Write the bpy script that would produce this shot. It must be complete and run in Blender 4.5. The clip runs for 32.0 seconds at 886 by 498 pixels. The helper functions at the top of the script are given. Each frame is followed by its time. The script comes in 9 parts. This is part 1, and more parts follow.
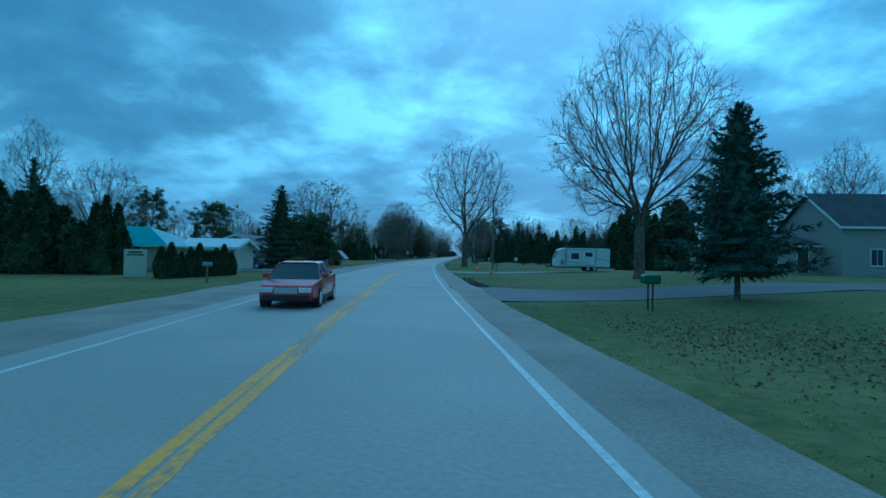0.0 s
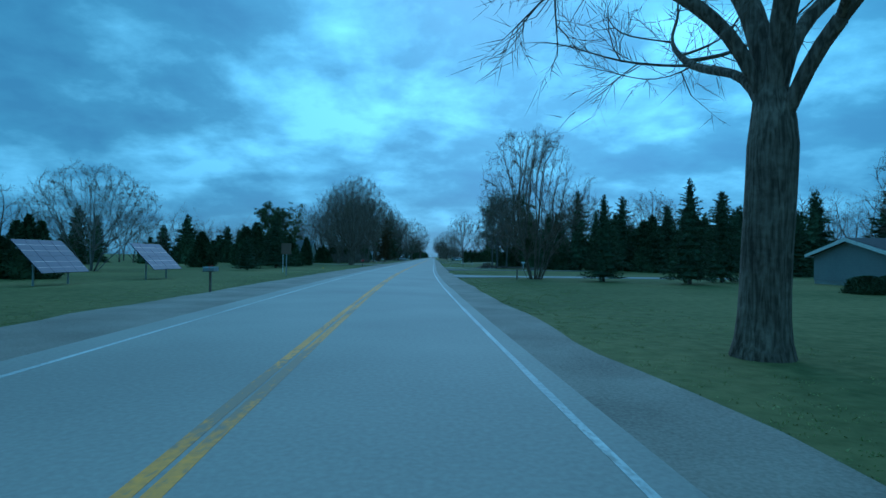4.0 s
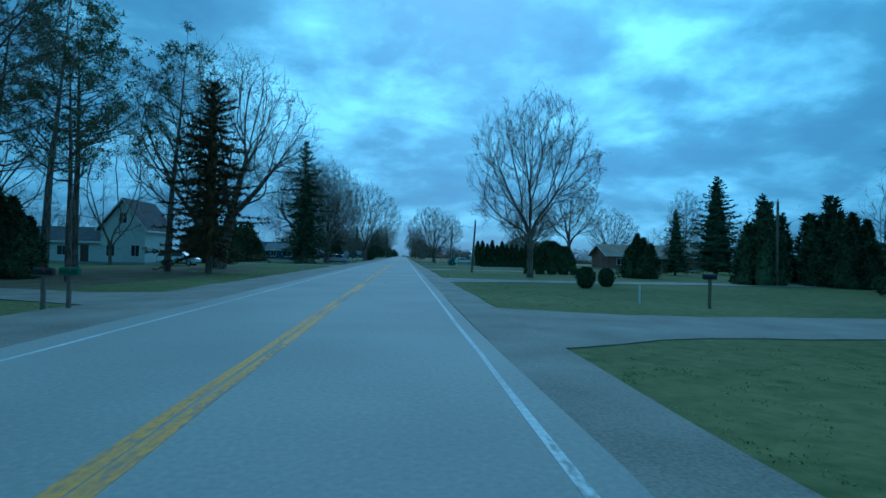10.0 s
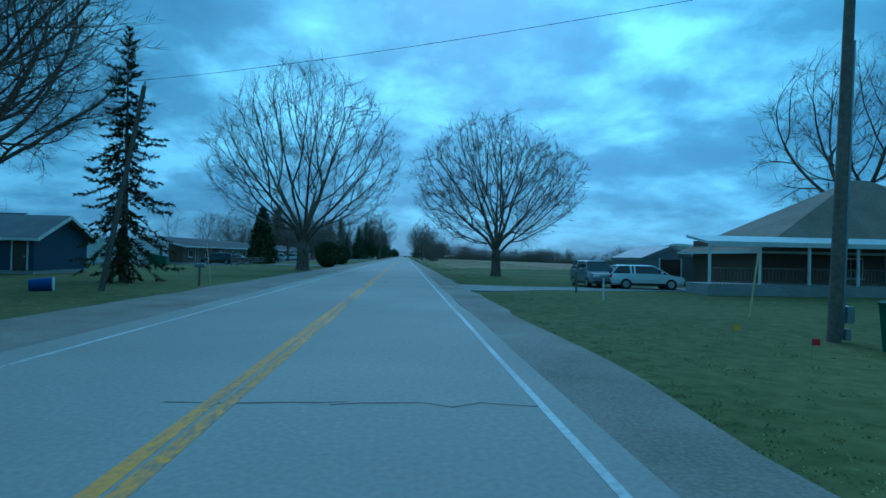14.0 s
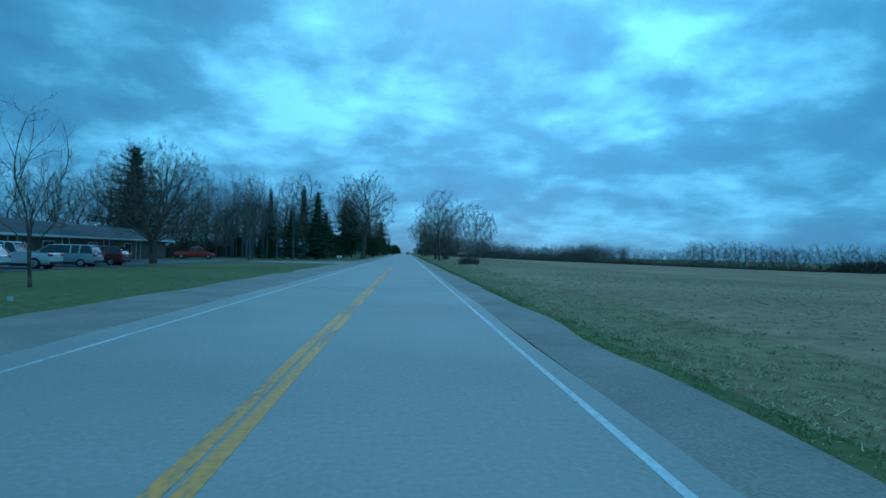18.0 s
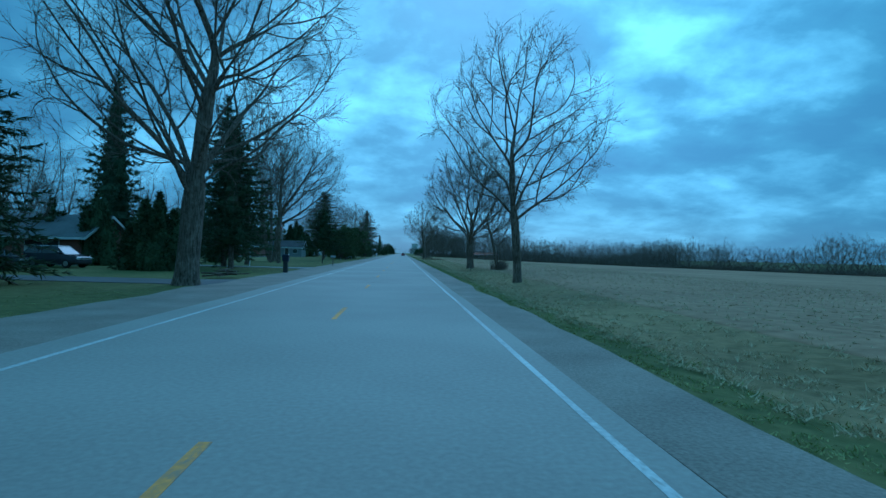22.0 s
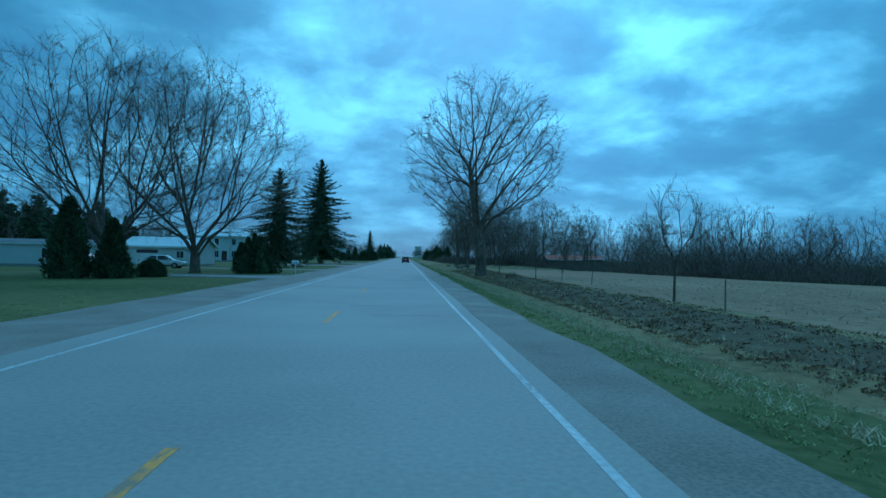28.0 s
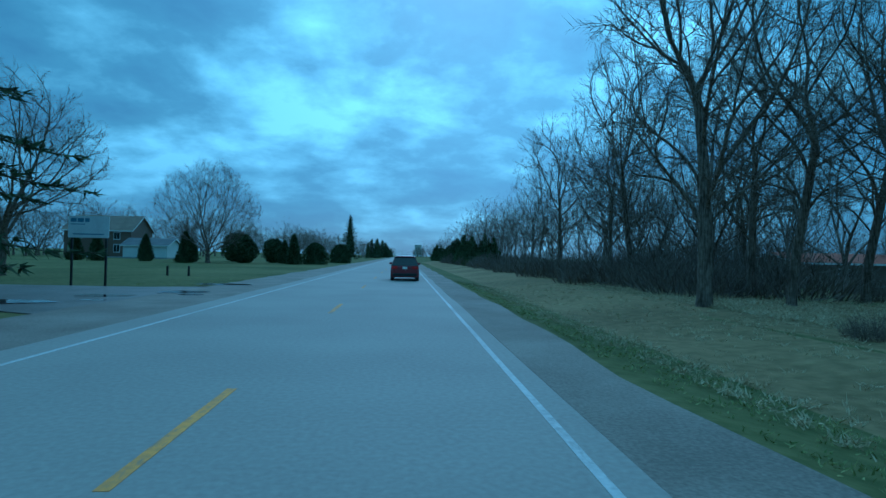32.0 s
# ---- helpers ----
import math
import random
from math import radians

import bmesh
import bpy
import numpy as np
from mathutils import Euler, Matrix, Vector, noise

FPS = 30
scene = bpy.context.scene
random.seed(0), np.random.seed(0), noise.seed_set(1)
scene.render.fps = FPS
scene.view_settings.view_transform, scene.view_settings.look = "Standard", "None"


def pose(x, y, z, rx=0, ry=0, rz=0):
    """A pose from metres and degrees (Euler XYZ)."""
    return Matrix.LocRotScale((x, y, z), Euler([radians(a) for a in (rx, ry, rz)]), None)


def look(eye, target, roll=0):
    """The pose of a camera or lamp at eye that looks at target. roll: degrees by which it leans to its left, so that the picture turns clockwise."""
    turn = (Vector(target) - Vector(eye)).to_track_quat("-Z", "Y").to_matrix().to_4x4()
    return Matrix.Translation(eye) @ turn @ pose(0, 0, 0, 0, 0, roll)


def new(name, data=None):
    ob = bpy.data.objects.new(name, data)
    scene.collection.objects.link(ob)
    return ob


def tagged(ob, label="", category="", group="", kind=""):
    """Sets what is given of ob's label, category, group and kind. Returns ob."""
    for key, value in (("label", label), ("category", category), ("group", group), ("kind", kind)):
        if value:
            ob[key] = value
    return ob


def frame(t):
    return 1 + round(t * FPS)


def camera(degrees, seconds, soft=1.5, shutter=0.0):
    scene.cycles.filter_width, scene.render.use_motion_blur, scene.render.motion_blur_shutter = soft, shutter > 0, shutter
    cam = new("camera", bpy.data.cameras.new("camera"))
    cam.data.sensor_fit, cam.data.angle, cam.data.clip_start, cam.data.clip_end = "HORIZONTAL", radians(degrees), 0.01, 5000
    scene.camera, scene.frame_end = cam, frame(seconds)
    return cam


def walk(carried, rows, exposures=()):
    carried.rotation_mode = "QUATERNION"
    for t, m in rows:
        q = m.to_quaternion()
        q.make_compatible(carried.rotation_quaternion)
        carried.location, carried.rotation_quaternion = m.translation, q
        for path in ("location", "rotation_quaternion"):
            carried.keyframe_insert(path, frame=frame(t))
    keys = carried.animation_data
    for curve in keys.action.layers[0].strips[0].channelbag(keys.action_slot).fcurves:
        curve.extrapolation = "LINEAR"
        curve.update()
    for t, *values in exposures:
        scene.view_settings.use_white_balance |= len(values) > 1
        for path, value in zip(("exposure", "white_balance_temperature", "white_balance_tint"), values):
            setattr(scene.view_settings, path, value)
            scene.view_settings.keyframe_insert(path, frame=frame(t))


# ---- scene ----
EXPOSURE = 0.0
KELVIN = 3800
TINT = 0
SKY_STRENGTH = 0.71
SUN_STRENGTH = 0.5
cam = camera(77.0, 32.0)
EYE = 1.72
# seconds, x, y, pitch, roll (picture clockwise), yaw to the left
PATH = (
    (0, 8.3, 0, 0.65, 0.86, 2.2), (0.5, 7.347, 9.45, 0.61, 0.48, 1.83), (1, 6.435, 19.01, 0.55, 0.18, 1.48),
    (1.5, 5.56, 28.71, 0.54, 0.17, 1.14), (2, 4.719, 38.6, 0.57, 0.28, 0.78), (2.5, 3.928, 48.75, 0.72, 0.43, 0.43),
    (3, 3.2, 59.18, 0.8, 0.57, 0.09), (3.5, 2.552, 69.9, 0.82, 0.61, -0.35), (4, 1.991, 80.9, 0.83, 0.61, -0.92),
    (4.5, 1.516, 92.15, 0.87, 0.6, -1.56), (5, 1.118, 103.65, 0.95, 0.59, -2.21), (5.5, 0.807, 115.41, 1.09, 0.57, -2.82),
    (6, 0.589, 127.41, 1, 0.51, -3.36), (6.5, 0.47, 139.66, 0.95, 0.77, -3.64), (7, 0.446, 152.16, 0.95, 0.89, -3.84),
    (7.5, 0.487, 164.9, 0.95, 0.99, -3.91), (8, 0.517, 177.84, 0.85, 1.05, -3.93), (8.5, 0.533, 190.92, 0.83, 1.16, -3.89),
    (9, 0.54, 204.09, 0.87, 1.16, -3.84), (9.5, 0.548, 217.29, 0.87, 1.26, -3.93), (10, 0.555, 230.51, 0.75, 1.29, -4.03),
    (10.5, 0.556, 243.72, 0.66, 1.34, -4.13), (11, 0.548, 256.89, 0.66, 1.22, -4.16), (11.5, 0.531, 270.01, 0.77, 1.2, -4.2),
    (12, 0.505, 283.06, 0.79, 1.16, -4.14), (12.5, 0.468, 296.07, 0.83, 1.2, -4), (13, 0.425, 309.08, 0.73, 1.27, -3.86),
    (13.5, 0.375, 322.09, 0.73, 1.18, -3.86), (14, 0.321, 335.12, 0.75, 1.12, -3.9), (14.5, 0.262, 348.16, 0.76, 1.15, -3.93),
    (15, 0.205, 361.22, 0.74, 1.16, -3.9), (15.5, 0.148, 374.29, 0.73, 1.17, -3.83), (16, 0.092, 387.37, 0.73, 1.16, -3.73),
    (16.5, 0.036, 400.46, 0.74, 1.15, -3.63), (17, -0.021, 413.54, 0.66, 1.26, -3.63), (17.5, -0.078, 426.6, 0.58, 1.36, -3.67),
    (18, -0.135, 439.64, 0.44, 1.42, -3.69), (18.5, -0.18, 452.65, 0.43, 1.45, -3.74), (19, -0.208, 465.64, 0.47, 1.51, -3.81),
    (19.5, -0.22, 478.64, 0.5, 1.69, -3.94), (20, -0.215, 491.7, 0.51, 1.87, -4.08), (20.5, -0.19, 504.81, 0.49, 1.92, -4.17),
    (21, -0.156, 517.97, 0.45, 1.81, -4.16), (21.5, -0.113, 531.15, 0.41, 1.57, -4.16), (22, -0.06, 544.33, 0.49, 1.37, -4.17),
    (22.5, -0.002, 557.48, 0.52, 1.34, -4.14), (23, 0.054, 570.62, 0.52, 1.47, -4.11), (23.5, 0.103, 583.75, 0.56, 1.57, -4.06),
    (24, 0.141, 596.89, 0.66, 1.6, -4.03), (24.5, 0.171, 610.03, 0.73, 1.59, -4), (25, 0.192, 623.2, 0.69, 1.51, -4),
    (25.5, 0.204, 636.39, 0.69, 1.44, -4.03), (26, 0.214, 649.6, 0.73, 1.34, -4.01), (26.5, 0.222, 662.85, 0.79, 1.24, -3.97),
    (27, 0.228, 676.13, 0.86, 1.13, -3.93), (27.5, 0.238, 689.46, 0.98, 1.01, -3.9), (28, 0.254, 702.82, 0.83, 0.98, -3.9),
    (28.5, 0.276, 716.23, 0.85, 0.99, -4), (29, 0.304, 729.67, 0.86, 0.95, -4.05), (29.5, 0.336, 743.14, 0.77, 0.8, -4.04),
    (30, 0.36, 756.63, 0.72, 0.74, -3.96), (30.5, 0.373, 770.13, 0.79, 0.73, -3.88), (31, 0.375, 783.6, 0.82, 0.84, -3.85),
    (31.5, 0.369, 797.04, 0.79, 1, -3.89), (32, 0.359, 810.43, 0.73, 1.22, -3.96),
)


def stand(x, y, pitch, roll, yaw):
    return pose(x, y, EYE, 0, 0, yaw) @ pose(0, 0, 0, 90 + pitch, 0, 0) @ pose(0, 0, 0, 0, 0, roll)


walk(cam, [(t, stand(x, y, p, r, w)) for t, x, y, p, r, w in PATH],
     exposures=[(0.0, EXPOSURE, KELVIN, TINT), (32.0, EXPOSURE, KELVIN, TINT)])

# ---- sky: broken overcast over a blue dusk sky ----
SUN_ELEVATION, SUN_TURN = radians(34), radians(5)
world = bpy.data.worlds.new("overcast_sky")
scene.world = world
world.use_nodes = True
wt = world.node_tree
wt.nodes.clear()


def wnode(kind, **values):
    n = wt.nodes.new(kind)
    for key, value in values.items():
        n.inputs[key].default_value = value
    return n


def wmath(op, a, b=None, c=None):
    n = wt.nodes.new("ShaderNodeMath")
    n.operation = op
    for slot, v in zip(n.inputs, (a, b, c)):
        if v is None:
            continue
        if isinstance(v, (int, float)):
            slot.default_value = v
        else:
            wt.links.new(v, slot)
    return n.outputs[0]


w_out = wt.nodes.new("ShaderNodeOutputWorld")
w_bg = wt.nodes.new("ShaderNodeBackground")
w_sky = wt.nodes.new("ShaderNodeTexSky")
w_sky.sky_type, w_sky.sun_disc = "NISHITA", False
w_sky.sun_elevation, w_sky.sun_rotation = SUN_ELEVATION, SUN_TURN
w_co = wt.nodes.new("ShaderNodeTexCoord")
w_sep = wt.nodes.new("ShaderNodeSeparateXYZ")
wt.links.new(w_co.outputs["Generated"], w_sep.inputs[0])
w_up = wmath("ADD", wmath("MAXIMUM", w_sep.outputs[2], 0.0), 0.30)
w_flat = wt.nodes.new("ShaderNodeCombineXYZ")
wt.links.new(wmath("DIVIDE", w_sep.outputs[0], w_up), w_flat.inputs[0])
wt.links.new(wmath("DIVIDE", w_sep.outputs[1], w_up), w_flat.inputs[1])


def clouds(scale, detail, rough, seed, warp=0.0):
    m = wt.nodes.new("ShaderNodeMapping")
    wt.links.new(w_flat.outputs[0], m.inputs[0])
    m.inputs["Location"].default_value = seed
    n = wnode("ShaderNodeTexNoise", Scale=scale, Detail=detail, Roughness=rough, Distortion=warp)
    wt.links.new(m.outputs[0], n.inputs["Vector"])
    return n.outputs["Fac"]


w_big = clouds(1.25, 3.0, 0.5, (3.1, 1.7, 0.0), 0.3)
w_mid = clouds(3.0, 6.0, 0.52, (7.3, 0.4, 2.0), 0.2)
w_fine = clouds(7.0, 5.0, 0.6, (1.3, 5.1, 4.0), 0.1)
w_mix = wmath("ADD", wmath("MULTIPLY", w_big, 0.62), wmath("ADD", wmath("MULTIPLY", w_mid, 0.60), wmath("MULTIPLY", w_fine, 0.20)))
w_ramp = wt.nodes.new("ShaderNodeValToRGB")
wt.links.new(w_mix, w_ramp.inputs[0])
ramp = w_ramp.color_ramp
ramp.elements[0].position, ramp.elements[0].color = 0.585, (0.185, 0.345, 0.370, 1)
ramp.elements[1].position, ramp.elements[1].color = 0.855, (0.68, 1.08, 0.98, 1)
ramp.elements.new(0.678).color = (0.235, 0.435, 0.432, 1)
ramp.elements.new(0.755).color = (0.395, 0.67, 0.625, 1)
# lower clouds over the horizon are seen edge on, greyer and bluer
w_low = wt.nodes.new("ShaderNodeMix")
w_low.data_type = "RGBA"
w_fade = wmath("MULTIPLY", wmath("SUBTRACT", 0.20, wmath("MAXIMUM", w_sep.outputs[2], 0.0)), 3.1)
wt.links.new(wmath("MAXIMUM", w_fade, 0.0), w_low.inputs[0])
wt.links.new(w_ramp.outputs[0], w_low.inputs[6])
w_low.inputs[7].default_value = (0.092, 0.250, 0.345, 1)
w_clear = wt.nodes.new("ShaderNodeMix")
w_clear.data_type, w_clear.blend_type = "RGBA", "ADD"
w_clear.inputs[0].default_value = 0.014
wt.links.new(w_low.outputs[2], w_clear.inputs[6])
wt.links.new(w_sky.outputs[0], w_clear.inputs[7])
wt.links.new(w_clear.outputs[2], w_bg.inputs[0])
# the hidden sun brightens the cloud round it
w_dot = wt.nodes.new("ShaderNodeVectorMath")
w_dot.operation = "DOT_PRODUCT"
wt.links.new(w_co.outputs["Generated"], w_dot.inputs[0])
w_dot.inputs[1].default_value = (0.22, 0.82, 0.53)
w_glow = wmath("MULTIPLY_ADD", wmath("POWER", wmath("MAXIMUM", w_dot.outputs["Value"], 0.0), 8.0), 0.55, 0.74)
# brightness added above the view, towards the zenith, to lift the ground
w_zenith = wmath("MULTIPLY_ADD", wmath("MAXIMUM", wmath("SUBTRACT", w_sep.outputs[2], 0.42), 0.0), 0.6, 1.0)
wt.links.new(wmath("MULTIPLY", wmath("MULTIPLY", w_glow, w_zenith), SKY_STRENGTH), w_bg.inputs[1])
wt.links.new(w_bg.outputs[0], w_out.inputs[0])

sun = bpy.data.lights.new("sun", "SUN")
sun.energy, sun.angle, sun.color = SUN_STRENGTH, radians(35), (1.0, 0.95, 0.88)
sun_ob = new("sun", sun)
sun_ob.matrix_world = look((0, 0, 0), (-math.sin(SUN_TURN) * math.cos(SUN_ELEVATION), -math.cos(SUN_TURN) * math.cos(SUN_ELEVATION), -math.sin(SUN_ELEVATION)))


# ---- materials ----
def material(name, dark, light, rough=0.8, grain=8.0, broad=0.6, bump=0.2, metal=0.0, where="object", island=0.0, depth=0.02, sheen=0.5):
    """Two colours mixed by a fine and a broad noise, with relief; island varies the tone piece by piece."""
    m = bpy.data.materials.new(name)
    m.use_nodes = True
    t = m.node_tree
    b = t.nodes["Principled BSDF"]
    b.inputs["Roughness"].default_value, b.inputs["Metallic"].default_value = rough, metal
    b.inputs["Specular IOR Level"].default_value = sheen
    if where == "world":
        src = t.nodes.new("ShaderNodeNewGeometry").outputs["Position"]
    else:
        src = t.nodes.new("ShaderNodeTexCoord").outputs["Object"]
    fine, wide = t.nodes.new("ShaderNodeTexNoise"), t.nodes.new("ShaderNodeTexNoise")
    fine.inputs["Scale"].default_value, fine.inputs["Detail"].default_value = grain, 6.0
    wide.inputs["Scale"].default_value, wide.inputs["Detail"].default_value = broad, 3.0
    t.links.new(src, fine.inputs["Vector"])
    t.links.new(src, wide.inputs["Vector"])
    add = t.nodes.new("ShaderNodeMath")
    add.operation = "ADD"
    t.links.new(fine.outputs["Fac"], add.inputs[0])
    t.links.new(wide.outputs["Fac"], add.inputs[1])
    last = add.outputs[0]
    if island:
        geo = t.nodes.new("ShaderNodeNewGeometry")
        mul = t.nodes.new("ShaderNodeMath")
        mul.operation = "MULTIPLY_ADD"
        t.links.new(geo.outputs["Random Per Island"], mul.inputs[0])
        mul.inputs[1].default_value = island
        t.links.new(last, mul.inputs[2])
        sub = t.nodes.new("ShaderNodeMath")
        sub.operation = "SUBTRACT"
        t.links.new(mul.outputs[0], sub.inputs[0])
        sub.inputs[1].default_value = island / 2
        last = sub.outputs[0]
    r = t.nodes.new("ShaderNodeMapRange")
    r.inputs["From Min"].default_value, r.inputs["From Max"].default_value = 0.7, 1.3
    t.links.new(last, r.inputs["Value"])
    mix = t.nodes.new("ShaderNodeMix")
    mix.data_type = "RGBA"
    mix.inputs[6].default_value, mix.inputs[7].default_value = (*dark, 1), (*light, 1)
    t.links.new(r.outputs[0], mix.inputs[0])
    t.links.new(mix.outputs[2], b.inputs["Base Color"])
    if bump:
        bp = t.nodes.new("ShaderNodeBump")
        bp.inputs["Strength"].default_value, bp.inputs["Distance"].default_value = bump, depth
        t.links.new(fine.outputs["Fac"], bp.inputs["Height"])
        t.links.new(bp.outputs[0], b.inputs["Normal"])
    return m


def furrows(m, scale=(9.0, 9.0, 1.1), strength=1.0):
    """Long upright furrows in the relief and the colour of a bark."""
    t = m.node_tree
    b = t.nodes["Principled BSDF"]
    co, mp, n = t.nodes.new("ShaderNodeTexCoord"), t.nodes.new("ShaderNodeMapping"), t.nodes.new("ShaderNodeTexNoise")
    mp.inputs["Scale"].default_value = scale
    n.inputs["Scale"].default_value, n.inputs["Detail"].default_value, n.inputs["Distortion"].default_value = 1.6, 4.0, 0.6
    t.links.new(co.outputs["Object"], mp.inputs[0])
    t.links.new(mp.outputs[0], n.inputs["Vector"])
    r = t.nodes.new("ShaderNodeMapRange")
    r.inputs["From Min"].default_value, r.inputs["From Max"].default_value = 0.36, 0.62
    r.inputs["To Min"].default_value, r.inputs["To Max"].default_value = 0.42, 1.15
    t.links.new(n.outputs["Fac"], r.inputs["Value"])
    mul = t.nodes.new("ShaderNodeVectorMath")
    mul.operation = "SCALE"
    t.links.new(b.inputs["Base Color"].links[0].from_socket, mul.inputs[0])
    t.links.new(r.outputs[0], mul.inputs["Scale"])
    t.links.new(mul.outputs[0], b.inputs["Base Color"])
    bp = t.nodes.new("ShaderNodeBump")
    bp.inputs["Strength"].default_value, bp.inputs["Distance"].default_value = strength, 0.05
    t.links.new(n.outputs["Fac"], bp.inputs["Height"])
    t.links.new(b.inputs["Normal"].links[0].from_socket, bp.inputs["Normal"])
    t.links.new(bp.outputs[0], b.inputs["Normal"])
    return m


def worn_through(m, under, share):
    """Rubs a road paint away in long patches and small chips, down to the surface under it."""
    t = m.node_tree
    b = t.nodes["Principled BSDF"]
    top = b.inputs["Base Color"].links[0].from_socket
    pos = t.nodes.new("ShaderNodeNewGeometry").outputs["Position"]
    total = None
    for scale, gain in (((2.2, 0.22, 1.0), 0.6), ((14.0, 5.0, 1.0), 0.4)):
        mp = t.nodes.new("ShaderNodeMapping")
        mp.inputs["Scale"].default_value = scale
        t.links.new(pos, mp.inputs[0])
        n = t.nodes.new("ShaderNodeTexNoise")
        n.inputs["Detail"].default_value = 4.0
        n.inputs["Scale"].default_value = 1.0
        t.links.new(mp.outputs[0], n.inputs["Vector"])
        mul = t.nodes.new("ShaderNodeMath")
        mul.operation = "MULTIPLY_ADD"
        t.links.new(n.outputs["Fac"], mul.inputs[0])
        mul.inputs[1].default_value = gain
        mul.inputs[2].default_value = 0.0
        if total:
            t.links.new(total, mul.inputs[2])
        total = mul.outputs[0]
    r = t.nodes.new("ShaderNodeMapRange")
    r.inputs["From Min"].default_value, r.inputs["From Max"].default_value = share, share + 0.09
    t.links.new(total, r.inputs["Value"])
    mix = t.nodes.new("ShaderNodeMix")
    mix.data_type = "RGBA"
    t.links.new(r.outputs[0], mix.inputs[0])
    mix.inputs[6].default_value = (*under, 1)
    t.links.new(top, mix.inputs[7])
    t.links.new(mix.outputs[2], b.inputs["Base Color"])


def paint(name, colour, rough=0.35, metal=0.0, coat=0.0, worn=0.12):
    """Painted or moulded surface: one colour with slight dirt."""
    m = material(name, [c * (1 - worn) for c in colour], [min(1, c * (1 + worn)) for c in colour], rough, 20.0, 1.5, 0.03, metal)
    m.node_tree.nodes["Principled BSDF"].inputs["Coat Weight"].default_value = coat
    return m


def glass_dark(name, colour=(0.02, 0.025, 0.03)):
    m = bpy.data.materials.new(name)
    m.use_nodes = True
    b = m.node_tree.nodes["Principled BSDF"]
    b.inputs["Base Color"].default_value = (*colour, 1)
    b.inputs["Roughness"].default_value = 0.06
    b.inputs["Specular IOR Level"].default_value = 0.6
    return m


M_ASPHALT = material("worn_grey_asphalt", (0.275, 0.26, 0.228), (0.385, 0.365, 0.32), 0.75, 14.0, 0.22, 0.25, where="world", depth=0.006)
M_DARKTAR = material("dark_tar_drive", (0.07, 0.07, 0.072), (0.12, 0.12, 0.12), 0.8, 12.0, 0.3, 0.25, where="world", depth=0.008)
M_GRAVEL = material("wet_gravel", (0.17, 0.15, 0.118), (0.33, 0.295, 0.24), 0.85, 22.0, 0.5, 0.8, where="world", depth=0.02)
M_WETGRAVEL = material("soaked_gravel", (0.085, 0.076, 0.062), (0.20, 0.18, 0.148), 0.55, 16.0, 0.45, 0.8, where="world", depth=0.02)
M_PALE = material("pale_gravel_drive", (0.20, 0.20, 0.19), (0.34, 0.33, 0.31), 0.85, 18.0, 0.4, 0.5, where="world", depth=0.015)
M_GRASS = material("spring_lawn", (0.082, 0.098, 0.030), (0.205, 0.200, 0.078), 0.95, 3.2, 0.085, 0.9, where="world", depth=0.05, sheen=0.1)
M_ROUGH = material("dead_verge_grass", (0.15, 0.125, 0.058), (0.34, 0.275, 0.135), 0.95, 2.6, 0.12, 0.9, where="world", depth=0.08, sheen=0.1)
M_FIELD = material("corn_stubble_field", (0.19, 0.135, 0.078), (0.42, 0.31, 0.185), 0.95, 1.6, 0.05, 0.8, where="world", depth=0.08, sheen=0.1)
M_SOIL = material("dark_brown_ground", (0.035, 0.03, 0.022), (0.10, 0.08, 0.055), 0.95, 5.0, 0.4, 0.8, where="world", depth=0.05, sheen=0.1)
M_WHITELINE = material("worn_white_paint", (0.40, 0.40, 0.39), (0.74, 0.74, 0.72), 0.7, 11.0, 0.35, 0.1, where="world", depth=0.003)
M_YELLOW = material("worn_yellow_paint", (0.48, 0.27, 0.07), (0.80, 0.40, 0.03), 0.7, 11.0, 0.35, 0.1, where="world", depth=0.003)
M_CRACK = material("tar_crack_seal", (0.02, 0.02, 0.02), (0.05, 0.05, 0.05), 0.6, 9.0, 0.8, 0.0, where="world")
M_BARK = furrows(material("grey_brown_bark", (0.12, 0.10, 0.078), (0.27, 0.225, 0.175), 0.95, 7.0, 0.8, 1.0, depth=0.05, sheen=0.15))
M_BARKPALE = material("pale_smooth_bark", (0.10, 0.095, 0.085), (0.24, 0.23, 0.21), 0.9, 6.0, 0.8, 0.7, depth=0.03, sheen=0.15)
worn_through(M_YELLOW, (0.30, 0.235, 0.15), 0.42)
worn_through(M_WHITELINE, (0.34, 0.325, 0.29), 0.34)
M_TWIG = material("bare_twigs", (0.11, 0.092, 0.073), (0.25, 0.21, 0.165), 0.95, 3.0, 0.5, 0.0, island=0.5, sheen=0.15)
M_WOODTWIG = material("brown_wood_twigs", (0.13, 0.107, 0.088), (0.29, 0.24, 0.195), 0.95, 3.0, 0.5, 0.0, island=0.6, sheen=0.15)
M_LITTER = material("brown_leaf_litter", (0.078, 0.066, 0.038), (0.19, 0.155, 0.095), 0.95, 6.0, 0.5, 0.9, where="world", depth=0.05, sheen=0.1)
M_TWIGRED = material("budding_twigs", (0.13, 0.094, 0.072), (0.28, 0.21, 0.16), 0.95, 3.0, 0.5, 0.0, island=0.5, sheen=0.15)
M_SPRUCE = material("spruce_needles", (0.048, 0.062, 0.034), (0.135, 0.162, 0.085), 0.9, 4.0, 0.6, 0.0, island=0.6, sheen=0.15)
M_BLUE = material("blue_spruce_needles", (0.050, 0.072, 0.054), (0.135, 0.175, 0.130), 0.9, 4.0, 0.6, 0.0, island=0.6, sheen=0.15)
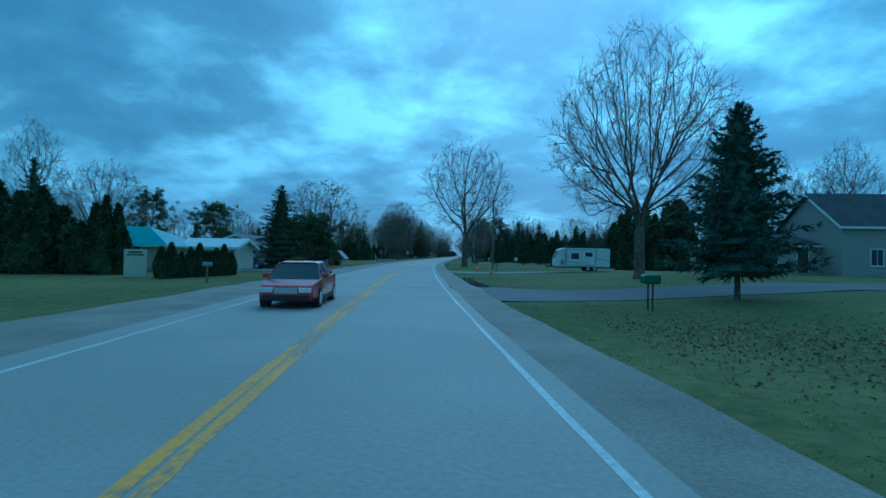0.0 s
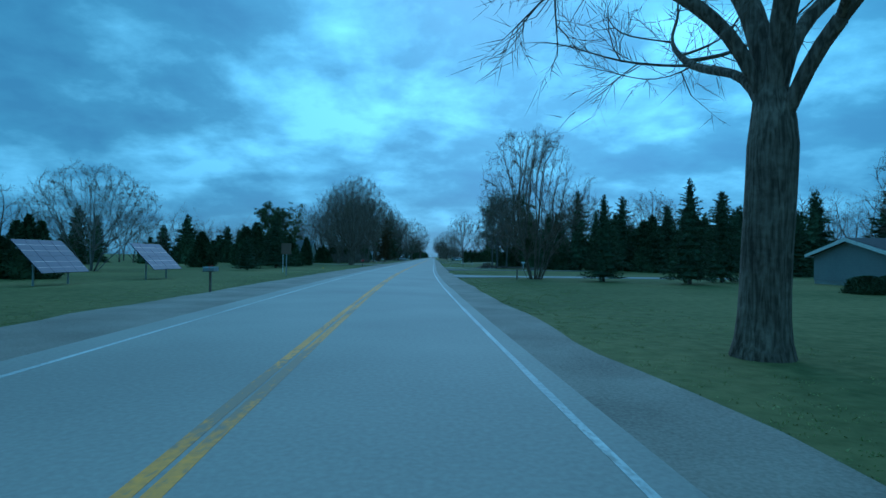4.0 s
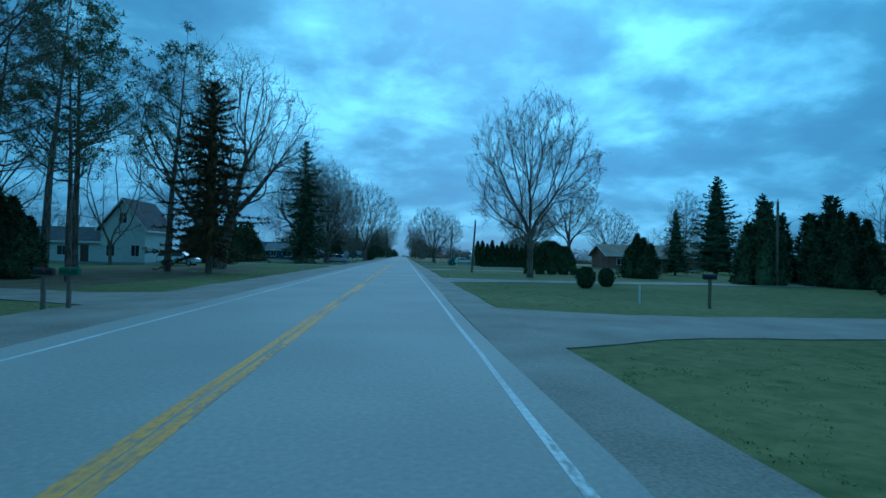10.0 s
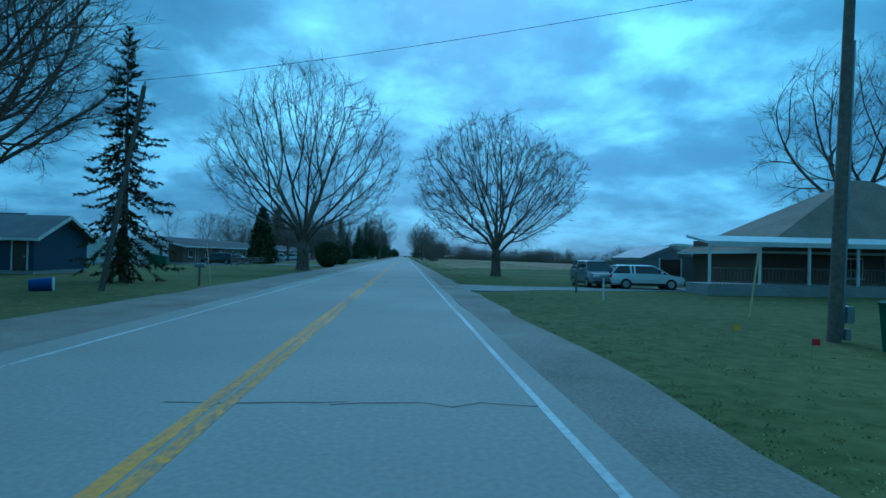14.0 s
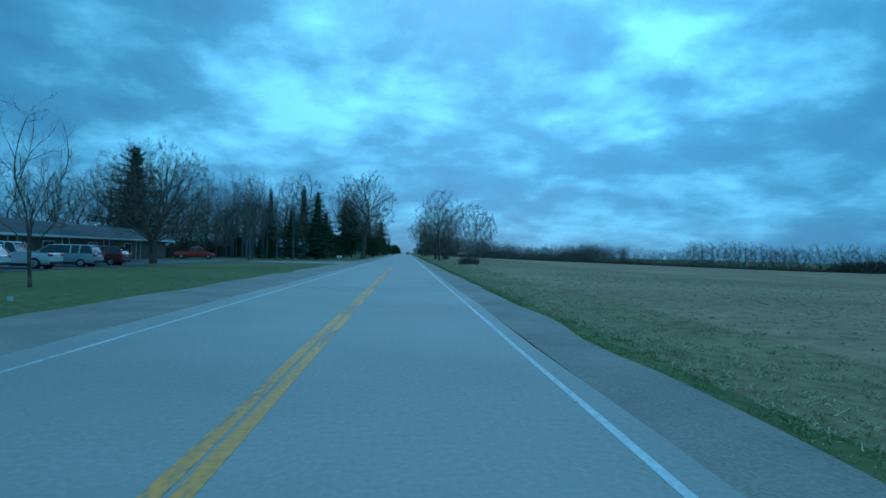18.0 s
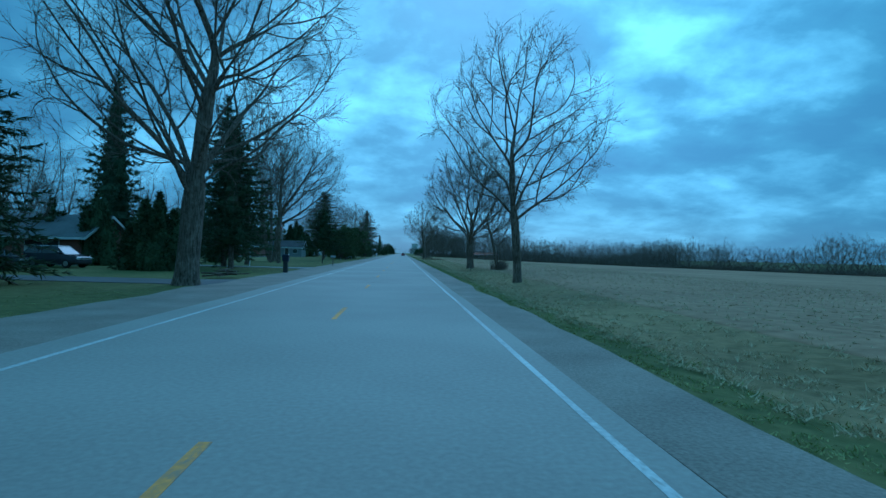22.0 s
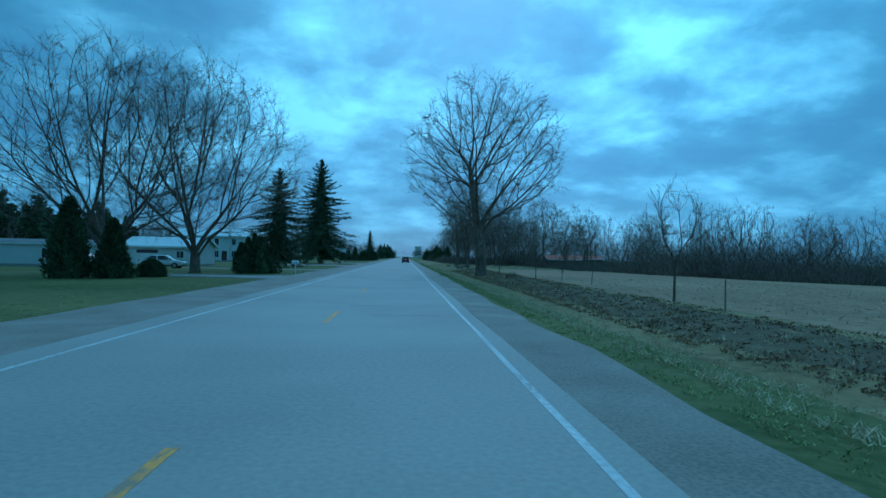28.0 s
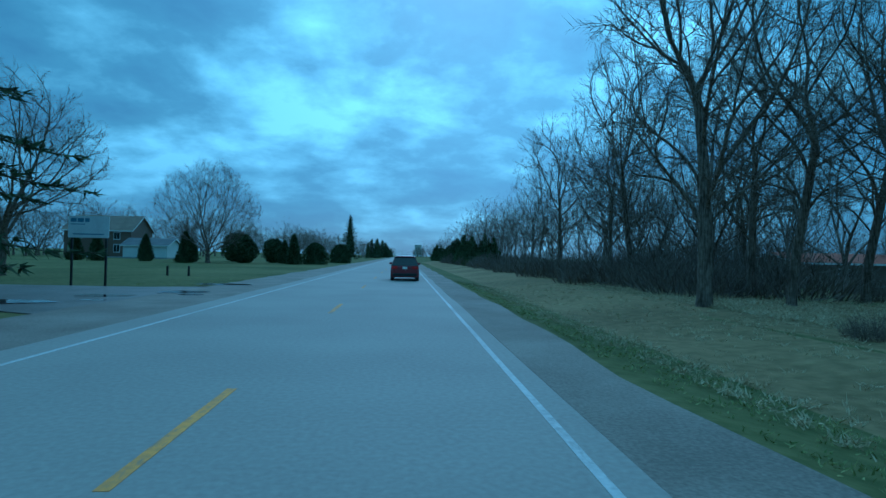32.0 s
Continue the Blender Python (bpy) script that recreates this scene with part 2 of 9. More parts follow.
M_PINE = material("pine_needles", (0.055, 0.068, 0.030), (0.155, 0.175, 0.075), 0.9, 4.0, 0.6, 0.0, island=0.6, sheen=0.15)
M_CEDAR = material("arborvitae_sprays", (0.046, 0.058, 0.028), (0.125, 0.150, 0.070), 0.9, 4.0, 0.6, 0.0, island=0.6, sheen=0.15)
M_OLIVE = material("thin_olive_needles", (0.035, 0.036, 0.014), (0.085, 0.075, 0.032), 0.9, 4.0, 0.6, 0.0, island=0.6, sheen=0.15)
M_RUSSET = material("browning_conifer_needles", (0.055, 0.045, 0.022), (0.155, 0.110, 0.050), 0.9, 4.0, 0.6, 0.0, island=0.6, sheen=0.15)
M_LEAF = material("dry_brown_leaves", (0.14, 0.10, 0.06), (0.38, 0.28, 0.17), 0.9, 4.0, 0.3, 0.0, island=0.7, sheen=0.1)
M_GOLD = material("golden_bush_leaves", (0.16, 0.13, 0.03), (0.34, 0.26, 0.07), 0.85, 4.0, 0.6, 0.0, island=0.6, sheen=0.2)
M_BRUSH = material("brown_brush_twigs", (0.11, 0.092, 0.075), (0.26, 0.22, 0.178), 0.95, 4.0, 0.3, 0.0, island=0.6, sheen=0.1)
# a darker brush tone for the thickets under the woods
M_DARKBRUSH = material("dark_brush_twigs", (0.08, 0.067, 0.055), (0.20, 0.168, 0.135), 0.95, 4.0, 0.3, 0.0, island=0.6, sheen=0.1)
M_DRY = material("dry_straw_blades", (0.40, 0.34, 0.20), (0.68, 0.58, 0.37), 0.9, 4.0, 0.3, 0.0, island=0.7, sheen=0.1)
M_BLADE = material("green_grass_blades", (0.22, 0.24, 0.08), (0.44, 0.43, 0.18), 0.9, 4.0, 0.3, 0.0, island=0.7, sheen=0.1)


# ---- mesh tools ----
def mesh_of(name, verts, polys, mat, smooth=False):
    """A mesh from an array of places and a list of index arrays (n x 3 or n x 4)."""
    me = bpy.data.meshes.new(name)
    verts = np.asarray(verts, np.float32)
    polys = [np.asarray(p, np.int32) for p in polys if len(p)]
    me.vertices.add(len(verts))
    me.vertices.foreach_set("co", verts.ravel())
    loops = np.concatenate([p.ravel() for p in polys])
    totals = np.concatenate([np.full(len(p), p.shape[1], np.int32) for p in polys])
    starts = np.r_[0, np.cumsum(totals)[:-1]].astype(np.int32)
    me.loops.add(len(loops))
    me.loops.foreach_set("vertex_index", loops)
    me.polygons.add(len(totals))
    me.polygons.foreach_set("loop_start", starts)
    me.update(calc_edges=True)
    me.polygons.foreach_set("use_smooth", np.full(len(totals), smooth))
    me.materials.append(mat)
    return me


def thing(name, label, category, at=(0, 0, 0), turn=0.0, group="", kind=""):
    ob = tagged(new(name), label, category, group, kind)
    ob.matrix_world = pose(*at, 0, 0, turn)
    return ob


def put(name, me, parent=None, label="", at=None):
    ob = new(name, me)
    if parent is not None:
        ob.parent = parent
    if at is not None:
        ob.matrix_basis = at
    if label:
        ob["label"] = label
    return ob


def part(name, bm, mat, parent=None, label="", smooth=False):
    """Links a bmesh as one mesh object under its thing or part."""
    me = bpy.data.meshes.new(name)
    bm.to_mesh(me)
    bm.free()
    me.materials.append(mat)
    if smooth:
        me.polygons.foreach_set("use_smooth", np.full(len(me.polygons), True))
    return put(name, me, parent, label)


def add_box(bm, x0, x1, y0, y1, z0, z1, bevel=0.0, m=None):
    r = bmesh.ops.create_cube(bm, size=1.0, matrix=Matrix.Translation(((x0 + x1) / 2, (y0 + y1) / 2, (z0 + z1) / 2)) @ Matrix.Diagonal((x1 - x0, y1 - y0, z1 - z0, 1)))
    if bevel:
        es = {e for v in r["verts"] for e in v.link_edges}
        made = bmesh.ops.bevel(bm, geom=list(es), offset=bevel, segments=1, affect="EDGES", profile=0.5)
        vs = {v for f in made["faces"] for v in f.verts} | {v for v in r["verts"] if v.is_valid}
    else:
        vs = r["verts"]
    if m is not None:
        bmesh.ops.transform(bm, matrix=m, verts=list(vs))
    return bm


def box(x0, x1, y0, y1, z0, z1, bevel=0.0):
    return add_box(bmesh.new(), x0, x1, y0, y1, z0, z1, bevel)


def add_tube(bm, a, b, r0, r1=None, sides=10):
    a, b = Vector(a), Vector(b)
    r1 = r0 if r1 is None else r1
    m = Matrix.Translation((a + b) / 2) @ (b - a).to_track_quat("Z", "Y").to_matrix().to_4x4()
    bmesh.ops.create_cone(bm, cap_ends=True, segments=sides, radius1=r0, radius2=r1, depth=(b - a).length, matrix=m)
    return bm


def tube(a, b, r0, r1=None, sides=10):
    return add_tube(bmesh.new(), a, b, r0, r1, sides)


def prism(points, axis, a, b):
    """A flat outline pushed from a to b along an axis. points: pairs in the other two axes, in order."""
    bm = bmesh.new()
    ends = []
    for v in (a, b):
        ends.append([bm.verts.new({"x": (v, p, q), "y": (p, v, q), "z": (p, q, v)}[axis]) for p, q in points])
    n = len(points)
    bm.faces.new(ends[0][::-1])
    bm.faces.new(ends[1])
    for i in range(n):
        bm.faces.new((ends[0][i], ends[0][(i + 1) % n], ends[1][(i + 1) % n], ends[1][i]))
    bmesh.ops.recalc_face_normals(bm, faces=bm.faces)
    return bm


# ---- ground, road and shoulders ----
def road_x(s):
    """The road bends to the right until s = 155, then runs straight along +y."""
    return 0.000337 * max(0.0, 155.0 - s) ** 2


EDGE_R, MID, EDGE_L = 1.95, -1.75, -5.45


def ground_z(x, s):
    u = x - road_x(s)
    if -9.4 < u < 3.6:
        return -0.08
    z = -0.12
    if u > 0:
        z += 0.5 * max(0, min(1, (u - 9) / 12)) * max(0, min(1, (85 - s) / 30))
        ditch = max(0, 1 - abs(u - 7.2) / 3.2)
        z -= 0.45 * ditch * max(0, min(1, (s - 690) / 30))
        z -= 0.25 * ditch * max(0, min(1, (s - 400) / 30)) * max(0, min(1, (690 - s) / 30))
        z -= 3.2 * max(0, min(1, (u - 14) / 190)) * max(0, min(1, (s - 395) / 60))
    z += 0.05 * noise.noise((x * 0.07, s * 0.07, 0.3))
    return z


US = [-2600, -1400, -800, -450, -260, -160, -100, -70, -50, -38, -30, -24, -19, -15.5, -12.8, -11, -10, -9.4, -6, 0, 3.6, 4.0, 4.4, 5.2, 6.2, 7.2, 8.2, 9.4, 10.4, 12.5, 14, 15, 18, 22, 28, 36, 48, 65, 90, 130, 204, 280, 420, 700, 1200, 2600]
SS = list(range(-120, 1001, 8)) + [1050, 1120, 1220, 1360, 1550, 1800, 2200, 2800, 3800]
gv = [(u + road_x(s), s, ground_z(u + road_x(s), s)) for s in SS for u in US]
nu = len(US)
gq = [(j * nu + i, j * nu + i + 1, (j + 1) * nu + i + 1, (j + 1) * nu + i) for j in range(len(SS) - 1) for i in range(nu - 1)]
tagged(put("ground", mesh_of("ground", gv, [gq], M_GRASS, True)), "green and brown spring lawn along the road", "ground", kind="structure")


def strip(name, u0, u1, s0, s1, z, mat, step=6.0, rag0=0.0, rag1=0.0, thick=0.05, seed=0.0, drape=False):
    """A slab along the road between two offsets; rag: how far its edges wander."""
    n = max(2, int((s1 - s0) / step) + 1)
    vs = []
    for i in range(n):
        s = s0 + (s1 - s0) * i / (n - 1)
        a = u0 + rag0 * noise.noise((s * 0.21, seed, 0.0)) * 2 + rag0 * noise.noise((s * 1.1, seed, 2.0)) * 0.7
        b = u1 + rag1 * noise.noise((s * 0.19, seed, 5.0)) * 2 + rag1 * noise.noise((s * 1.3, seed, 7.0)) * 0.7
        za, zb = (z, z) if not drape else (ground_z(a + road_x(s), s) + z, ground_z(b + road_x(s), s) + z)
        x = road_x(s)
        vs += [(x + a, s, za - thick), (x + a, s, za), (x + b, s, zb), (x + b, s, zb - thick)]
    q = []
    for i in range(n - 1):
        k = 4 * i
        q += [(k + a, k + a + 1, k + 5 + a, k + 4 + a) for a in range(3)]
    q += [(0, 3, 2, 1), (4 * n - 4, 4 * n - 3, 4 * n - 2, 4 * n - 1)]
    return mesh_of(name, vs, [np.array(q)[:, ::-1]], mat)


road = tagged(put("road", strip("road", -6.25, 2.35, -110, 3600, 0.0, M_ASPHALT, 5.0, 0.05, 0.05, 0.12)), "pale worn grey asphalt two-lane road", "road", kind="structure")
tagged(put("shoulder_right", strip("shoulder_right", 2.36, 3.75, -110, 1600, -0.012, M_GRAVEL, 1.5, 0.0, 0.16, 0.1, 1.0)), "damp brown gravel road shoulder", "shoulder", kind="structure")
tagged(put("shoulder_left", strip("shoulder_left", -9.3, -6.26, -110, 1600, -0.012, M_GRAVEL, 1.5, 0.2, 0.0, 0.1, 2.0)), "wide damp gravel road shoulder", "shoulder", kind="structure")
marking = tagged(new("road_marking"), "worn white edge lines and yellow centre line", "road marking", kind="structure")
for nm, u, w, s0, s1, mt in (("edge_line", EDGE_R, 0.05, -110, 1600, M_WHITELINE), ("edge_line", EDGE_L, 0.05, -110, 1600, M_WHITELINE),
                             ("centre_line", MID - 0.105, 0.080, -110, 503, M_YELLOW), ("centre_line", MID + 0.105, 0.080, -110, 497, M_YELLOW)):
    put(nm, strip(nm, u - w, u + w, s0, s1, 0.004, mt, 1.2, 0.014, 0.014, 0.003), marking)
dash_me = strip("centre_dash", MID - 0.06, MID + 0.06, 200.0, 203.05, 0.004, M_YELLOW, 0.5, 0.006, 0.006, 0.003)
for k in range(46):
    put("centre_dash", dash_me, marking, at=Matrix.Translation((0, 309.8 + 12.19 * k, 0)))


def sheet(name, inner, outer, s0, s1, z, mat, cols=12, power=1.0, rag=0.3, step=4.0, seed=0.0):
    """A cover on the ground between two offsets that may change with s, as an even grid."""
    n = max(2, int((s1 - s0) / step) + 1)
    vs = []
    for i in range(n):
        s = s0 + (s1 - s0) * i / (n - 1)
        a, b = inner(s) + rag * noise.noise((s * 0.3, seed, 1.0)), outer(s) + rag * noise.noise((s * 0.3, seed, 4.0))
        for k in range(cols + 1):
            x = road_x(s) + a + (b - a) * (k / cols) ** power
            vs.append((x, s, ground_z(x, s) + (z if 0 < k < cols else z - 0.05)))
    w = cols + 1
    q = [(i * w + k, i * w + k + 1, (i + 1) * w + k + 1, (i + 1) * w + k) for i in range(n - 1) for k in range(cols)]
    return mesh_of(name, vs, [np.array(q)], mat, True)


def knots(*points):
    """A line through (s, offset) points."""
    return lambda s: float(np.interp(s, [p[0] for p in points], [p[1] for p in points]))


# ---- trees ----
def unit(a):
    return a / np.maximum(np.linalg.norm(a, axis=-1, keepdims=True), 1e-9)


def grow(rng, start, way, length, r0, r1, seg, bend, lift):
    """Polylines (n, seg + 1, 3) and radii from starts and ways: bend wanders, lift turns them upward."""
    n = len(start)
    pts, w = [start], unit(way)
    for _ in range(seg):
        w = unit(w + rng.normal(0, bend, (n, 3)) + np.array([0, 0, 1.0]) * lift)
        pts.append(pts[-1] + w * (length / seg)[:, None])
    u = np.linspace(0, 1, seg + 1)
    return np.stack(pts, 1), (r0 - r1)[:, None] * (1 - u) ** 1.25 + r1[:, None]


def sprout(rng, lines, radii, count, u0, u1, angle, jitter=0.25):
    """count side shoots on each line: their starts, ways, the radius there and how far along they sit."""
    n, s = lines.shape[0], lines.shape[1] - 1
    u = u0 + (u1 - u0) * (np.arange(count)[None, :] + rng.uniform(0, 1, (n, count))) / count
    k = np.clip((u * s).astype(int), 0, s - 1)
    fr = u * s - k
    row = np.arange(n)[:, None]
    a, b = lines[row, k], lines[row, k + 1]
    p = a + (b - a) * fr[..., None]
    t = unit(b - a)
    side = unit(np.cross(t, rng.normal(0, 1, (n, count, 3))))
    ang = np.radians(angle) * (1 + rng.normal(0, jitter, (n, count)))
    way = t * np.cos(ang)[..., None] + side * np.sin(ang)[..., None]
    r = radii[row, k] * (1 - fr) + radii[row, k + 1] * fr
    return p.reshape(-1, 3), way.reshape(-1, 3), r.ravel(), u.ravel()


def skin(lines, radii, sides):
    """Tubes round polylines: places and quads."""
    n, s1, _ = lines.shape
    d = np.empty_like(lines)
    d[:, 1:-1] = lines[:, 2:] - lines[:, :-2]
    d[:, 0], d[:, -1] = lines[:, 1] - lines[:, 0], lines[:, -1] - lines[:, -2]
    d = unit(d)
    ref = np.where(np.abs(d[..., 2:3]) > 0.9, np.array([1.0, 0, 0]), np.array([0, 0, 1.0]))
    a = unit(np.cross(d, ref))
    b = np.cross(d, a)
    th = np.arange(sides) * 2 * np.pi / sides
    ring = a[..., None, :] * np.cos(th)[:, None] + b[..., None, :] * np.sin(th)[:, None]
    v = lines[..., None, :] + ring * radii[..., None, None]
    idx = np.arange(n * s1 * sides).reshape(n, s1, sides)
    nxt = np.roll(idx, -1, axis=2)
    q = np.stack([idx[:, :-1], nxt[:, :-1], nxt[:, 1:], idx[:, 1:]], -1).reshape(-1, 4)
    return v.reshape(-1, 3), q


def joined(pieces):
    """One array of places and one of quads or triangles each from several."""
    vs, out, off = [], {}, 0
    for v, p in pieces:
        vs.append(v)
        out.setdefault(p.shape[1], []).append(p + off)
        off += len(v)
    return np.concatenate(vs), [np.concatenate(p) for p in out.values()]


def spikes(start, way, length, width, rng):
    """Thin pointed shoots, three-sided."""
    n = len(start)
    w = unit(way)
    a = unit(np.cross(w, rng.normal(0, 1, (n, 3))))
    b = np.cross(w, a)
    base = [start + (a * math.cos(t) + b * math.sin(t)) * width[:, None] for t in (0, 2.094, 4.189)]
    tip = start + w * length[:, None]
    v = np.stack(base + [tip], 1).reshape(-1, 3)
    k = np.arange(n)[:, None] * 4
    return v, np.concatenate([k + [0, 1, 3], k + [1, 2, 3], k + [2, 0, 3]])


def blades(start, way, length, width, rng):
    """Flat pointed leaves, widest near the stalk."""
    n = len(start)
    w = unit(way)
    a = unit(np.cross(w, rng.normal(0, 1, (n, 3)))) * width[:, None]
    v = np.stack([start + a, start + w * length[:, None], start - a * 1.1 + w * (length * 0.15)[:, None]], 1).reshape(-1, 3)
    return v, np.arange(3 * n).reshape(-1, 3)


PROFILES = {
    "egg": lambda u: np.sin(np.pi * u ** 0.80) ** 0.60,
    "round": lambda u: np.sin(np.pi * u ** 0.92) ** 0.55,
    "vase": lambda u: np.sin(np.pi * u ** 1.35) ** 0.65,
    "column": lambda u: np.sin(np.pi * u ** 0.85) ** 0.40,
    "fan": lambda u: 0.25 + 0.75 * np.sin(np.pi * u ** 1.1) ** 0.6,
}


def colonise(rng, lures, core, places, parents, step, kill, lift, crook, inertia, outward, most):
    """Grows a branching skeleton towards the points that lure it, those near its core first, until each one has been reached."""
    pts, par = [np.array(p, float) for p in places], list(parents)
    P = np.zeros((most, 3))
    D = np.zeros((most, 3))
    forked = np.zeros(most, bool)
    forked[[p for p in par if p >= 0]] = True
    n = len(pts)
    P[:n] = pts
    for i in range(n):
        D[i] = (P[i] - P[par[i]]) if par[i] >= 0 else (0, 0, 1)
    D[:n] = unit(D[:n])
    gap = np.linalg.norm(lures[:, None] - P[None, :n], axis=2)
    near, far = gap.argmin(1), gap.min(1)
    depth = np.linalg.norm(lures - core, axis=1)
    front = np.percentile(depth, 12)
    for _ in range(260):
        if not len(lures) or n > most - 600:
            break
        front += step * 1.5
        live = depth < front
        if not live.any():
            continue
        idx, inv, cnt = np.unique(near[live], return_inverse=True, return_counts=True)
        acc = np.zeros((len(idx), 3))
        np.add.at(acc, inv, unit(lures[live] - P[near[live]]))
        way = unit(acc / cnt[:, None] + D[idx] * inertia + unit(P[idx] - core) * outward + rng.normal(0, crook, acc.shape) + np.array([0, 0, lift]))
        fresh = P[idx] + way * step
        turned = (way * D[idx]).sum(1) < np.where(forked[idx], 0.30, 0.80)
        drop = np.zeros(len(lures), bool)
        drop[np.where(live)[0][turned[inv]]] = True
        ok = ~turned
        ok &= np.linalg.norm(fresh[:, None] - P[None, :n], axis=2).min(1) > step * 0.55
        idx, way, fresh = idx[ok], way[ok], fresh[ok]
        k = len(idx)
        if not k:
            if live.all():
                break
            lures, near, far, depth = lures[~drop], near[~drop], far[~drop], depth[~drop]
            continue
        P[n:n + k], D[n:n + k] = fresh, way
        forked[idx] = True
        par += [int(i) for i in idx]
        gap = np.linalg.norm(lures[:, None] - fresh[None], axis=2)
        better = gap.min(1) < far
        near[better], far[better] = n + gap.argmin(1)[better], gap.min(1)[better]
        n += k
        left = (far > kill) & ~drop
        lures, near, far, depth = lures[left], near[left], far[left], depth[left]
    return P[:n].copy(), np.array(par)


def bare_arrays(seed, height, spread, trunk_r, clear=0.25, shape="egg", count=600, limbs=5, angle=34, lift=0.12, stems=1, crook=0.12, twig=0.011, sprays=(0.8, 8), reach=1.5, lean=0.0, gaps=0.5, step=0.022, inertia=0.5, outward=0.45, leader=0.0, simple=False):
    """A leafless broadleaf tree: limbs that part again and again until they fill a crown of that height, spread and profile."""
    rng = np.random.default_rng(seed)
    prof = PROFILES[shape]
    d = step * height
    # points that fill the crown, with some gaps
    m = count * 8
    u, th, rad = rng.uniform(0, 1, m), rng.uniform(0, 2 * np.pi, m), np.sqrt(rng.uniform(0, 1, m)) ** 0.85
    r = prof(u)
    bottom = height * clear * (0.85 if stems == 1 else 0.7)
    q = np.stack([r * rad * np.cos(th) * spread / 2, r * rad * np.sin(th) * spread / 2, bottom + (height - bottom) * u], 1)
    f = sum(np.sin(q @ (rng.normal(0, 1, 3) * 5.5 / spread) + rng.uniform(0, 6.28)) for _ in range(4))
    q = q[(rng.uniform(0, 1, m) < r ** 2) & (f > gaps - 2.0)][:count]
    q[:, 0] += lean * np.clip(q[:, 2] - bottom, 0, None)
    # trunk or stems, and the first limbs
    places, parents = [], []

    def line(start, way, length, parent):
        p, w, n = np.array(start, float), unit(np.array(way, float)), max(2, int(length / d))
        for _ in range(n):
            w = unit(w + rng.normal(0, crook * 0.16, 3) + np.array([0, 0, 0.03]))
            p = p + w * d
            places.append(p)
            parents.append(parent)
            parent = len(places) - 1
        return parent, p, w

    for k in range(stems):
        a, t = k * 2.399 + rng.uniform(0, 1), math.radians(angle) * math.sqrt((k + 0.3) / stems)
        base = np.array([0, 0, -0.1]) if stems == 1 else np.array([math.cos(a), math.sin(a), 0]) * trunk_r * 1.3 * math.sqrt(k) - np.array([0, 0, 0.1])
        places.append(base)
        parents.append(-1)
        way = (lean, 0, 1.0) if stems == 1 else (math.sin(t) * math.cos(a), math.sin(t) * math.sin(a), math.cos(t))
        top, p, w = line(base, way, height * (clear if stems == 1 else clear * rng.uniform(0.7, 1.6)), len(places) - 1)
        if stems == 1:
            if leader:
                line(p, w, height * leader, top)
            for j in range(limbs):
                a, t = j * 2.399 + seed, math.radians(angle) * rng.uniform(0.7, 1.2) * (0.55 + 0.6 * j / max(1, limbs - 1))
                at = top - (j * 3 // max(1, limbs)) if j else top
                line(places[at], (math.sin(t) * math.cos(a), math.sin(t) * math.sin(a), math.cos(t)), height * rng.uniform(0.07, 0.13), at)
    P, par = colonise(rng, q, np.array([0, 0, height * clear * (0.9 if stems == 1 else 0.2)]), places, parents, d, d * 1.5, lift, crook, inertia, outward, 20000)
    n = len(P)
    # thickness from the number of tips that each piece carries
    load, kids = np.zeros(n), np.zeros(n, int)
    for i in range(n - 1, -1, -1):
        load[i] = max(load[i], 1.0)
        if par[i] >= 0:
            load[par[i]] += load[i]
            kids[par[i]] += 1
    tip = twig * 1.45
    power = math.log(max(4.0, load.max())) / math.log(trunk_r / tip)
    radius = tip * load ** (1 / power)
    main = np.full(n, -1)
    for i in range(n):
        if par[i] >= 0 and (main[par[i]] < 0 or load[i] > load[main[par[i]]]):
            main[par[i]] = i
    inner = np.where((par >= 0) & (main >= 0))[0]
    for _ in range(3):
        P[inner] = 0.5 * P[inner] + 0.25 * (P[par[inner]] + P[main[inner]])
    radius = radius * (1 + 0.4 * np.exp(-np.clip(P[:, 2], 0, None) / (0.5 * trunk_r + 0.12))) if stems == 1 else radius
    into = np.zeros((n, 3))
    has = par >= 0
    into[has] = unit(P[has] - P[par[has]])
    out = np.where(main >= 0, main, 0)
    flow = np.where((main >= 0)[:, None], into[out], into)
    flow = unit(np.where(has[:, None], into + flow, flow))
    level = np.where(radius > 0.11, 0, np.where(radius > 0.03, 1, 2))
    ref = unit(np.array([0.83, 0.47, -0.30]))

    def rings(at, way, rad, sides):
        a = unit(np.cross(way, ref))
        b = np.cross(way, a)
        t = np.arange(sides) * 2 * np.pi / sides
        return (at[:, None] + (a[:, None] * np.cos(t)[:, None] + b[:, None] * np.sin(t)[:, None]) * rad[:, None, None]).reshape(-1, 3)

    pieces = []
    for lv, sides in enumerate((5, 4, 3) if simple else (11, 6, 3)):
        mine = np.where(level == lv)[0]
        slot = np.full(n, -1)
        slot[mine] = np.arange(len(mine))
        edge = mine[par[mine] >= 0]
        if not len(edge):
            continue
        if simple and lv == 2:
            wide = unit(np.cross(into[edge], rng.normal(0, 1, (len(edge), 3)))) * radius[edge][:, None]
            v = np.stack([P[par[edge]] - wide * 1.15, P[par[edge]] + wide * 1.15, P[edge] + wide * 0.85, P[edge] - wide * 0.85], 1).reshape(-1, 3)
            pieces.append((v, np.arange(len(v)).reshape(-1, 4)))
            continue
        own = (main[par[edge]] == edge) & (level[par[edge]] == lv)
        start = np.where(own, slot[par[edge]], 0)
        extra = edge[~own]
        start[~own] = len(mine) + np.arange(len(extra))
        v = rings(P[mine], flow[mine], radius[mine], sides)
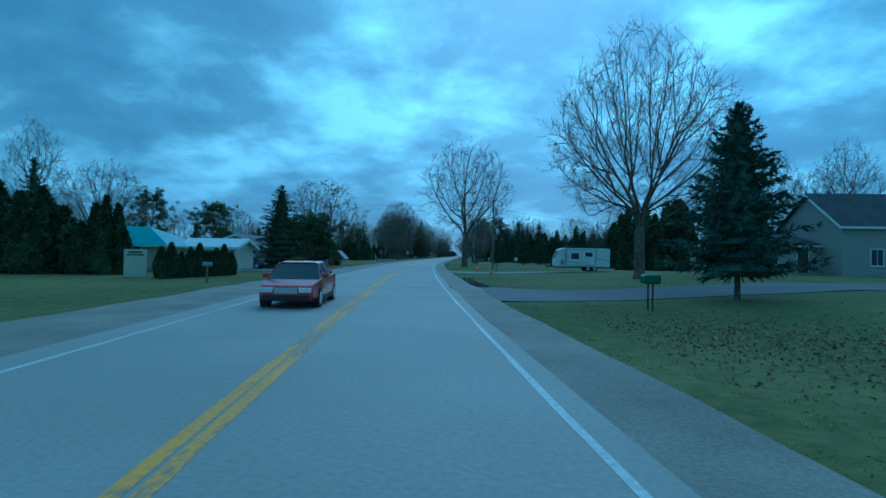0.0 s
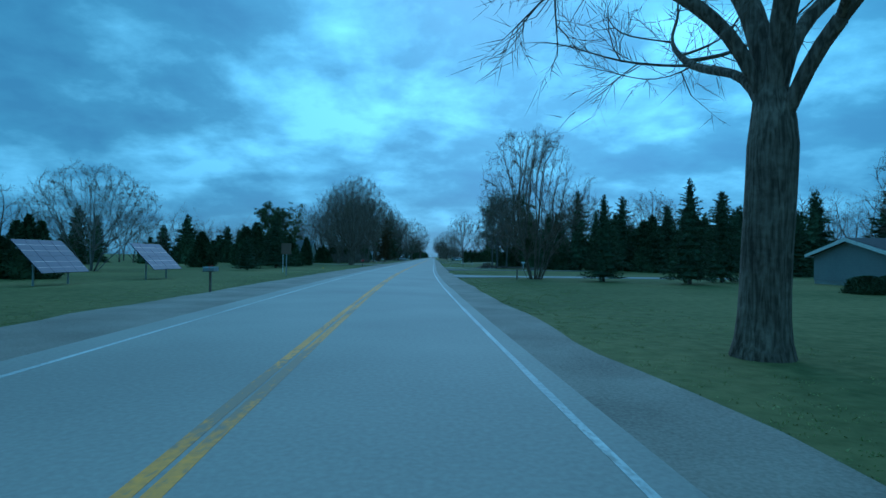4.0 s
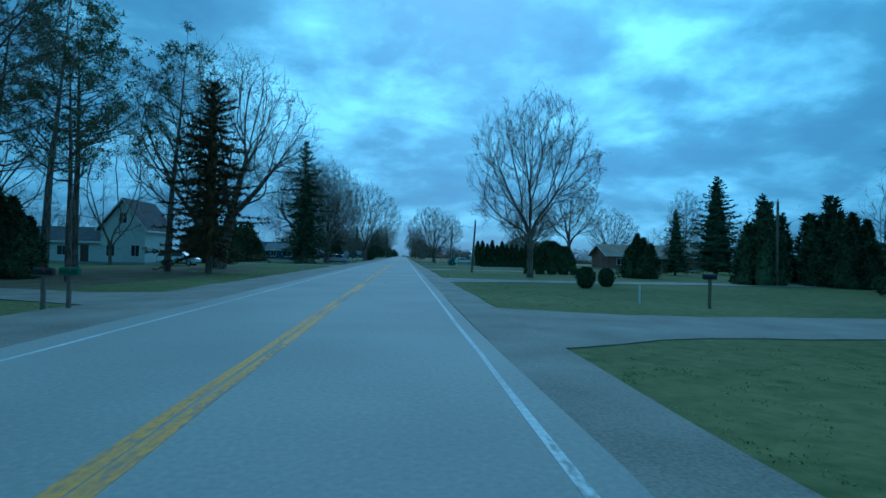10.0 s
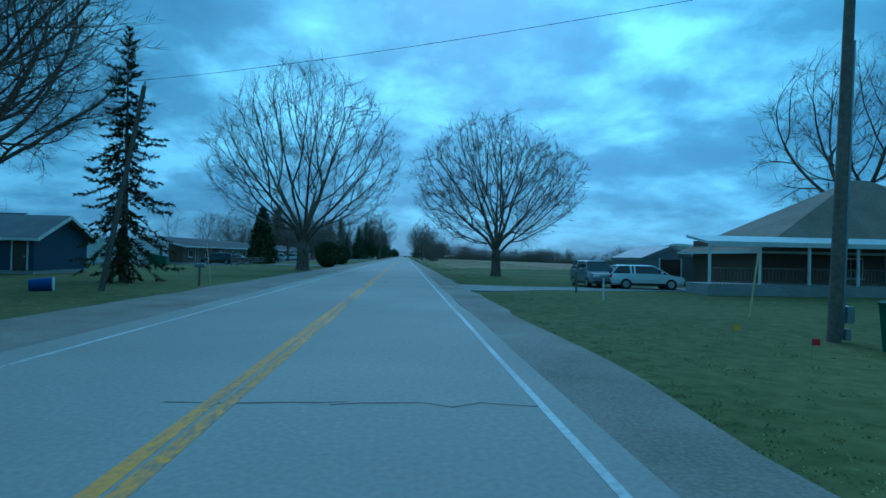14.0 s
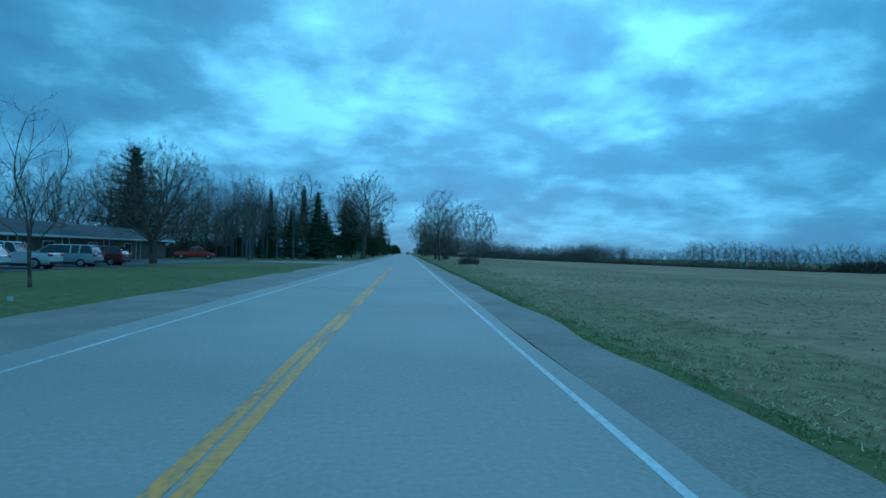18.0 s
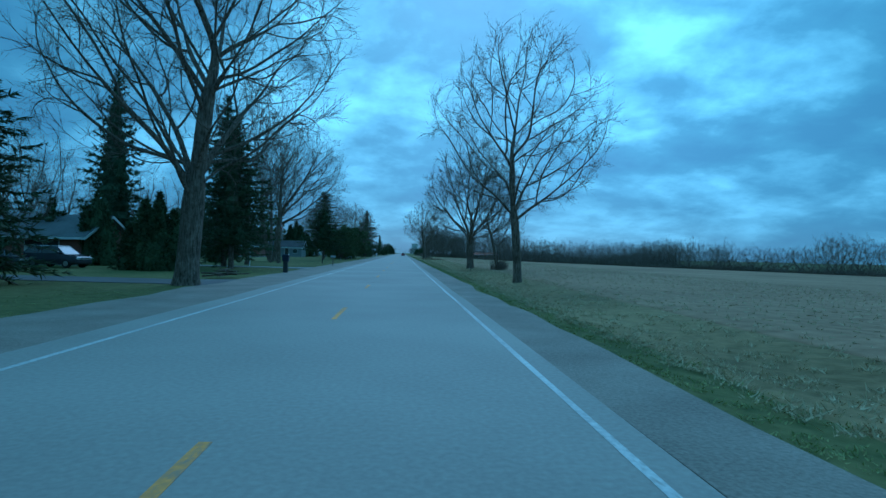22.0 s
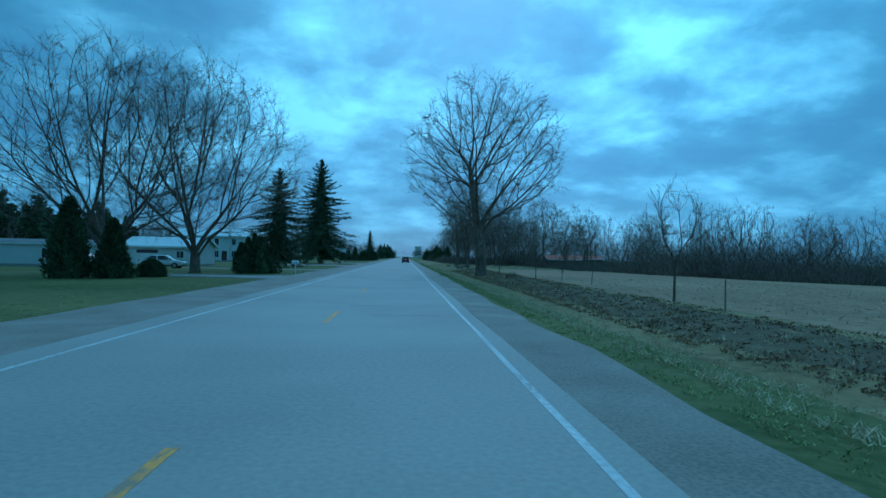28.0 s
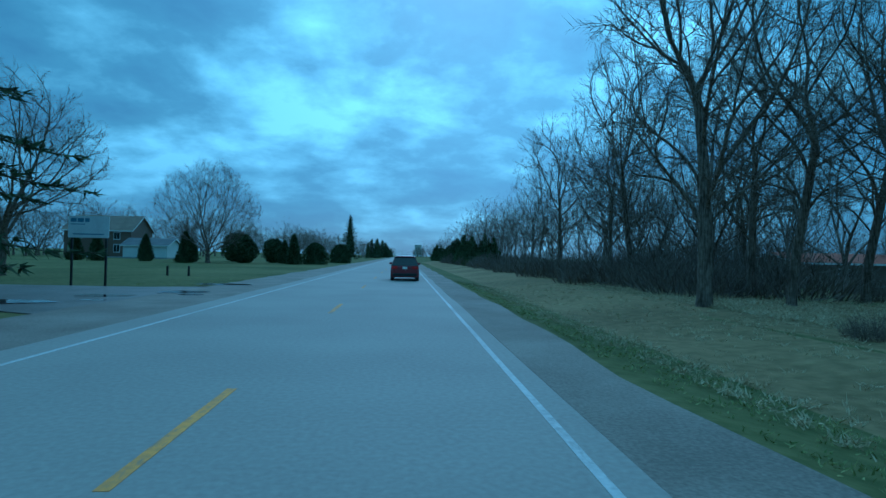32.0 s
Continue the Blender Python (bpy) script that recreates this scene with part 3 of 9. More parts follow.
        if len(extra):
            v = np.concatenate([v, rings(P[par[extra]], into[extra], np.minimum(radius[par[extra]] * 0.95, radius[extra] * 1.25), sides)])
        k = np.arange(sides)
        a, b = start[:, None] * sides + k, slot[edge][:, None] * sides + k
        pieces.append((v, np.stack([a, np.roll(a, -1, 1), np.roll(b, -1, 1), b], -1).reshape(-1, 4)))
    wood = joined(pieces)
    # twigs on the thin branches
    thin = np.where((radius < 0.05) & has & (P[:, 2] > bottom * 0.8))[0]
    st = rng.choice(thin, int(len(thin) * sprays[0]))
    f = rng.uniform(0, 1, (len(st), 1))
    p = P[st] * f + P[par[st]] * (1 - f)
    tips = np.where((kids == 0) & has)[0]
    st, p = np.concatenate([st, tips]), np.concatenate([p, P[tips]])
    side = unit(np.cross(into[st], rng.normal(0, 1, (len(st), 3))))
    ang = np.radians(np.where(np.arange(len(st)) < len(st) - len(tips), rng.uniform(22, 55, len(st)), rng.uniform(0, 14, len(st))))[:, None]
    way = into[st] * np.cos(ang) + side * np.sin(ang)
    ln = d * rng.uniform(0.8, 2.1, len(st)) * reach
    lines, rr = grow(rng, p, way, ln, np.full(len(st), twig), np.full(len(st), twig * 0.5), 2, 0.16, lift)
    twigs = [(blades if simple else spikes)(p, lines[:, -1] - p, ln, np.full(len(st), twig), rng)]
    p, w, _, k = sprout(rng, lines, rr, sprays[1], 0.1, 1.0, 34)
    twigs.append(blades(p, w + np.array([0, 0, lift]), d * reach * rng.uniform(0.5, 1.5, len(k)), np.full(len(k), twig * 0.8), rng))
    return wood, joined(twigs)


def conifer_arrays(seed, height, width, clear=0.06, droop=0.15, rows=30, per=7, sprays=8, needle=0.34, taper=0.85, ragged=0.18, bottom=1.0, body=0.62):
    """A spruce or fir: trunk and rows of boughs with needle sprays round a shaded inner mass."""
    rng = np.random.default_rng(seed)
    n = rows * per
    lines, radii = grow(rng, np.zeros((1, 3)), np.array([[0, 0, 1.0]]), np.array([height * 0.98]), np.array([0.016 * height + 0.03]), np.array([0.012]), 12, 0.006, 0.2)
    wood = [skin(lines, radii, 8)]
    u = np.clip(np.linspace(0.0, 0.985, n) + rng.normal(0, 0.006, n), 0, 0.985)
    z = height * (clear + (1 - clear) * u)
    th = np.arange(n) * 2.399 + rng.normal(0, 0.3, n)
    ln = width / 2 * (1 - u) ** taper * rng.uniform(1 - ragged * 1.6, 1 + ragged * 0.6, n) + 0.12
    ln *= 1 - (1 - bottom) * np.exp(-u * 9)
    tilt = np.where(u > 0.75, 0.25 + (u - 0.75) * 2.4, 0.25 - droop * 2.2 * (1 - u))
    way = np.stack([np.cos(th), np.sin(th), tilt], 1)
    start = np.stack([0 * z, 0 * z, z], 1)
    bl, br = grow(rng, start, way, ln, 0.008 + 0.011 * ln, np.full(n, 0.006), 5, 0.07, 0.0)
    sag = np.linspace(0, 1, 6)[None, :] ** 1.6 * (ln * droop)[:, None]
    rise = np.clip(np.linspace(-0.6, 1, 6), 0, 1)[None, :] ** 2 * (ln * droop * 0.8)[:, None]
    bl[:, :, 2] += rise - sag
    wood.append(skin(bl, br, 3))
    leaf = []
    p, w, r, k = sprout(rng, bl, br, sprays, 0.10, 1.0, 50, 0.2)
    w[:, 2] = w[:, 2] * 0.35 - 0.15
    size = needle * np.minimum(1.35, 0.30 + 1.5 * np.repeat(ln, sprays) / (width / 2)) * (1.2 - 0.5 * k)
    for spin in range(6):
        ww = unit(w) + rng.normal(0, 0.42, w.shape)
        leaf.append(blades(p + (spin % 3) * 0.12 * size[:, None] * unit(w), ww, size * rng.uniform(0.6, 1.4, len(p)), size * rng.uniform(0.07, 0.16, len(p)), rng))
    tips = bl[:, -1]
    for spin in range(4):
        ww = unit(bl[:, -1] - bl[:, -2]) + rng.normal(0, 0.35, tips.shape)
        small = np.minimum(1, 0.25 + 1.8 * ln / (width / 2))
        leaf.append(blades(bl[:, -2], ww, needle * small * rng.uniform(0.9, 1.8, n), needle * 0.16 * small, rng))
    if body:
        k, rings = 16, 26
        uu = np.linspace(0.0, 0.93, rings)
        rr = width / 2 * (1 - uu) ** taper * body * np.where(np.arange(rings) % 2, 1.12, 0.80) * (1 - (1 - bottom) * np.exp(-uu * 9))
        cv, cq = skin(np.stack([0 * uu, 0 * uu, height * (clear + (1 - clear) * uu) - 0.05 * rr], 1)[None], np.maximum(rr, 0.03)[None], k)
        cv[:, :2] *= rng.uniform(0.65, 1.2, (len(cv), 1))
        leaf.append((cv, cq))
    return joined(wood), joined(leaf)


def pine_arrays(seed, height, width, clear=0.35, boughs=58, per=58, tuft=0.55, lean=0.02):
    """A tall pine: bare lower trunk, crooked boughs and round tufts of needles."""
    rng = np.random.default_rng(seed)
    lines, radii = grow(rng, np.zeros((1, 3)), np.array([[lean, 0, 1.0]]), np.array([height * 0.97]), np.array([0.014 * height + 0.06]), np.array([0.03]), 12, 0.03, 0.1)
    wood = [skin(lines, radii, 8)]
    p, w, r, u = sprout(rng, lines, radii, boughs, clear, 1.0, 78, 0.12)
    v = np.clip((u - clear) / (1 - clear), 0, 1)
    ln = width / 2 * (0.45 + 0.75 * np.sin(np.pi * np.clip(v * 0.75 + 0.22, 0, 1))) * rng.uniform(0.5, 1.15, len(u))
    bl, br = grow(rng, p, w, ln, np.minimum(r * 0.5, 0.07), np.full(len(u), 0.012), 5, 0.16, 0.10)
    wood.append(skin(bl, br, 4))
    p2, w2, r2, u2 = sprout(rng, bl, br, 5, 0.3, 1.0, 50)
    ln2 = np.repeat(ln, 5) * rng.uniform(0.15, 0.4, len(u2))
    cl, cr = grow(rng, p2, w2, ln2, np.minimum(r2 * 0.6, 0.02), np.full(len(u2), 0.008), 2, 0.15, 0.15)
    wood.append(skin(cl, cr, 3))
    ends = np.concatenate([cl[:, -1], bl[:, -1]])
    c = np.repeat(ends, per, 0)
    c = c + rng.normal(0, 0.30 * tuft, c.shape) * np.array([1, 1, 0.6])
    d = unit(rng.normal(0, 1, c.shape) * np.array([1, 1, 0.7]) + np.array([0, 0, 0.25]))
    leaf = [blades(c + d * 0.05, d, 0.48 * tuft * rng.uniform(0.6, 1.3, len(c)), tuft * rng.uniform(0.035, 0.075, len(c)), rng)]
    return joined(wood), joined(leaf)


def hull_arrays(seed, height, width, shape="column", count=1600, size=0.22, up=1.0, rough=0.10, stems=3):
    """A clipped or dense evergreen: leaf sprays over a body with lumps, thinner inside. shape: column, cone, dome, ball, block."""
    rng = np.random.default_rng(seed)
    u = rng.uniform(0, 1, count) ** 0.9
    th = rng.uniform(0, 2 * np.pi, count)
    prof = {"column": np.minimum(1, 0.86 + 0.5 * u) * np.clip((1 - u) / 0.55, 0, 1) ** 0.8,
            "cone": (1 - u) ** 0.75 * np.minimum(1, 0.75 + 2 * u),
            "dome": np.sqrt(np.clip(1 - u ** 2.2, 0, 1)) * np.minimum(1, 0.86 + 1.2 * u),
            "ball": np.sqrt(np.clip(1 - (2 * u - 1) ** 2, 0, 1)) ** 0.8,
            "block": np.clip((1 - u) / 0.08, 0, 1) ** 0.4 + 0 * u}[shape]
    lump = 1 + rough * (np.sin(2 * th + seed) * np.cos(5 * u + seed) + 0.8 * np.sin(5 * th + 9 * u) + 0.6 * np.sin(9 * th - 14 * u))
    rad = width / 2 * prof * lump * rng.uniform(0.66, 1.08, count) ** 0.8
    p = np.stack([rad * np.cos(th), rad * np.sin(th), height * u], 1)
    out = np.stack([np.cos(th), np.sin(th), 0 * th], 1)
    w = out * rng.uniform(0.2, 0.9, (count, 1)) + np.array([0, 0, up]) * rng.uniform(0.3, 1.0, (count, 1)) + rng.normal(0, 0.25, (count, 3))
    leaf = [blades(p, w, size * rng.uniform(0.6, 1.4, count), size * rng.uniform(0.16, 0.30, count), rng),
            blades(p, w + rng.normal(0, 0.5, w.shape), size * rng.uniform(0.6, 1.2, count), size * rng.uniform(0.16, 0.30, count), rng)]
    # a solid inner body, added to block light through the leaves
    k, rings = 14, 9
    zz = np.linspace(0.0, 0.93, rings)
    pr = {"column": np.minimum(1, 0.86 + 0.5 * zz) * np.clip((1 - zz) / 0.55, 0, 1) ** 0.8, "cone": (1 - zz) ** 0.75 * np.minimum(1, 0.75 + 2 * zz),
          "dome": np.sqrt(np.clip(1 - zz ** 2.2, 0, 1)), "ball": np.sqrt(np.clip(1 - (2 * zz - 1) ** 2, 0, 1)) ** 0.8, "block": np.ones(rings)}[shape]
    core_l = np.stack([0 * zz, 0 * zz, zz * height], 1)[None]
    core_r = (np.maximum(pr, 0.05) * width / 2 * 0.74)[None]
    cv, cq = skin(core_l, core_r, k)
    a = np.arctan2(cv[:, 1], cv[:, 0])
    cv[:, :2] *= (1 + rough * (np.sin(2 * a + seed) * np.cos(5 * cv[:, 2] / height + seed) + 0.8 * np.sin(5 * a + 9 * cv[:, 2] / height)) + rng.normal(0, 0.06, len(cv)))[:, None]
    th = rng.uniform(0, 6.28, stems)
    sl, sr = grow(rng, np.stack([0.08 * width * np.cos(th), 0.08 * width * np.sin(th), 0 * th - 0.05], 1), np.stack([0.2 * np.cos(th), 0.2 * np.sin(th), 1 + 0 * th], 1), np.full(stems, height * 0.5), np.full(stems, 0.02 + 0.012 * height), np.full(stems, 0.02), 3, 0.05, 0.0)
    return joined([skin(sl, sr, 5), (cv, cq)]), joined(leaf)


def thicket_arrays(seed, height, width, count=420, spread=0.5, shoots=5):
    """Bare brush: many thin upright stems with side shoots."""
    rng = np.random.default_rng(seed)
    rad, th = width / 2 * np.sqrt(rng.uniform(0, 1, count)), rng.uniform(0, 6.283, count)
    p = np.stack([rad * np.cos(th), rad * np.sin(th), 0 * th - 0.05], 1)
    w = np.stack([np.cos(th) * rad / width * spread * 2, np.sin(th) * rad / width * spread * 2, np.ones(count)], 1) + rng.normal(0, 0.15, (count, 3))
    ln = height * rng.uniform(0.45, 1.05, count) * (1 - 0.35 * (2 * rad / width) ** 2)
    l, r = grow(rng, p, w, ln, 0.008 + 0.008 * rng.uniform(0, 1, count) * height ** 0.5, np.full(count, 0.005), 2, 0.12, 0.02)
    q, w2, r2, u = sprout(rng, l, r, shoots, 0.2, 1.0, 38)
    return joined([skin(l, r, 3)]), joined([spikes(q, w2 + np.array([0, 0, 0.2]), 0.22 * height * rng.uniform(0.4, 1.1, len(u)) ** 1.3, np.full(len(u), 0.008), rng)])


def cluster_arrays(seed, height, width, count=7, leaves=560, size=0.5, shape="cone", rough=0.2):
    """An evergreen clump: several leaders of unlike height that grow into one another."""
    rng = np.random.default_rng(seed)
    wood, leaf = [], []
    for i in range(count):
        th, r = i * 2.399 + seed, width * 0.36 * math.sqrt((i + 0.2) / count)
        h = height * (1 - 0.45 * (i / count) ** 0.8) * rng.uniform(0.9, 1.0)
        w, l = hull_arrays(seed * 10 + i, h, width * rng.uniform(0.42, 0.6), shape, leaves, size, 0.7, rough, 2)
        for arr, out in ((w, wood), (l, leaf)):
            v = arr[0] + np.array([r * math.cos(th), r * math.sin(th), 0])
            out += [(v, arr[1][0])] if len(arr[1]) == 1 else []
    return joined(wood), joined(leaf)


def brush_arrays(seed, height, width, count=1500, size=1.0, thick=0.035):
    """A dense heap of bare brush: upright and leaning shoots through a rounded body."""
    rng = np.random.default_rng(seed)
    rad, th, u = np.sqrt(rng.uniform(0, 1, count)), rng.uniform(0, 6.283, count), rng.uniform(0, 1, count) ** 1.3
    top = height * (1 - 0.55 * rad ** 2.5) * (1 + 0.22 * np.sin(3 * th + seed) * rad)
    p = np.stack([width / 2 * rad * np.cos(th), width / 2 * rad * np.sin(th), top * u * 0.85], 1)
    w = np.stack([np.cos(th) * rad * 0.5, np.sin(th) * rad * 0.5, np.ones(count)], 1) + rng.normal(0, 0.38, (count, 3))
    ln = size * rng.uniform(0.4, 1.2, count)
    half = count // 4
    return joined([blades(p[:half] * np.array([1, 1, 0.2]), w[:half], ln[:half] * 1.8, np.full(half, thick * 1.5), rng)]), joined([blades(p[half:], w[half:], ln[half:], np.full(count - half, thick), rng)])


KINDS = {}


def tree_kind(key, arrays, wood, leaf, crown):
    """Keeps the two meshes of a kind of tree."""
    (wv, wp), (lv, lp) = arrays
    KINDS[key] = (mesh_of(key + "_trunk", wv, wp, wood, True), mesh_of(key + "_" + crown, lv, lp, leaf), crown, float(np.percentile(lv[:, 2], 99.3) if crown == "crown" else lv[:, 2].max()))


def plant(key, name, x, s, height, label, category="tree", group="", turn=None, wide=1.0, z=None):
    trunk, crown_me, crown, h0 = KINDS[key]
    k = height / h0
    turn = random.uniform(0, 360) if turn is None else turn
    ob = thing(name, label, category, (x, s, (ground_z(x, s) if z is None else z) - 0.03), turn, group)
    ob.scale = (k * wide, k * wide, k)
    inner = put("trunk" if crown != "foliage" else "stems_and_core", trunk, ob)
    if key == "cedar":
        inner["kind"] = "stuff"
    put(crown, crown_me, ob)
    return ob


# kinds: name, arrays, wood, leaf
tree_kind("maple_a", bare_arrays(11, 18, 15, 0.42, 0.24, "egg", 2300, 8, 28, 0.10, crook=0.06, gaps=0.2, outward=0.8), M_BARK, M_TWIGRED, "crown")
tree_kind("maple_b", bare_arrays(12, 20, 14, 0.42, 0.26, "egg", 1890, 6, 28, 0.10, crook=0.11), M_BARK, M_TWIG, "crown")
tree_kind("maple_c", bare_arrays(13, 16, 14, 0.34, 0.24, "round", 1365, 6, 34, 0.10), M_BARK, M_TWIGRED, "crown")
tree_kind("maple_low", bare_arrays(14, 20, 20, 0.45, 0.13, "egg", 2200, 9, 42, 0.08, crook=0.05, gaps=0.2, outward=0.9, inertia=0.6), M_BARK, M_TWIGRED, "crown")
tree_kind("giant", bare_arrays(23, 22, 20, 0.62, 0.22, "round", 2000, stems=2, angle=22, lift=0.06, crook=0.10, gaps=0.3, outward=0.8, inertia=0.7), M_BARK, M_TWIG, "crown")
tree_kind("vase", bare_arrays(21, 16, 17, 0.46, 0.19, "round", 2500, 11, 44, 0.06, crook=0.05, gaps=0.1, outward=0.85), M_BARK, M_TWIG, "crown")
tree_kind("willow", bare_arrays(22, 22, 20, 0.62, 0.17, "egg", 2600, 12, 34, 0.12, crook=0.06, gaps=0.3, outward=0.85), M_BARK, M_TWIG, "crown")
tree_kind("walnut_a", bare_arrays(31, 19, 14, 0.31, 0.30, "egg", 1100, 5, 44, 0.05, crook=0.16, gaps=0.6, reach=1.3, leader=0.2), M_BARK, M_TWIG, "crown")
tree_kind("walnut_b", bare_arrays(32, 20, 17, 0.55, 0.26, "round", 2000, 7, 52, 0.05, crook=0.17, gaps=0.4, reach=1.3, leader=0.30, outward=0.6), M_BARK, M_TWIG, "crown")
tree_kind("maple_open", bare_arrays(16, 17, 15, 0.33, 0.25, "egg", 1400, 7, 36, 0.10, crook=0.09, gaps=0.4, outward=0.9, inertia=0.7), M_BARK, M_TWIG, "crown")
tree_kind("twin_leaning", bare_arrays(17, 19, 15, 0.42, 0.30, "egg", 1100, stems=2, angle=20, lift=0.10, lean=0.30, crook=0.10, outward=0.5), M_BARK, M_TWIG, "crown")
tree_kind("tangle", bare_arrays(18, 12, 7, 0.11, 0.30, "column", 520, stems=4, angle=26, lift=0.02, crook=0.20, gaps=0.5, outward=0.2, twig=0.009), M_BARK, M_BRUSH, "crown")
tree_kind("walnut_up", bare_arrays(34, 15, 9, 0.28, 0.22, "egg", 950, 6, 36, 0.10, crook=0.12, leader=0.25, gaps=0.4, outward=0.8), M_BARK, M_TWIG, "crown")
tree_kind("oak", bare_arrays(33, 18, 15, 0.52, 0.20, "egg", 1700, 7, 30, 0.10, crook=0.12, outward=0.7), M_BARK, M_TWIG, "crown")
tree_kind("tall_a", bare_arrays(41, 20, 9, 0.27, 0.30, "column", 1092, 4, 26, 0.16, crook=0.10, leader=0.25), M_BARK, M_TWIG, "crown")
tree_kind("tall_b", bare_arrays(42, 20, 8, 0.24, 0.40, "column", 924, 4, 24, 0.16, crook=0.10, leader=0.25), M_BARK, M_TWIG, "crown")
tree_kind("clump_a", bare_arrays(51, 11, 12, 0.10, 0.20, "fan", 1700, stems=13, angle=46, lift=0.03, crook=0.04, gaps=0.1, outward=0.85, inertia=0.7, twig=0.009), M_BARKPALE, M_WOODTWIG, "crown")
tree_kind("clump_b", bare_arrays(52, 14, 12, 0.20, 0.20, "fan", 1900, stems=9, angle=38, lift=0.06, crook=0.07, gaps=0.1, outward=0.8), M_BARK, M_TWIGRED, "crown")
tree_kind("sapling", bare_arrays(61, 5.4, 2.6, 0.06, 0.36, "egg", 189, 4, 30, 0.15, twig=0.007, step=0.04), M_BARK, M_TWIG, "crown")
tree_kind("young", bare_arrays(62, 10, 8.5, 0.18, 0.28, "egg", 840, 6, 38, 0.12), M_BARK, M_TWIG, "crown")
tree_kind("wood_a", bare_arrays(71, 17, 9, 0.2, 0.28, "column", 693, 4, 26, 0.12, crook=0.20, leader=0.2, gaps=0.8), M_BARK, M_TWIG, "crown")
tree_kind("wood_b", bare_arrays(72, 16, 8, 0.18, 0.24, "column", 630, 4, 30, 0.12, crook=0.22, leader=0.2, gaps=0.8), M_BARK, M_TWIG, "crown")
tree_kind("spruce_a", conifer_arrays(81, 12, 7.0, sprays=11, needle=0.34, ragged=0.30, body=0.42), M_BARK, M_SPRUCE, "foliage_crown")
tree_kind("spruce_b", conifer_arrays(82, 14, 7.6, 0.07, 0.24, sprays=12, ragged=0.45, needle=0.38, taper=0.72, body=0.34), M_BARK, M_SPRUCE, "foliage_crown")
tree_kind("norway", conifer_arrays(83, 22, 11.0, 0.10, 0.28, rows=38, per=7, sprays=26, needle=0.40, ragged=0.5, taper=0.72, body=0.10), M_BARK, M_SPRUCE, "foliage_crown")
tree_kind("norway_wide", conifer_arrays(84, 19, 15.5, 0.11, 0.28, rows=46, per=10, sprays=30, needle=0.36, ragged=0.55, taper=0.84, body=0.22), M_BARK, M_SPRUCE, "foliage_crown")
tree_kind("fir_broad", conifer_arrays(87, 14, 8.6, 0.17, 0.14, rows=34, per=8, sprays=24, needle=0.30, taper=0.58, ragged=0.38, body=0.24), M_BARK, M_SPRUCE, "foliage_crown")
tree_kind("pale_tree", bare_arrays(45, 16, 8, 0.17, 0.24, "column", 798, 5, 30, 0.12, crook=0.14, leader=0.2), M_BARKPALE, M_WOODTWIG, "crown")
tree_kind("blue", conifer_arrays(85, 9, 7.4, 0.13, 0.08, rows=22, per=10, sprays=12, needle=0.40, taper=0.80, ragged=0.34, body=0.48), M_BARK, M_BLUE, "foliage_crown")
tree_kind("thin_conifer", conifer_arrays(86, 16, 7.5, 0.05, 0.40, rows=26, per=6, sprays=20, needle=0.30, ragged=0.45, taper=0.75, body=0.0), M_BARK, M_OLIVE, "foliage_crown")
tree_kind("pine_a", pine_arrays(91, 16, 8.5, 0.36, boughs=34, per=34), M_BARK, M_PINE, "foliage_crown")
tree_kind("pine_b", pine_arrays(92, 15, 9.5, 0.12, boughs=60, per=70, tuft=0.75), M_BARK, M_PINE, "foliage_crown")
tree_kind("pine_round", pine_arrays(93, 8, 6.5, 0.08, tuft=0.6), M_BARK, M_PINE, "foliage_crown")
tree_kind("arb", hull_arrays(101, 3.0, 1.2, "column", 1000, 0.24), M_CEDAR, M_CEDAR, "foliage")
tree_kind("arb_tall", hull_arrays(102, 5.6, 1.8, "column", 1500, 0.32), M_CEDAR, M_CEDAR, "foliage")
tree_kind("cedar", cluster_arrays(103, 8, 5.8, 8, 950, 0.36), M_CEDAR, M_CEDAR, "foliage")
tree_kind("cedar_cone", hull_arrays(104, 8, 4.5, "cone", 3000, 0.50, 0.9, 0.16), M_CEDAR, M_CEDAR, "foliage")
tree_kind("dome", hull_arrays(105, 4.5, 5.0, "dome", 4200, 0.30, 0.5, 0.11), M_CEDAR, M_CEDAR, "foliage")
tree_kind("yew", hull_arrays(106, 3.4, 3.6, "ball", 6000, 0.18, 0.4, 0.05), M_CEDAR, M_CEDAR, "foliage")
tree_kind("ball", hull_arrays(107, 3.0, 2.6, "ball", 2200, 0.24, 0.4, 0.10), M_CEDAR, M_CEDAR, "foliage")
tree_kind("boxed", hull_arrays(108, 0.9, 1.2, "block", 1100, 0.10, 0.4, 0.05), M_CEDAR, M_CEDAR, "foliage")
tree_kind("gold", hull_arrays(109, 1.6, 3.2, "dome", 3000, 0.22, 0.4, 0.12), M_BRUSH, M_GOLD, "foliage")
tree_kind("russet_conifer", conifer_arrays(88, 15, 8.0, 0.10, 0.22, rows=28, per=7, sprays=26, needle=0.30, taper=0.55, ragged=0.5, body=0.15), M_BARK, M_RUSSET, "foliage_crown")
tree_kind("olive_round", pine_arrays(94, 8, 8.0, 0.04, boughs=90, per=60, tuft=0.8), M_BARK, M_PINE, "foliage_crown")
tree_kind("brush", thicket_arrays(111, 2.6, 4.5), M_BRUSH, M_BRUSH, "twig_mass")

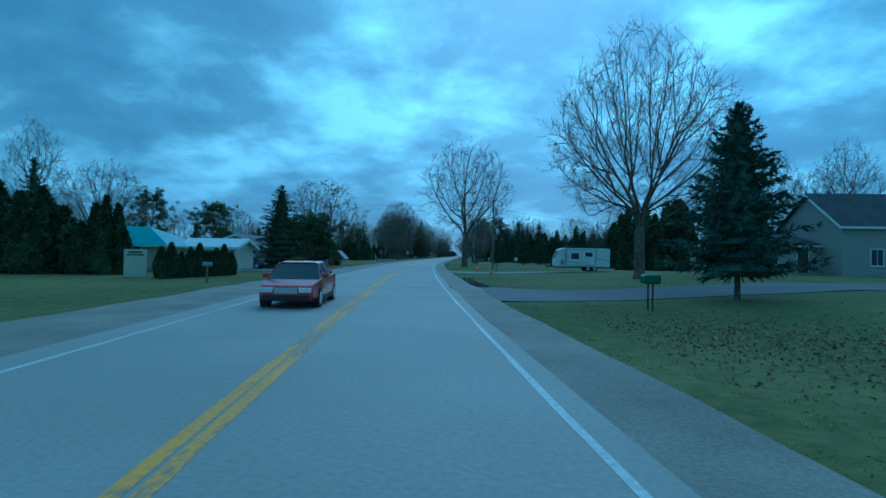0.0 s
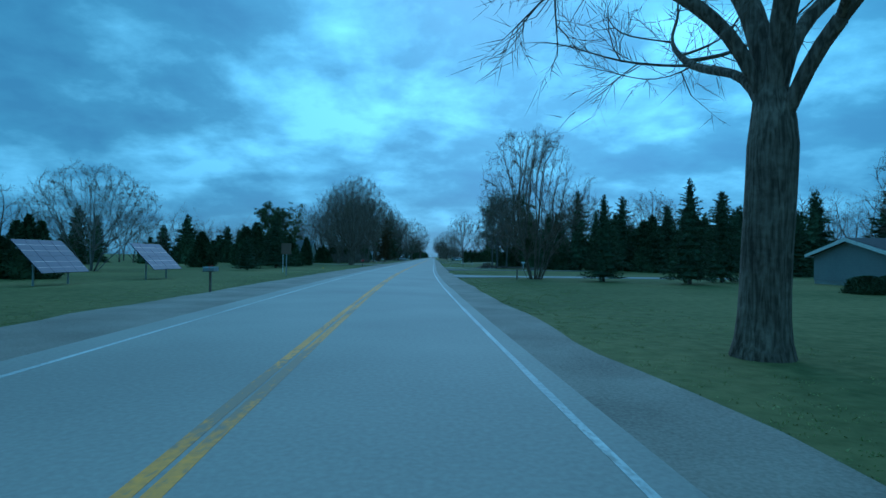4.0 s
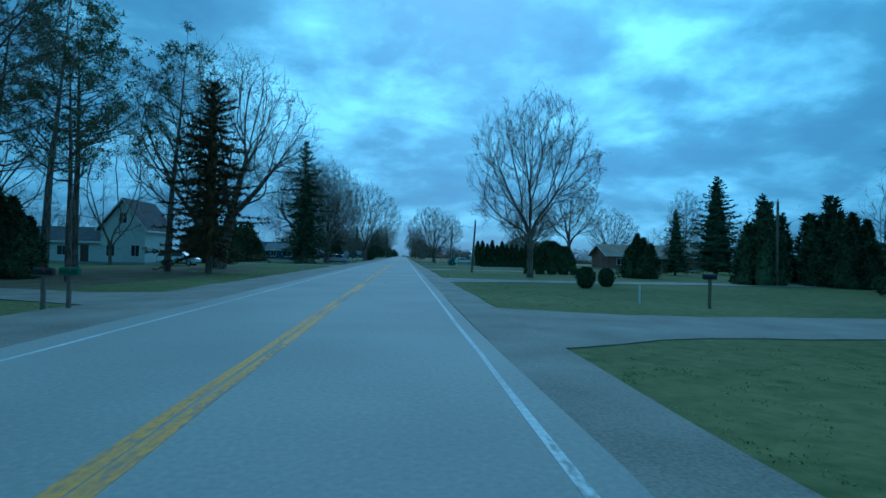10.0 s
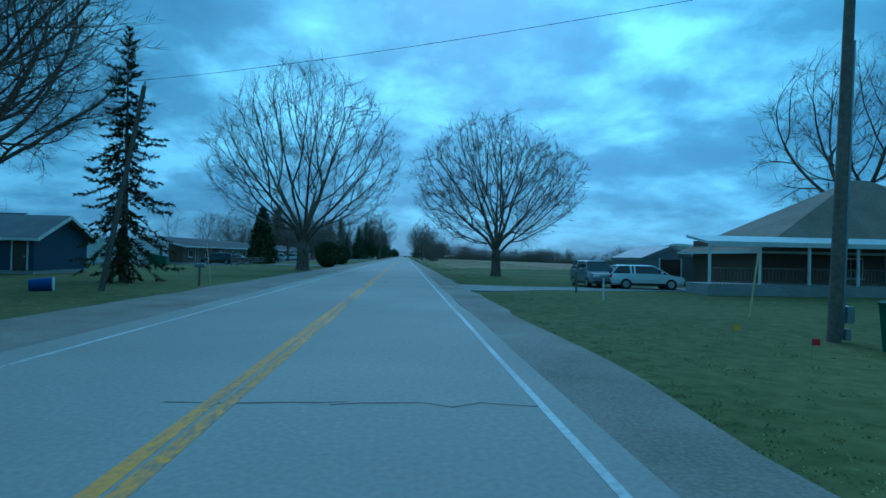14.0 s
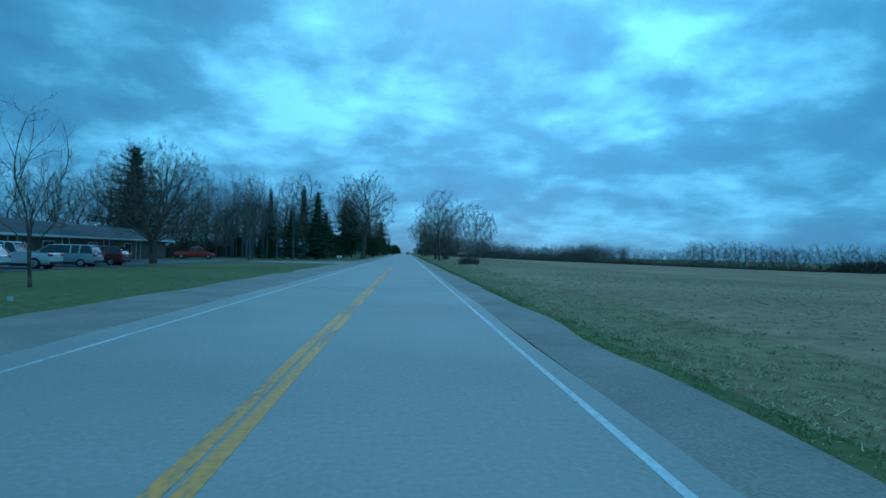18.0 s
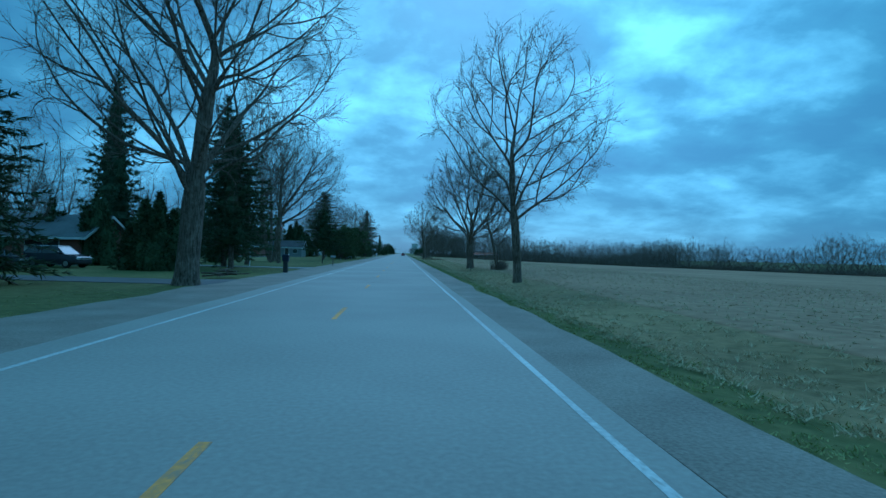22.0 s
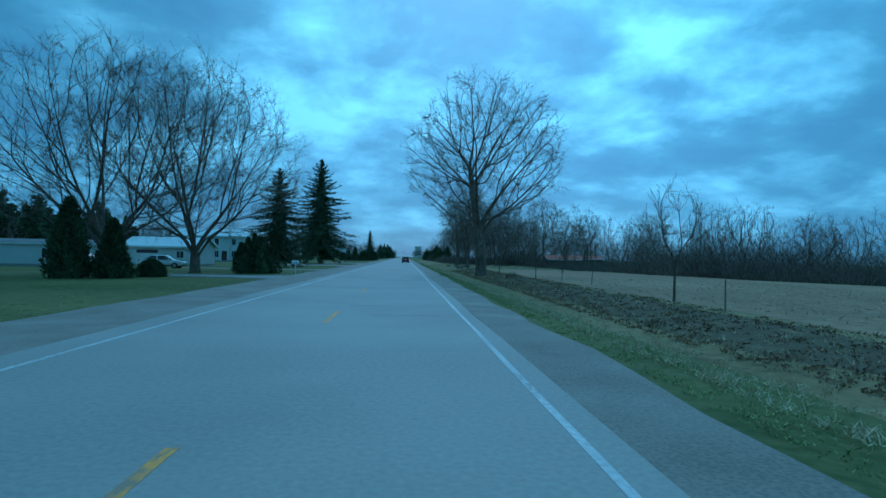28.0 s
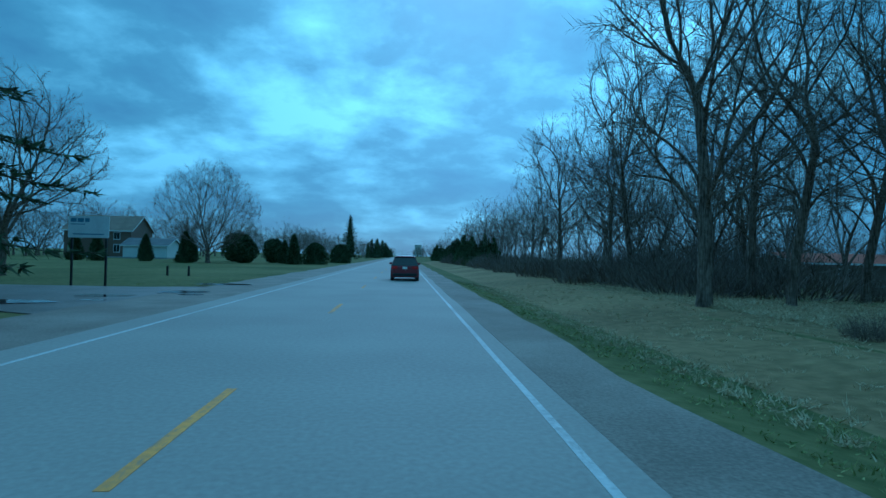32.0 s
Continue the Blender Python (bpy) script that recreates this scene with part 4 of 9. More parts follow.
# ---- planting: kind, name, x, s, height, label, category, width factor ----
PLANTS = (
    ("maple_a", "maple_tree", 21.2, 41.5, 18.0, "large bare maple tree with rising limbs on a lawn", "tree", 0.88),
    ("blue", "blue_spruce", 19.6, 23.5, 8.4, "dark blue-green spruce with a clear trunk on a lawn", "tree", 0.85),
    ("maple_b", "maple_tree", 8.3, 91.5, 20.2, "tall bare maple beside the gravel shoulder", "tree", 1.0),
    ("spruce_a", "spruce_tree", -14.2, 67.5, 10.3, "dark green spruce beside a cedar clump", "tree", 1.55),
    ("olive_round", "cedar_clump", -12.2, 75.0, 8.2, "dense dark cedar clump behind the driveway", "tree", 0.9),
    ("olive_round", "cedar_clump", -18.6, 82.5, 7.6, "dense dark cedar clump behind the driveway", "tree", 0.9),
    ("clump_b", "maple_tree", -14.5, 90.0, 13.5, "bare many-stemmed tree behind the cedars", "tree", 1.15),
    ("cedar_cone", "cedar_tree", -18.5, 98.0, 4.5, "low dark cedar under a bare tree", "tree", 1.2),
    ("pine_b", "pine_tree", -52.0, 104.0, 14.5, "dark round-headed pine behind a teal roof", "tree", 1.0),
    ("pine_round", "pine_tree", -30.0, 84.0, 10.0, "dark round-headed pine behind a garage", "tree", 1.0),
    ("cedar", "evergreen_tree", -19.5, 42.0, 6.4, "dark dense evergreen in front of a shed", "tree", 1.0),
    ("cedar", "evergreen_tree", -24.6, 42.0, 7.0, "dark dense evergreen at the edge of a yard", "tree", 1.35),
    ("cedar", "evergreen_tree", -31.0, 46.0, 8.0, "dark dense evergreen at the edge of a yard", "tree", 1.4),
    ("cedar", "cedar_clump", -23.0, 31.5, 5.6, "dark evergreen clump at the edge of a yard", "tree", 1.0),
    ("spruce_b", "spruce_tree", -38.0, 58.0, 12.0, "slender spruce behind evergreens", "tree", 0.8),
    ("tall_a", "bare_tree", -46.0, 68.0, 18.0, "tall bare tree behind evergreens", "tree", 0.9),
    ("maple_c", "bare_tree", -40.0, 72.0, 13.5, "bare tree behind evergreens", "tree", 1.0),
    ("clump_b", "bare_tree", -42.0, 120.0, 11.0, "bare many-stemmed tree behind a house", "tree", 1.1),
    ("clump_a", "bare_tree", -34.0, 140.0, 11.0, "bare many-stemmed tree behind solar panels", "tree", 1.1),
    ("cedar", "evergreen_clump", -27.0, 121.0, 4.8, "dark dense evergreen behind solar panels", "tree", 1.3),
    ("cedar", "evergreen_clump", -31.5, 118.0, 5.2, "dark dense evergreen behind solar panels", "tree", 1.3),
    # right, behind the trailer
    ("cedar", "cedar_tree", 34.5, 82.0, 9.5, "tall dark cedar behind the trailer", "tree", 1.1),
    ("cedar_cone", "cedar_tree", 40.0, 84.0, 11.0, "tall dark cedar behind the trailer", "tree", 1.3),
    ("spruce_b", "spruce_tree", 46.0, 86.0, 12.0, "dark spruce behind the trailer", "tree", 1.0),
    ("cedar", "cedar_tree", 38.0, 104.0, 11.5, "tall dark cedar in a yard", "tree", 1.0),
    ("cedar", "cedar_tree", 44.5, 100.0, 12.5, "tall dark cedar in a yard", "tree", 1.0),
    ("spruce_a", "spruce_tree", 52.0, 94.0, 13.5, "tall dark spruce in a yard", "tree", 1.1),
    ("cedar", "evergreen_clump", 56.0, 72.0, 8.0, "dark evergreen clump beside a house", "tree", 1.4),
    ("tall_a", "bare_tree", 62.0, 100.0, 21.0, "tall bare tree behind evergreens", "tree", 1.1),
    ("tall_b", "bare_tree", 55.0, 108.0, 20.0, "tall bare tree behind evergreens", "tree", 1.1),
    ("tall_a", "bare_tree", 70.0, 92.0, 21.0, "tall bare tree behind a house", "tree", 1.1),
    ("maple_c", "bare_tree", 60.0, 84.0, 15.0, "bare tree behind a house", "tree", 1.0),
    ("spruce_a", "spruce_tree", 15.8, 126.0, 7.2, "dark young spruce on the verge", "tree", 1.0),
    ("spruce_a", "spruce_tree", 21.0, 122.0, 8.0, "dark spruce on a lawn", "tree", 1.0),
    ("spruce_b", "spruce_tree", 25.5, 126.0, 7.6, "dark spruce on a lawn", "tree", 1.1),
    ("young", "bare_tree", 37.0, 117.0, 9.5, "small bare tree before a ranch house", "tree", 0.9),
    ("clump_b", "bare_tree", 44.0, 124.0, 13.0, "bare tree behind a ranch house", "tree", 1.1),
    ("dome", "shrub", 26.5, 112.0, 1.1, "low clipped dark shrub on a lawn", "shrub", 2.0),
    ("dome", "shrub", 29.2, 113.0, 1.2, "low clipped dark shrub on a lawn", "shrub", 2.0),
    # second stretch
    ("clump_b", "maple_tree", 10.9, 129.8, 13.0, "bare many-stemmed maple beside a driveway", "tree", 0.85),
    ("pine_b", "pine_tree", 15.8, 198.0, 15.5, "tall dark pine with a bare lower trunk", "tree", 0.9),
    ("pine_b", "pine_tree", 19.6, 203.0, 17.0, "tall dark pine with a bare lower trunk", "tree", 0.9),
    ("pine_b", "pine_tree", 23.0, 206.0, 13.0, "dark spreading pine behind pale trunks", "tree", 0.9),
    ("pale_tree", "birch_tree", 12.7, 182.9, 15.5, "pale-barked bare tree before the pines", "tree", 0.8),
    ("pale_tree", "birch_tree", 13.4, 181.4, 14.0, "pale-barked bare tree before the pines", "tree", 0.9),
    ("pale_tree", "birch_tree", 14.9, 179.6, 15.0, "pale-barked bare tree before the pines", "tree", 0.9),
    ("spruce_b", "spruce_tree", 24.4, 167.5, 12.6, "tall dark spruce at the edge of a yard", "tree", 1.0),
    ("spruce_b", "spruce_tree", 30.0, 163.5, 11.4, "tall dark spruce at the edge of a yard", "tree", 1.1),
    ("spruce_a", "spruce_tree", 28.5, 172.0, 9.8, "dark spruce at the edge of a yard", "tree", 1.1),
    ("spruce_a", "spruce_tree", 21.5, 176.0, 9.6, "dark spruce at the edge of a yard", "tree", 1.1),
    ("spruce_a", "spruce_tree", 26.0, 190.0, 11.0, "dark spruce at the edge of a yard", "tree", 1.2),
    ("spruce_a", "spruce_tree", 26.4, 215.0, 11.5, "dark spruce in a row", "tree", 1.3),
    ("spruce_b", "spruce_tree", 32.0, 212.0, 13.0, "dark spruce in a row", "tree", 1.2),
    ("cedar", "evergreen_clump", 21.5, 210.0, 5.5, "dark dense evergreen under pines", "tree", 1.2),
    ("spruce_b", "spruce_tree", 24.6, 211.0, 12.8, "dark spruce in a row", "tree", 1.1),
    ("spruce_a", "spruce_tree", 28.6, 208.5, 12.0, "dark spruce in a row", "tree", 1.1),
    ("cedar", "cedar_clump", 36.0, 158.0, 6.0, "dense dark evergreen clump", "tree", 1.6),
    ("oak", "bare_tree", 29.5, 192.0, 15.5, "spreading bare tree behind spruces", "tree", 1.1),
    ("maple_c", "bare_tree", 48.0, 200.0, 16.0, "spreading bare tree behind spruces", "tree", 1.0),
    ("spruce_a", "spruce_tree", 20.0, 171.5, 6.5, "dark low spruce behind a driveway", "tree", 1.4),
    ("cedar", "evergreen_clump", 23.5, 170.5, 5.0, "dark dense evergreen behind a driveway", "tree", 1.2),
    ("spruce_a", "spruce_tree", 27.0, 167.0, 6.8, "dark low spruce behind a driveway", "tree", 1.4),
    ("cedar", "evergreen_clump", 32.0, 168.5, 6.4, "dark dense evergreen behind a driveway", "tree", 1.2),
    ("spruce_b", "spruce_tree", 34.0, 157.0, 9.5, "dark spruce behind a driveway", "tree", 1.4),
    ("spruce_a", "spruce_tree", 38.0, 150.0, 10.5, "dark spruce behind a lawn", "tree", 1.3),
    ("spruce_a", "spruce_tree", -21.2, 163.0, 7.6, "broad dark spruce on a lawn", "tree", 1.5),
    ("cedar_cone", "cedar_tree", -32.0, 163.0, 5.4, "dark evergreen at the lawn's edge", "tree", 1.4),
    ("spruce_a", "spruce_tree", -21.0, 150.0, 4.6, "low broad spruce on a lawn", "tree", 1.6),
    ("cedar_cone", "cedar_tree", -23.0, 178.0, 5.5, "dark pointed cedar in a row", "tree", 0.9),
    ("cedar_cone", "cedar_tree", -25.5, 182.0, 6.0, "dark pointed cedar in a row", "tree", 0.9),
    ("cedar_cone", "cedar_tree", -22.0, 186.0, 5.6, "dark pointed cedar in a row", "tree", 0.9),
    ("pine_b", "pine_tree", -42.0, 230.0, 16.6, "dark round-headed pine behind a house", "tree", 1.0),
    ("pine_a", "pine_tree", -34.6, 228.0, 16.0, "tall dark pine behind a house", "tree", 0.9),
    ("vase", "maple_tree", -15.4, 198.5, 17.0, "broad bare maple beside the road", "tree", 0.95),
    ("willow", "maple_tree", -21.0, 216.0, 17.5, "broad bare maple behind another", "tree", 0.8),
    ("tall_a", "bare_tree", -19.0, 228.0, 18.5, "tall bare tree in a roadside grove", "tree", 1.0),
    ("tall_b", "bare_tree", -23.5, 236.0, 19.5, "tall bare tree in a roadside grove", "tree", 1.1),
    ("pine_a", "pine_tree", -28.0, 240.0, 15.0, "dark pine in a roadside grove", "tree", 1.0),
    ("pine_a", "pine_tree", -24.0, 252.0, 17.0, "dark pine in a roadside grove", "tree", 0.9),
    ("tall_a", "bare_tree", -20.5, 246.0, 21.5, "tall bare tree in a roadside grove", "tree", 1.1),
    ("tall_a", "bare_tree", -21.5, 251.0, 22.0, "tall bare tree in a roadside grove", "tree", 1.1),
    ("tall_b", "bare_tree", -18.5, 256.0, 20.0, "tall bare tree in a roadside grove", "tree", 1.0),
    ("pine_a", "pine_tree", -17.5, 262.0, 15.0, "dark pine in a roadside grove", "tree", 0.8),
    ("clump_b", "maple_tree", -20.5, 244.0, 25.0, "tall bare many-stemmed maple in a roadside grove", "tree", 0.8),
    ("cedar", "cedar_clump", -27.0, 226.0, 5.0, "dark evergreen understorey beside the road", "shrub", 1.3),
    ("cedar", "cedar_clump", -24.0, 240.0, 4.2, "dark evergreen understorey beside the road", "shrub", 1.3),
    ("pine_a", "pine_tree", -19.5, 279.5, 21.0, "leaning dark pine on a lawn", "tree", 0.9),
    ("pine_a", "pine_tree", -22.5, 268.0, 20.0, "tall dark pine on a lawn", "tree", 0.9),
    ("pine_a", "pine_tree", -29.0, 272.0, 21.0, "tall dark pine before a white house", "tree", 1.0),
    ("pine_a", "pine_tree", -24.0, 274.0, 20.5, "tall dark pine before a white house", "tree", 0.9),
    ("spruce_a", "spruce_tree", -30.0, 256.0, 12.0, "dark spruce in a roadside grove", "tree", 1.2),
    ("cedar", "evergreen_clump", 30.0, 171.0, 8.0, "dark dense evergreen between spruces", "tree", 1.3),
    ("cedar", "evergreen_clump", 35.5, 167.0, 9.0, "dark dense evergreen between spruces", "tree", 1.3),
    ("cedar", "evergreen_clump", 33.0, 177.0, 10.0, "dark dense evergreen between spruces", "tree", 1.2),
    ("cedar", "evergreen_clump", 23.5, 178.0, 7.5, "dark dense evergreen between spruces", "tree", 1.1),
    ("cedar", "evergreen_clump", 41.0, 163.0, 9.0, "dark dense evergreen between spruces", "tree", 1.3),
    ("cedar", "evergreen_clump", 17.5, 196.0, 4.6, "dark dense evergreen under pines", "tree", 1.3),
    ("cedar", "evergreen_clump", 21.5, 195.0, 6.4, "dark dense evergreen under pines", "tree", 1.2),
    ("brush", "brush", 11.0, 179.2, 0.9, "low brown brush bed beside a driveway", "brush", 0.9),
    ("brush", "brush", 12.6, 178.6, 0.8, "low brown brush bed beside a driveway", "brush", 0.9),
    ("brush", "brush", 14.3, 178.6, 0.9, "low brown brush bed beside a driveway", "brush", 0.9),
    ("brush", "brush", 13.4, 199.4, 1.3, "low brown brush on a lawn", "brush", 0.9),
    ("cedar", "evergreen_tree", -23.5, 176.0, 6.2, "dark dense evergreen on a lawn", "tree", 1.4),
    ("cedar", "evergreen_tree", -30.0, 180.0, 8.0, "dark dense evergreen behind a lawn", "tree", 1.4),
    ("pine_b", "pine_tree", -28.5, 195.0, 11.8, "dark round-headed pine beside a house", "tree", 1.0),
    ("pine_b", "pine_tree", -33.0, 205.0, 12.5, "dark round-headed pine beside a house", "tree", 1.0),
    # third stretch, right
    ("maple_c", "maple_tree", 22.8, 241.2, 16.5, "bare spreading maple on a wide lawn", "tree", 0.95),
    ("oak", "bare_tree", 32.0, 254.0, 14.5, "bare leaning tree behind a maple", "tree", 1.0),
    ("cedar", "evergreen_clump", 33.0, 262.0, 6.0, "dark evergreen clump behind a lawn", "tree", 1.3),
    ("cedar", "evergreen_clump", 40.0, 258.0, 6.0, "dark evergreen clump behind a lawn", "tree", 1.4),
    ("cedar", "evergreen_clump", 48.0, 256.0, 6.2, "dark evergreen clump behind a lawn", "tree", 1.4),
    ("cedar", "evergreen_clump", 36.5, 273.0, 6.4, "dark evergreen clump behind a lawn", "tree", 1.2),
    ("cedar", "evergreen_clump", 56.0, 250.0, 6.0, "dark evergreen clump behind a lawn", "tree", 1.4),
    ("spruce_a", "spruce_tree", 49.0, 314.0, 15.5, "dark spruce behind a hedge", "tree", 1.3),
    ("spruce_a", "spruce_tree", 37.0, 303.0, 9.0, "dark spruce beside a house", "tree", 1.2),
    ("ball", "shrub", 12.4, 266.0, 1.5, "rounded dark shrub on a lawn", "shrub", 0.9),
    ("ball", "shrub", 14.7, 268.5, 1.4, "rounded dark shrub on a lawn", "shrub", 0.9),
    ("cedar", "evergreen_clump", 25.5, 288.0, 5.0, "broad dark evergreen clump on a lawn", "tree", 1.2),
    ("maple_open", "maple_tree", 12.5, 282.5, 17.2, "bare maple with rising limbs beside a driveway", "tree", 0.82),
    ("maple_b", "maple_tree", 24.0, 334.0, 12.8, "bare maple before the arborvitae hedge", "tree", 1.0),
    ("maple_c", "maple_tree", 28.5, 354.5, 16.0, "bare maple behind the arborvitae hedge", "tree", 0.95),
    ("maple_b", "maple_tree", 49.0, 392.0, 25.0, "tall bare maple behind a porch house", "tree", 1.1),
    ("maple_c", "bare_tree", 47.0, 352.0, 13.0, "bare tree behind a house", "tree", 1.0),
    ("tall_a", "bare_tree", 60.0, 345.0, 17.0, "bare tree behind a house", "tree", 1.0),
    ("dome", "yew_bush", 24.5, 320.5, 5.0, "broad clipped dark evergreen mound", "shrub", 1.1),
    ("dome", "yew_bush", 24.2, 311.5, 3.9, "rounded clipped dark evergreen mound", "shrub", 0.85),
    # left
    ("giant", "maple_tree", -18.5, 290.0, 22.5, "huge bare maple with thick twin trunks on a lawn", "tree", 0.95),
    ("russet_conifer", "conifer_tree", -15.2, 277.0, 16.0, "browning dark conifer with drooping boughs on a lawn", "tree", 1.0),
    ("cedar", "evergreen_tree", -26.5, 268.5, 7.0, "dark dense evergreen before a white house", "tree", 1.1),
    ("cedar", "evergreen_tree", -22.5, 264.5, 5.0, "dark dense evergreen under tall pines", "tree", 1.2),
    ("cedar", "cedar_tree", -13.8, 87.0, 5.2, "dark dense cedar under a bare tree", "tree", 1.3),
    ("norway", "norway_spruce", -17.8, 334.5, 22.7, "tall dark Norway spruce beside a driveway", "tree", 1.05),
    ("willow", "maple_tree", -14.8, 344.0, 20.5, "huge bare many-limbed maple beside the road", "tree", 0.8),
    ("tall_a", "maple_tree", -15.8, 354.0, 21.0, "tall bare maple beside the road", "tree", 1.3),
    ("tall_b", "maple_tree", -18.5, 350.0, 20.5, "tall bare maple beside the road", "tree", 1.2),
    ("maple_b", "maple_tree", -20.0, 358.0, 20.0, "tall bare maple beside a blue house", "tree", 0.9),
    ("thin_conifer", "spruce_tree", -19.2, 341.0, 15.0, "thin drooping conifer beside a blue house", "tree", 1.2),
    ("maple_b", "maple_tree", -25.5, 369.0, 22.0, "tall bare maple before a navy blue house", "tree", 1.15),
    ("thin_conifer", "spruce_tree", -15.9, 368.5, 15.0, "thin olive-green conifer beside the road", "tree", 0.9),
    ("willow", "willow_tree", -10.8, 397.0, 22.5, "huge bare willow with many limbs beside the road", "tree", 1.0),
    ("vase", "willow_tree", 9.2, 389.0, 15.3, "round-headed bare willow beside the road", "tree", 1.0),
    ("cedar_cone", "spruce_tree", -24.0, 432.0, 10.0, "dark pointed evergreen beside a long low building", "tree", 0.9),
    ("ball", "yew_bush", -10.6, 415.0, 3.8, "dark clipped round yew beside the road", "shrub", 1.0),
    ("yew", "yew_bush", -11.5, 438.5, 3.6, "dark dense clipped round yew on a lawn", "shrub", 0.88),
    ("maple_c", "maple_tree", -26.5, 466.0, 13.0, "bare tree on a lawn before a low building", "tree", 1.0),
    ("vase", "maple_tree", -26.5, 499.5, 12.6, "round-headed bare tree before a low building", "tree", 0.95),
    ("spruce_b", "spruce_tree", -44.0, 532.0, 18.0, "broad dark evergreen behind a low building", "tree", 1.5),
    ("wood_a", "bare_tree", -38.0, 526.0, 14.0, "bare tree behind a low building", "tree", 1.2),
    ("spruce_a", "spruce_tree", -30.2, 564.0, 15.2, "dark spruce in a row of bare poplars", "tree", 0.8),
    ("spruce_a", "spruce_tree", -17.0, 545.0, 12.8, "dark spruce in a roadside grove", "tree", 1.1),
    ("spruce_a", "spruce_tree", -20.8, 541.0, 10.0, "dark spruce in a roadside grove", "tree", 1.0),
    ("spruce_b", "spruce_tree", -18.5, 557.7, 8.8, "dark spruce before a white garage", "tree", 1.6),
    ("spruce_b", "spruce_tree", -19.0, 570.0, 11.0, "dark spruce in a roadside grove", "tree", 1.3),
    ("spruce_a", "spruce_tree", -30.8, 606.0, 21.0, "tall dark spruce before a ranch house", "tree", 0.75),
    ("norway", "spruce_tree", -18.3, 603.0, 17.8, "tall dark spruce on a lawn", "tree", 1.0),
    ("walnut_b", "walnut_tree", -10.6, 572.5, 20.5, "huge crooked bare walnut beside the road", "tree", 0.9),
    ("walnut_a", "walnut_tree", -21.0, 553.0, 17.0, "crooked bare walnut on a lawn", "tree", 0.9),
    ("clump_a", "osier_tree", 10.9, 537.2, 10.6, "bare many-stemmed bushy tree at the field edge", "tree", 0.82),
    ("walnut_a", "walnut_tree", 8.3, 584.2, 18.5, "tall bare walnut with spreading crooked limbs", "tree", 0.95),
    ("oak", "bare_tree", 9.1, 618.8, 17.4, "bare spreading tree at the field edge", "tree", 0.8),
    ("tangle", "bare_tree", 11.6, 611.0, 12.5, "bare tangled tree in a thicket", "tree", 1.0),
    ("tangle", "bare_tree", 12.6, 615.0, 11.5, "bare tangled tree in a thicket", "tree", 0.9),
    ("fir_broad", "norway_spruce", -15.5, 596.0, 14.0, "tall dark Norway spruce on a lawn", "tree", 1.05),
    ("cedar", "cedar_tree", -19.5, 590.0, 6.5, "dark spreading cedar on a lawn", "tree", 1.1),
    ("tall_b", "bare_tree", -17.0, 622.5, 21.0, "tall bare tree with a straight trunk", "tree", 1.0),
    ("tall_a", "bare_tree", -18.4, 612.0, 21.5, "tall bare tree with a straight trunk", "tree", 0.9),
    ("twin_leaning", "bare_tree", -20.3, 634.5, 20.5, "leaning bare maple with twin trunks", "tree", 1.0),
    ("tall_b", "bare_tree", -18.8, 625.5, 18.0, "tall bare tree on a lawn", "tree", 0.9),
    ("cedar_cone", "cedar_tree", -24.0, 618.0, 7.0, "dark pointed cedar behind a lamp post", "tree", 0.7),
    ("spruce_b", "spruce_tree", -34.0, 640.0, 12.0, "dark pointed spruce behind a lawn", "tree", 0.9),
    ("fir_broad", "fir_tree", -16.4, 661.5, 14.2, "broad ragged dark fir beside the road", "tree", 1.2),
    ("pine_b", "pine_tree", -47.0, 690.0, 15.0, "dark round-headed pine behind a ranch house", "tree", 1.1),
    ("pine_a", "pine_tree", -54.0, 700.0, 17.0, "tall dark pine behind a ranch house", "tree", 1.1),
    ("pine_b", "pine_tree", -40.0, 704.0, 13.0, "dark round-headed pine behind a ranch house", "tree", 1.2),
    ("pine_b", "pine_tree", -53.0, 695.0, 13.5, "dark round-headed pine behind a ranch house", "tree", 1.2),
    ("cedar", "cedar_tree", -45.0, 698.0, 11.0, "dark dense cedar behind a ranch house", "tree", 1.2),
    ("pine_b", "pine_tree", -38.5, 714.0, 13.5, "dark round-headed pine behind a grey house", "tree", 1.2),
    ("cedar", "cedar_tree", -32.0, 715.0, 11.0, "dark dense cedar behind a grey house", "tree", 1.2),
    ("maple_c", "bare_tree", -27.0, 722.0, 14.0, "bare spreading tree behind a grey house", "tree", 1.0),
    ("olive_round", "cedar_tree", -14.0, 674.0, 8.2, "dark spreading cedar on a lawn", "tree", 1.1),
    ("olive_round", "cedar_tree", -15.6, 682.0, 7.6, "dark spreading cedar on a lawn", "tree", 1.15),
    ("olive_round", "cedar_tree", -14.0, 698.0, 9.6, "dark spreading cedar on a lawn", "tree", 1.1),
    ("cedar", "cedar_tree", -15.0, 690.0, 8.0, "dark spreading cedar on a lawn", "tree", 1.0),
    ("tall_a", "bare_tree", -26.0, 718.0, 15.0, "bare tree behind cedars", "tree", 1.2),
    ("maple_low", "maple_tree", -25.6, 753.0, 20.0, "large bare maple with low rising limbs on a lawn", "tree", 1.05),
    ("maple_low", "maple_tree", -18.8, 755.0, 19.5, "large bare maple with low rising limbs on a lawn", "tree", 0.95),
    ("cedar_cone", "cedar_bush", -22.2, 741.7, 5.7, "dark pointed evergreen bush on a lawn", "shrub", 0.95),
    ("cedar_cone", "cedar_bush", -19.8, 742.6, 4.3, "dark broad evergreen bush on a lawn", "shrub", 1.15),
    ("dome", "cedar_bush", -18.4, 745.3, 1.4, "low dark clipped bush on a lawn", "shrub", 1.4),
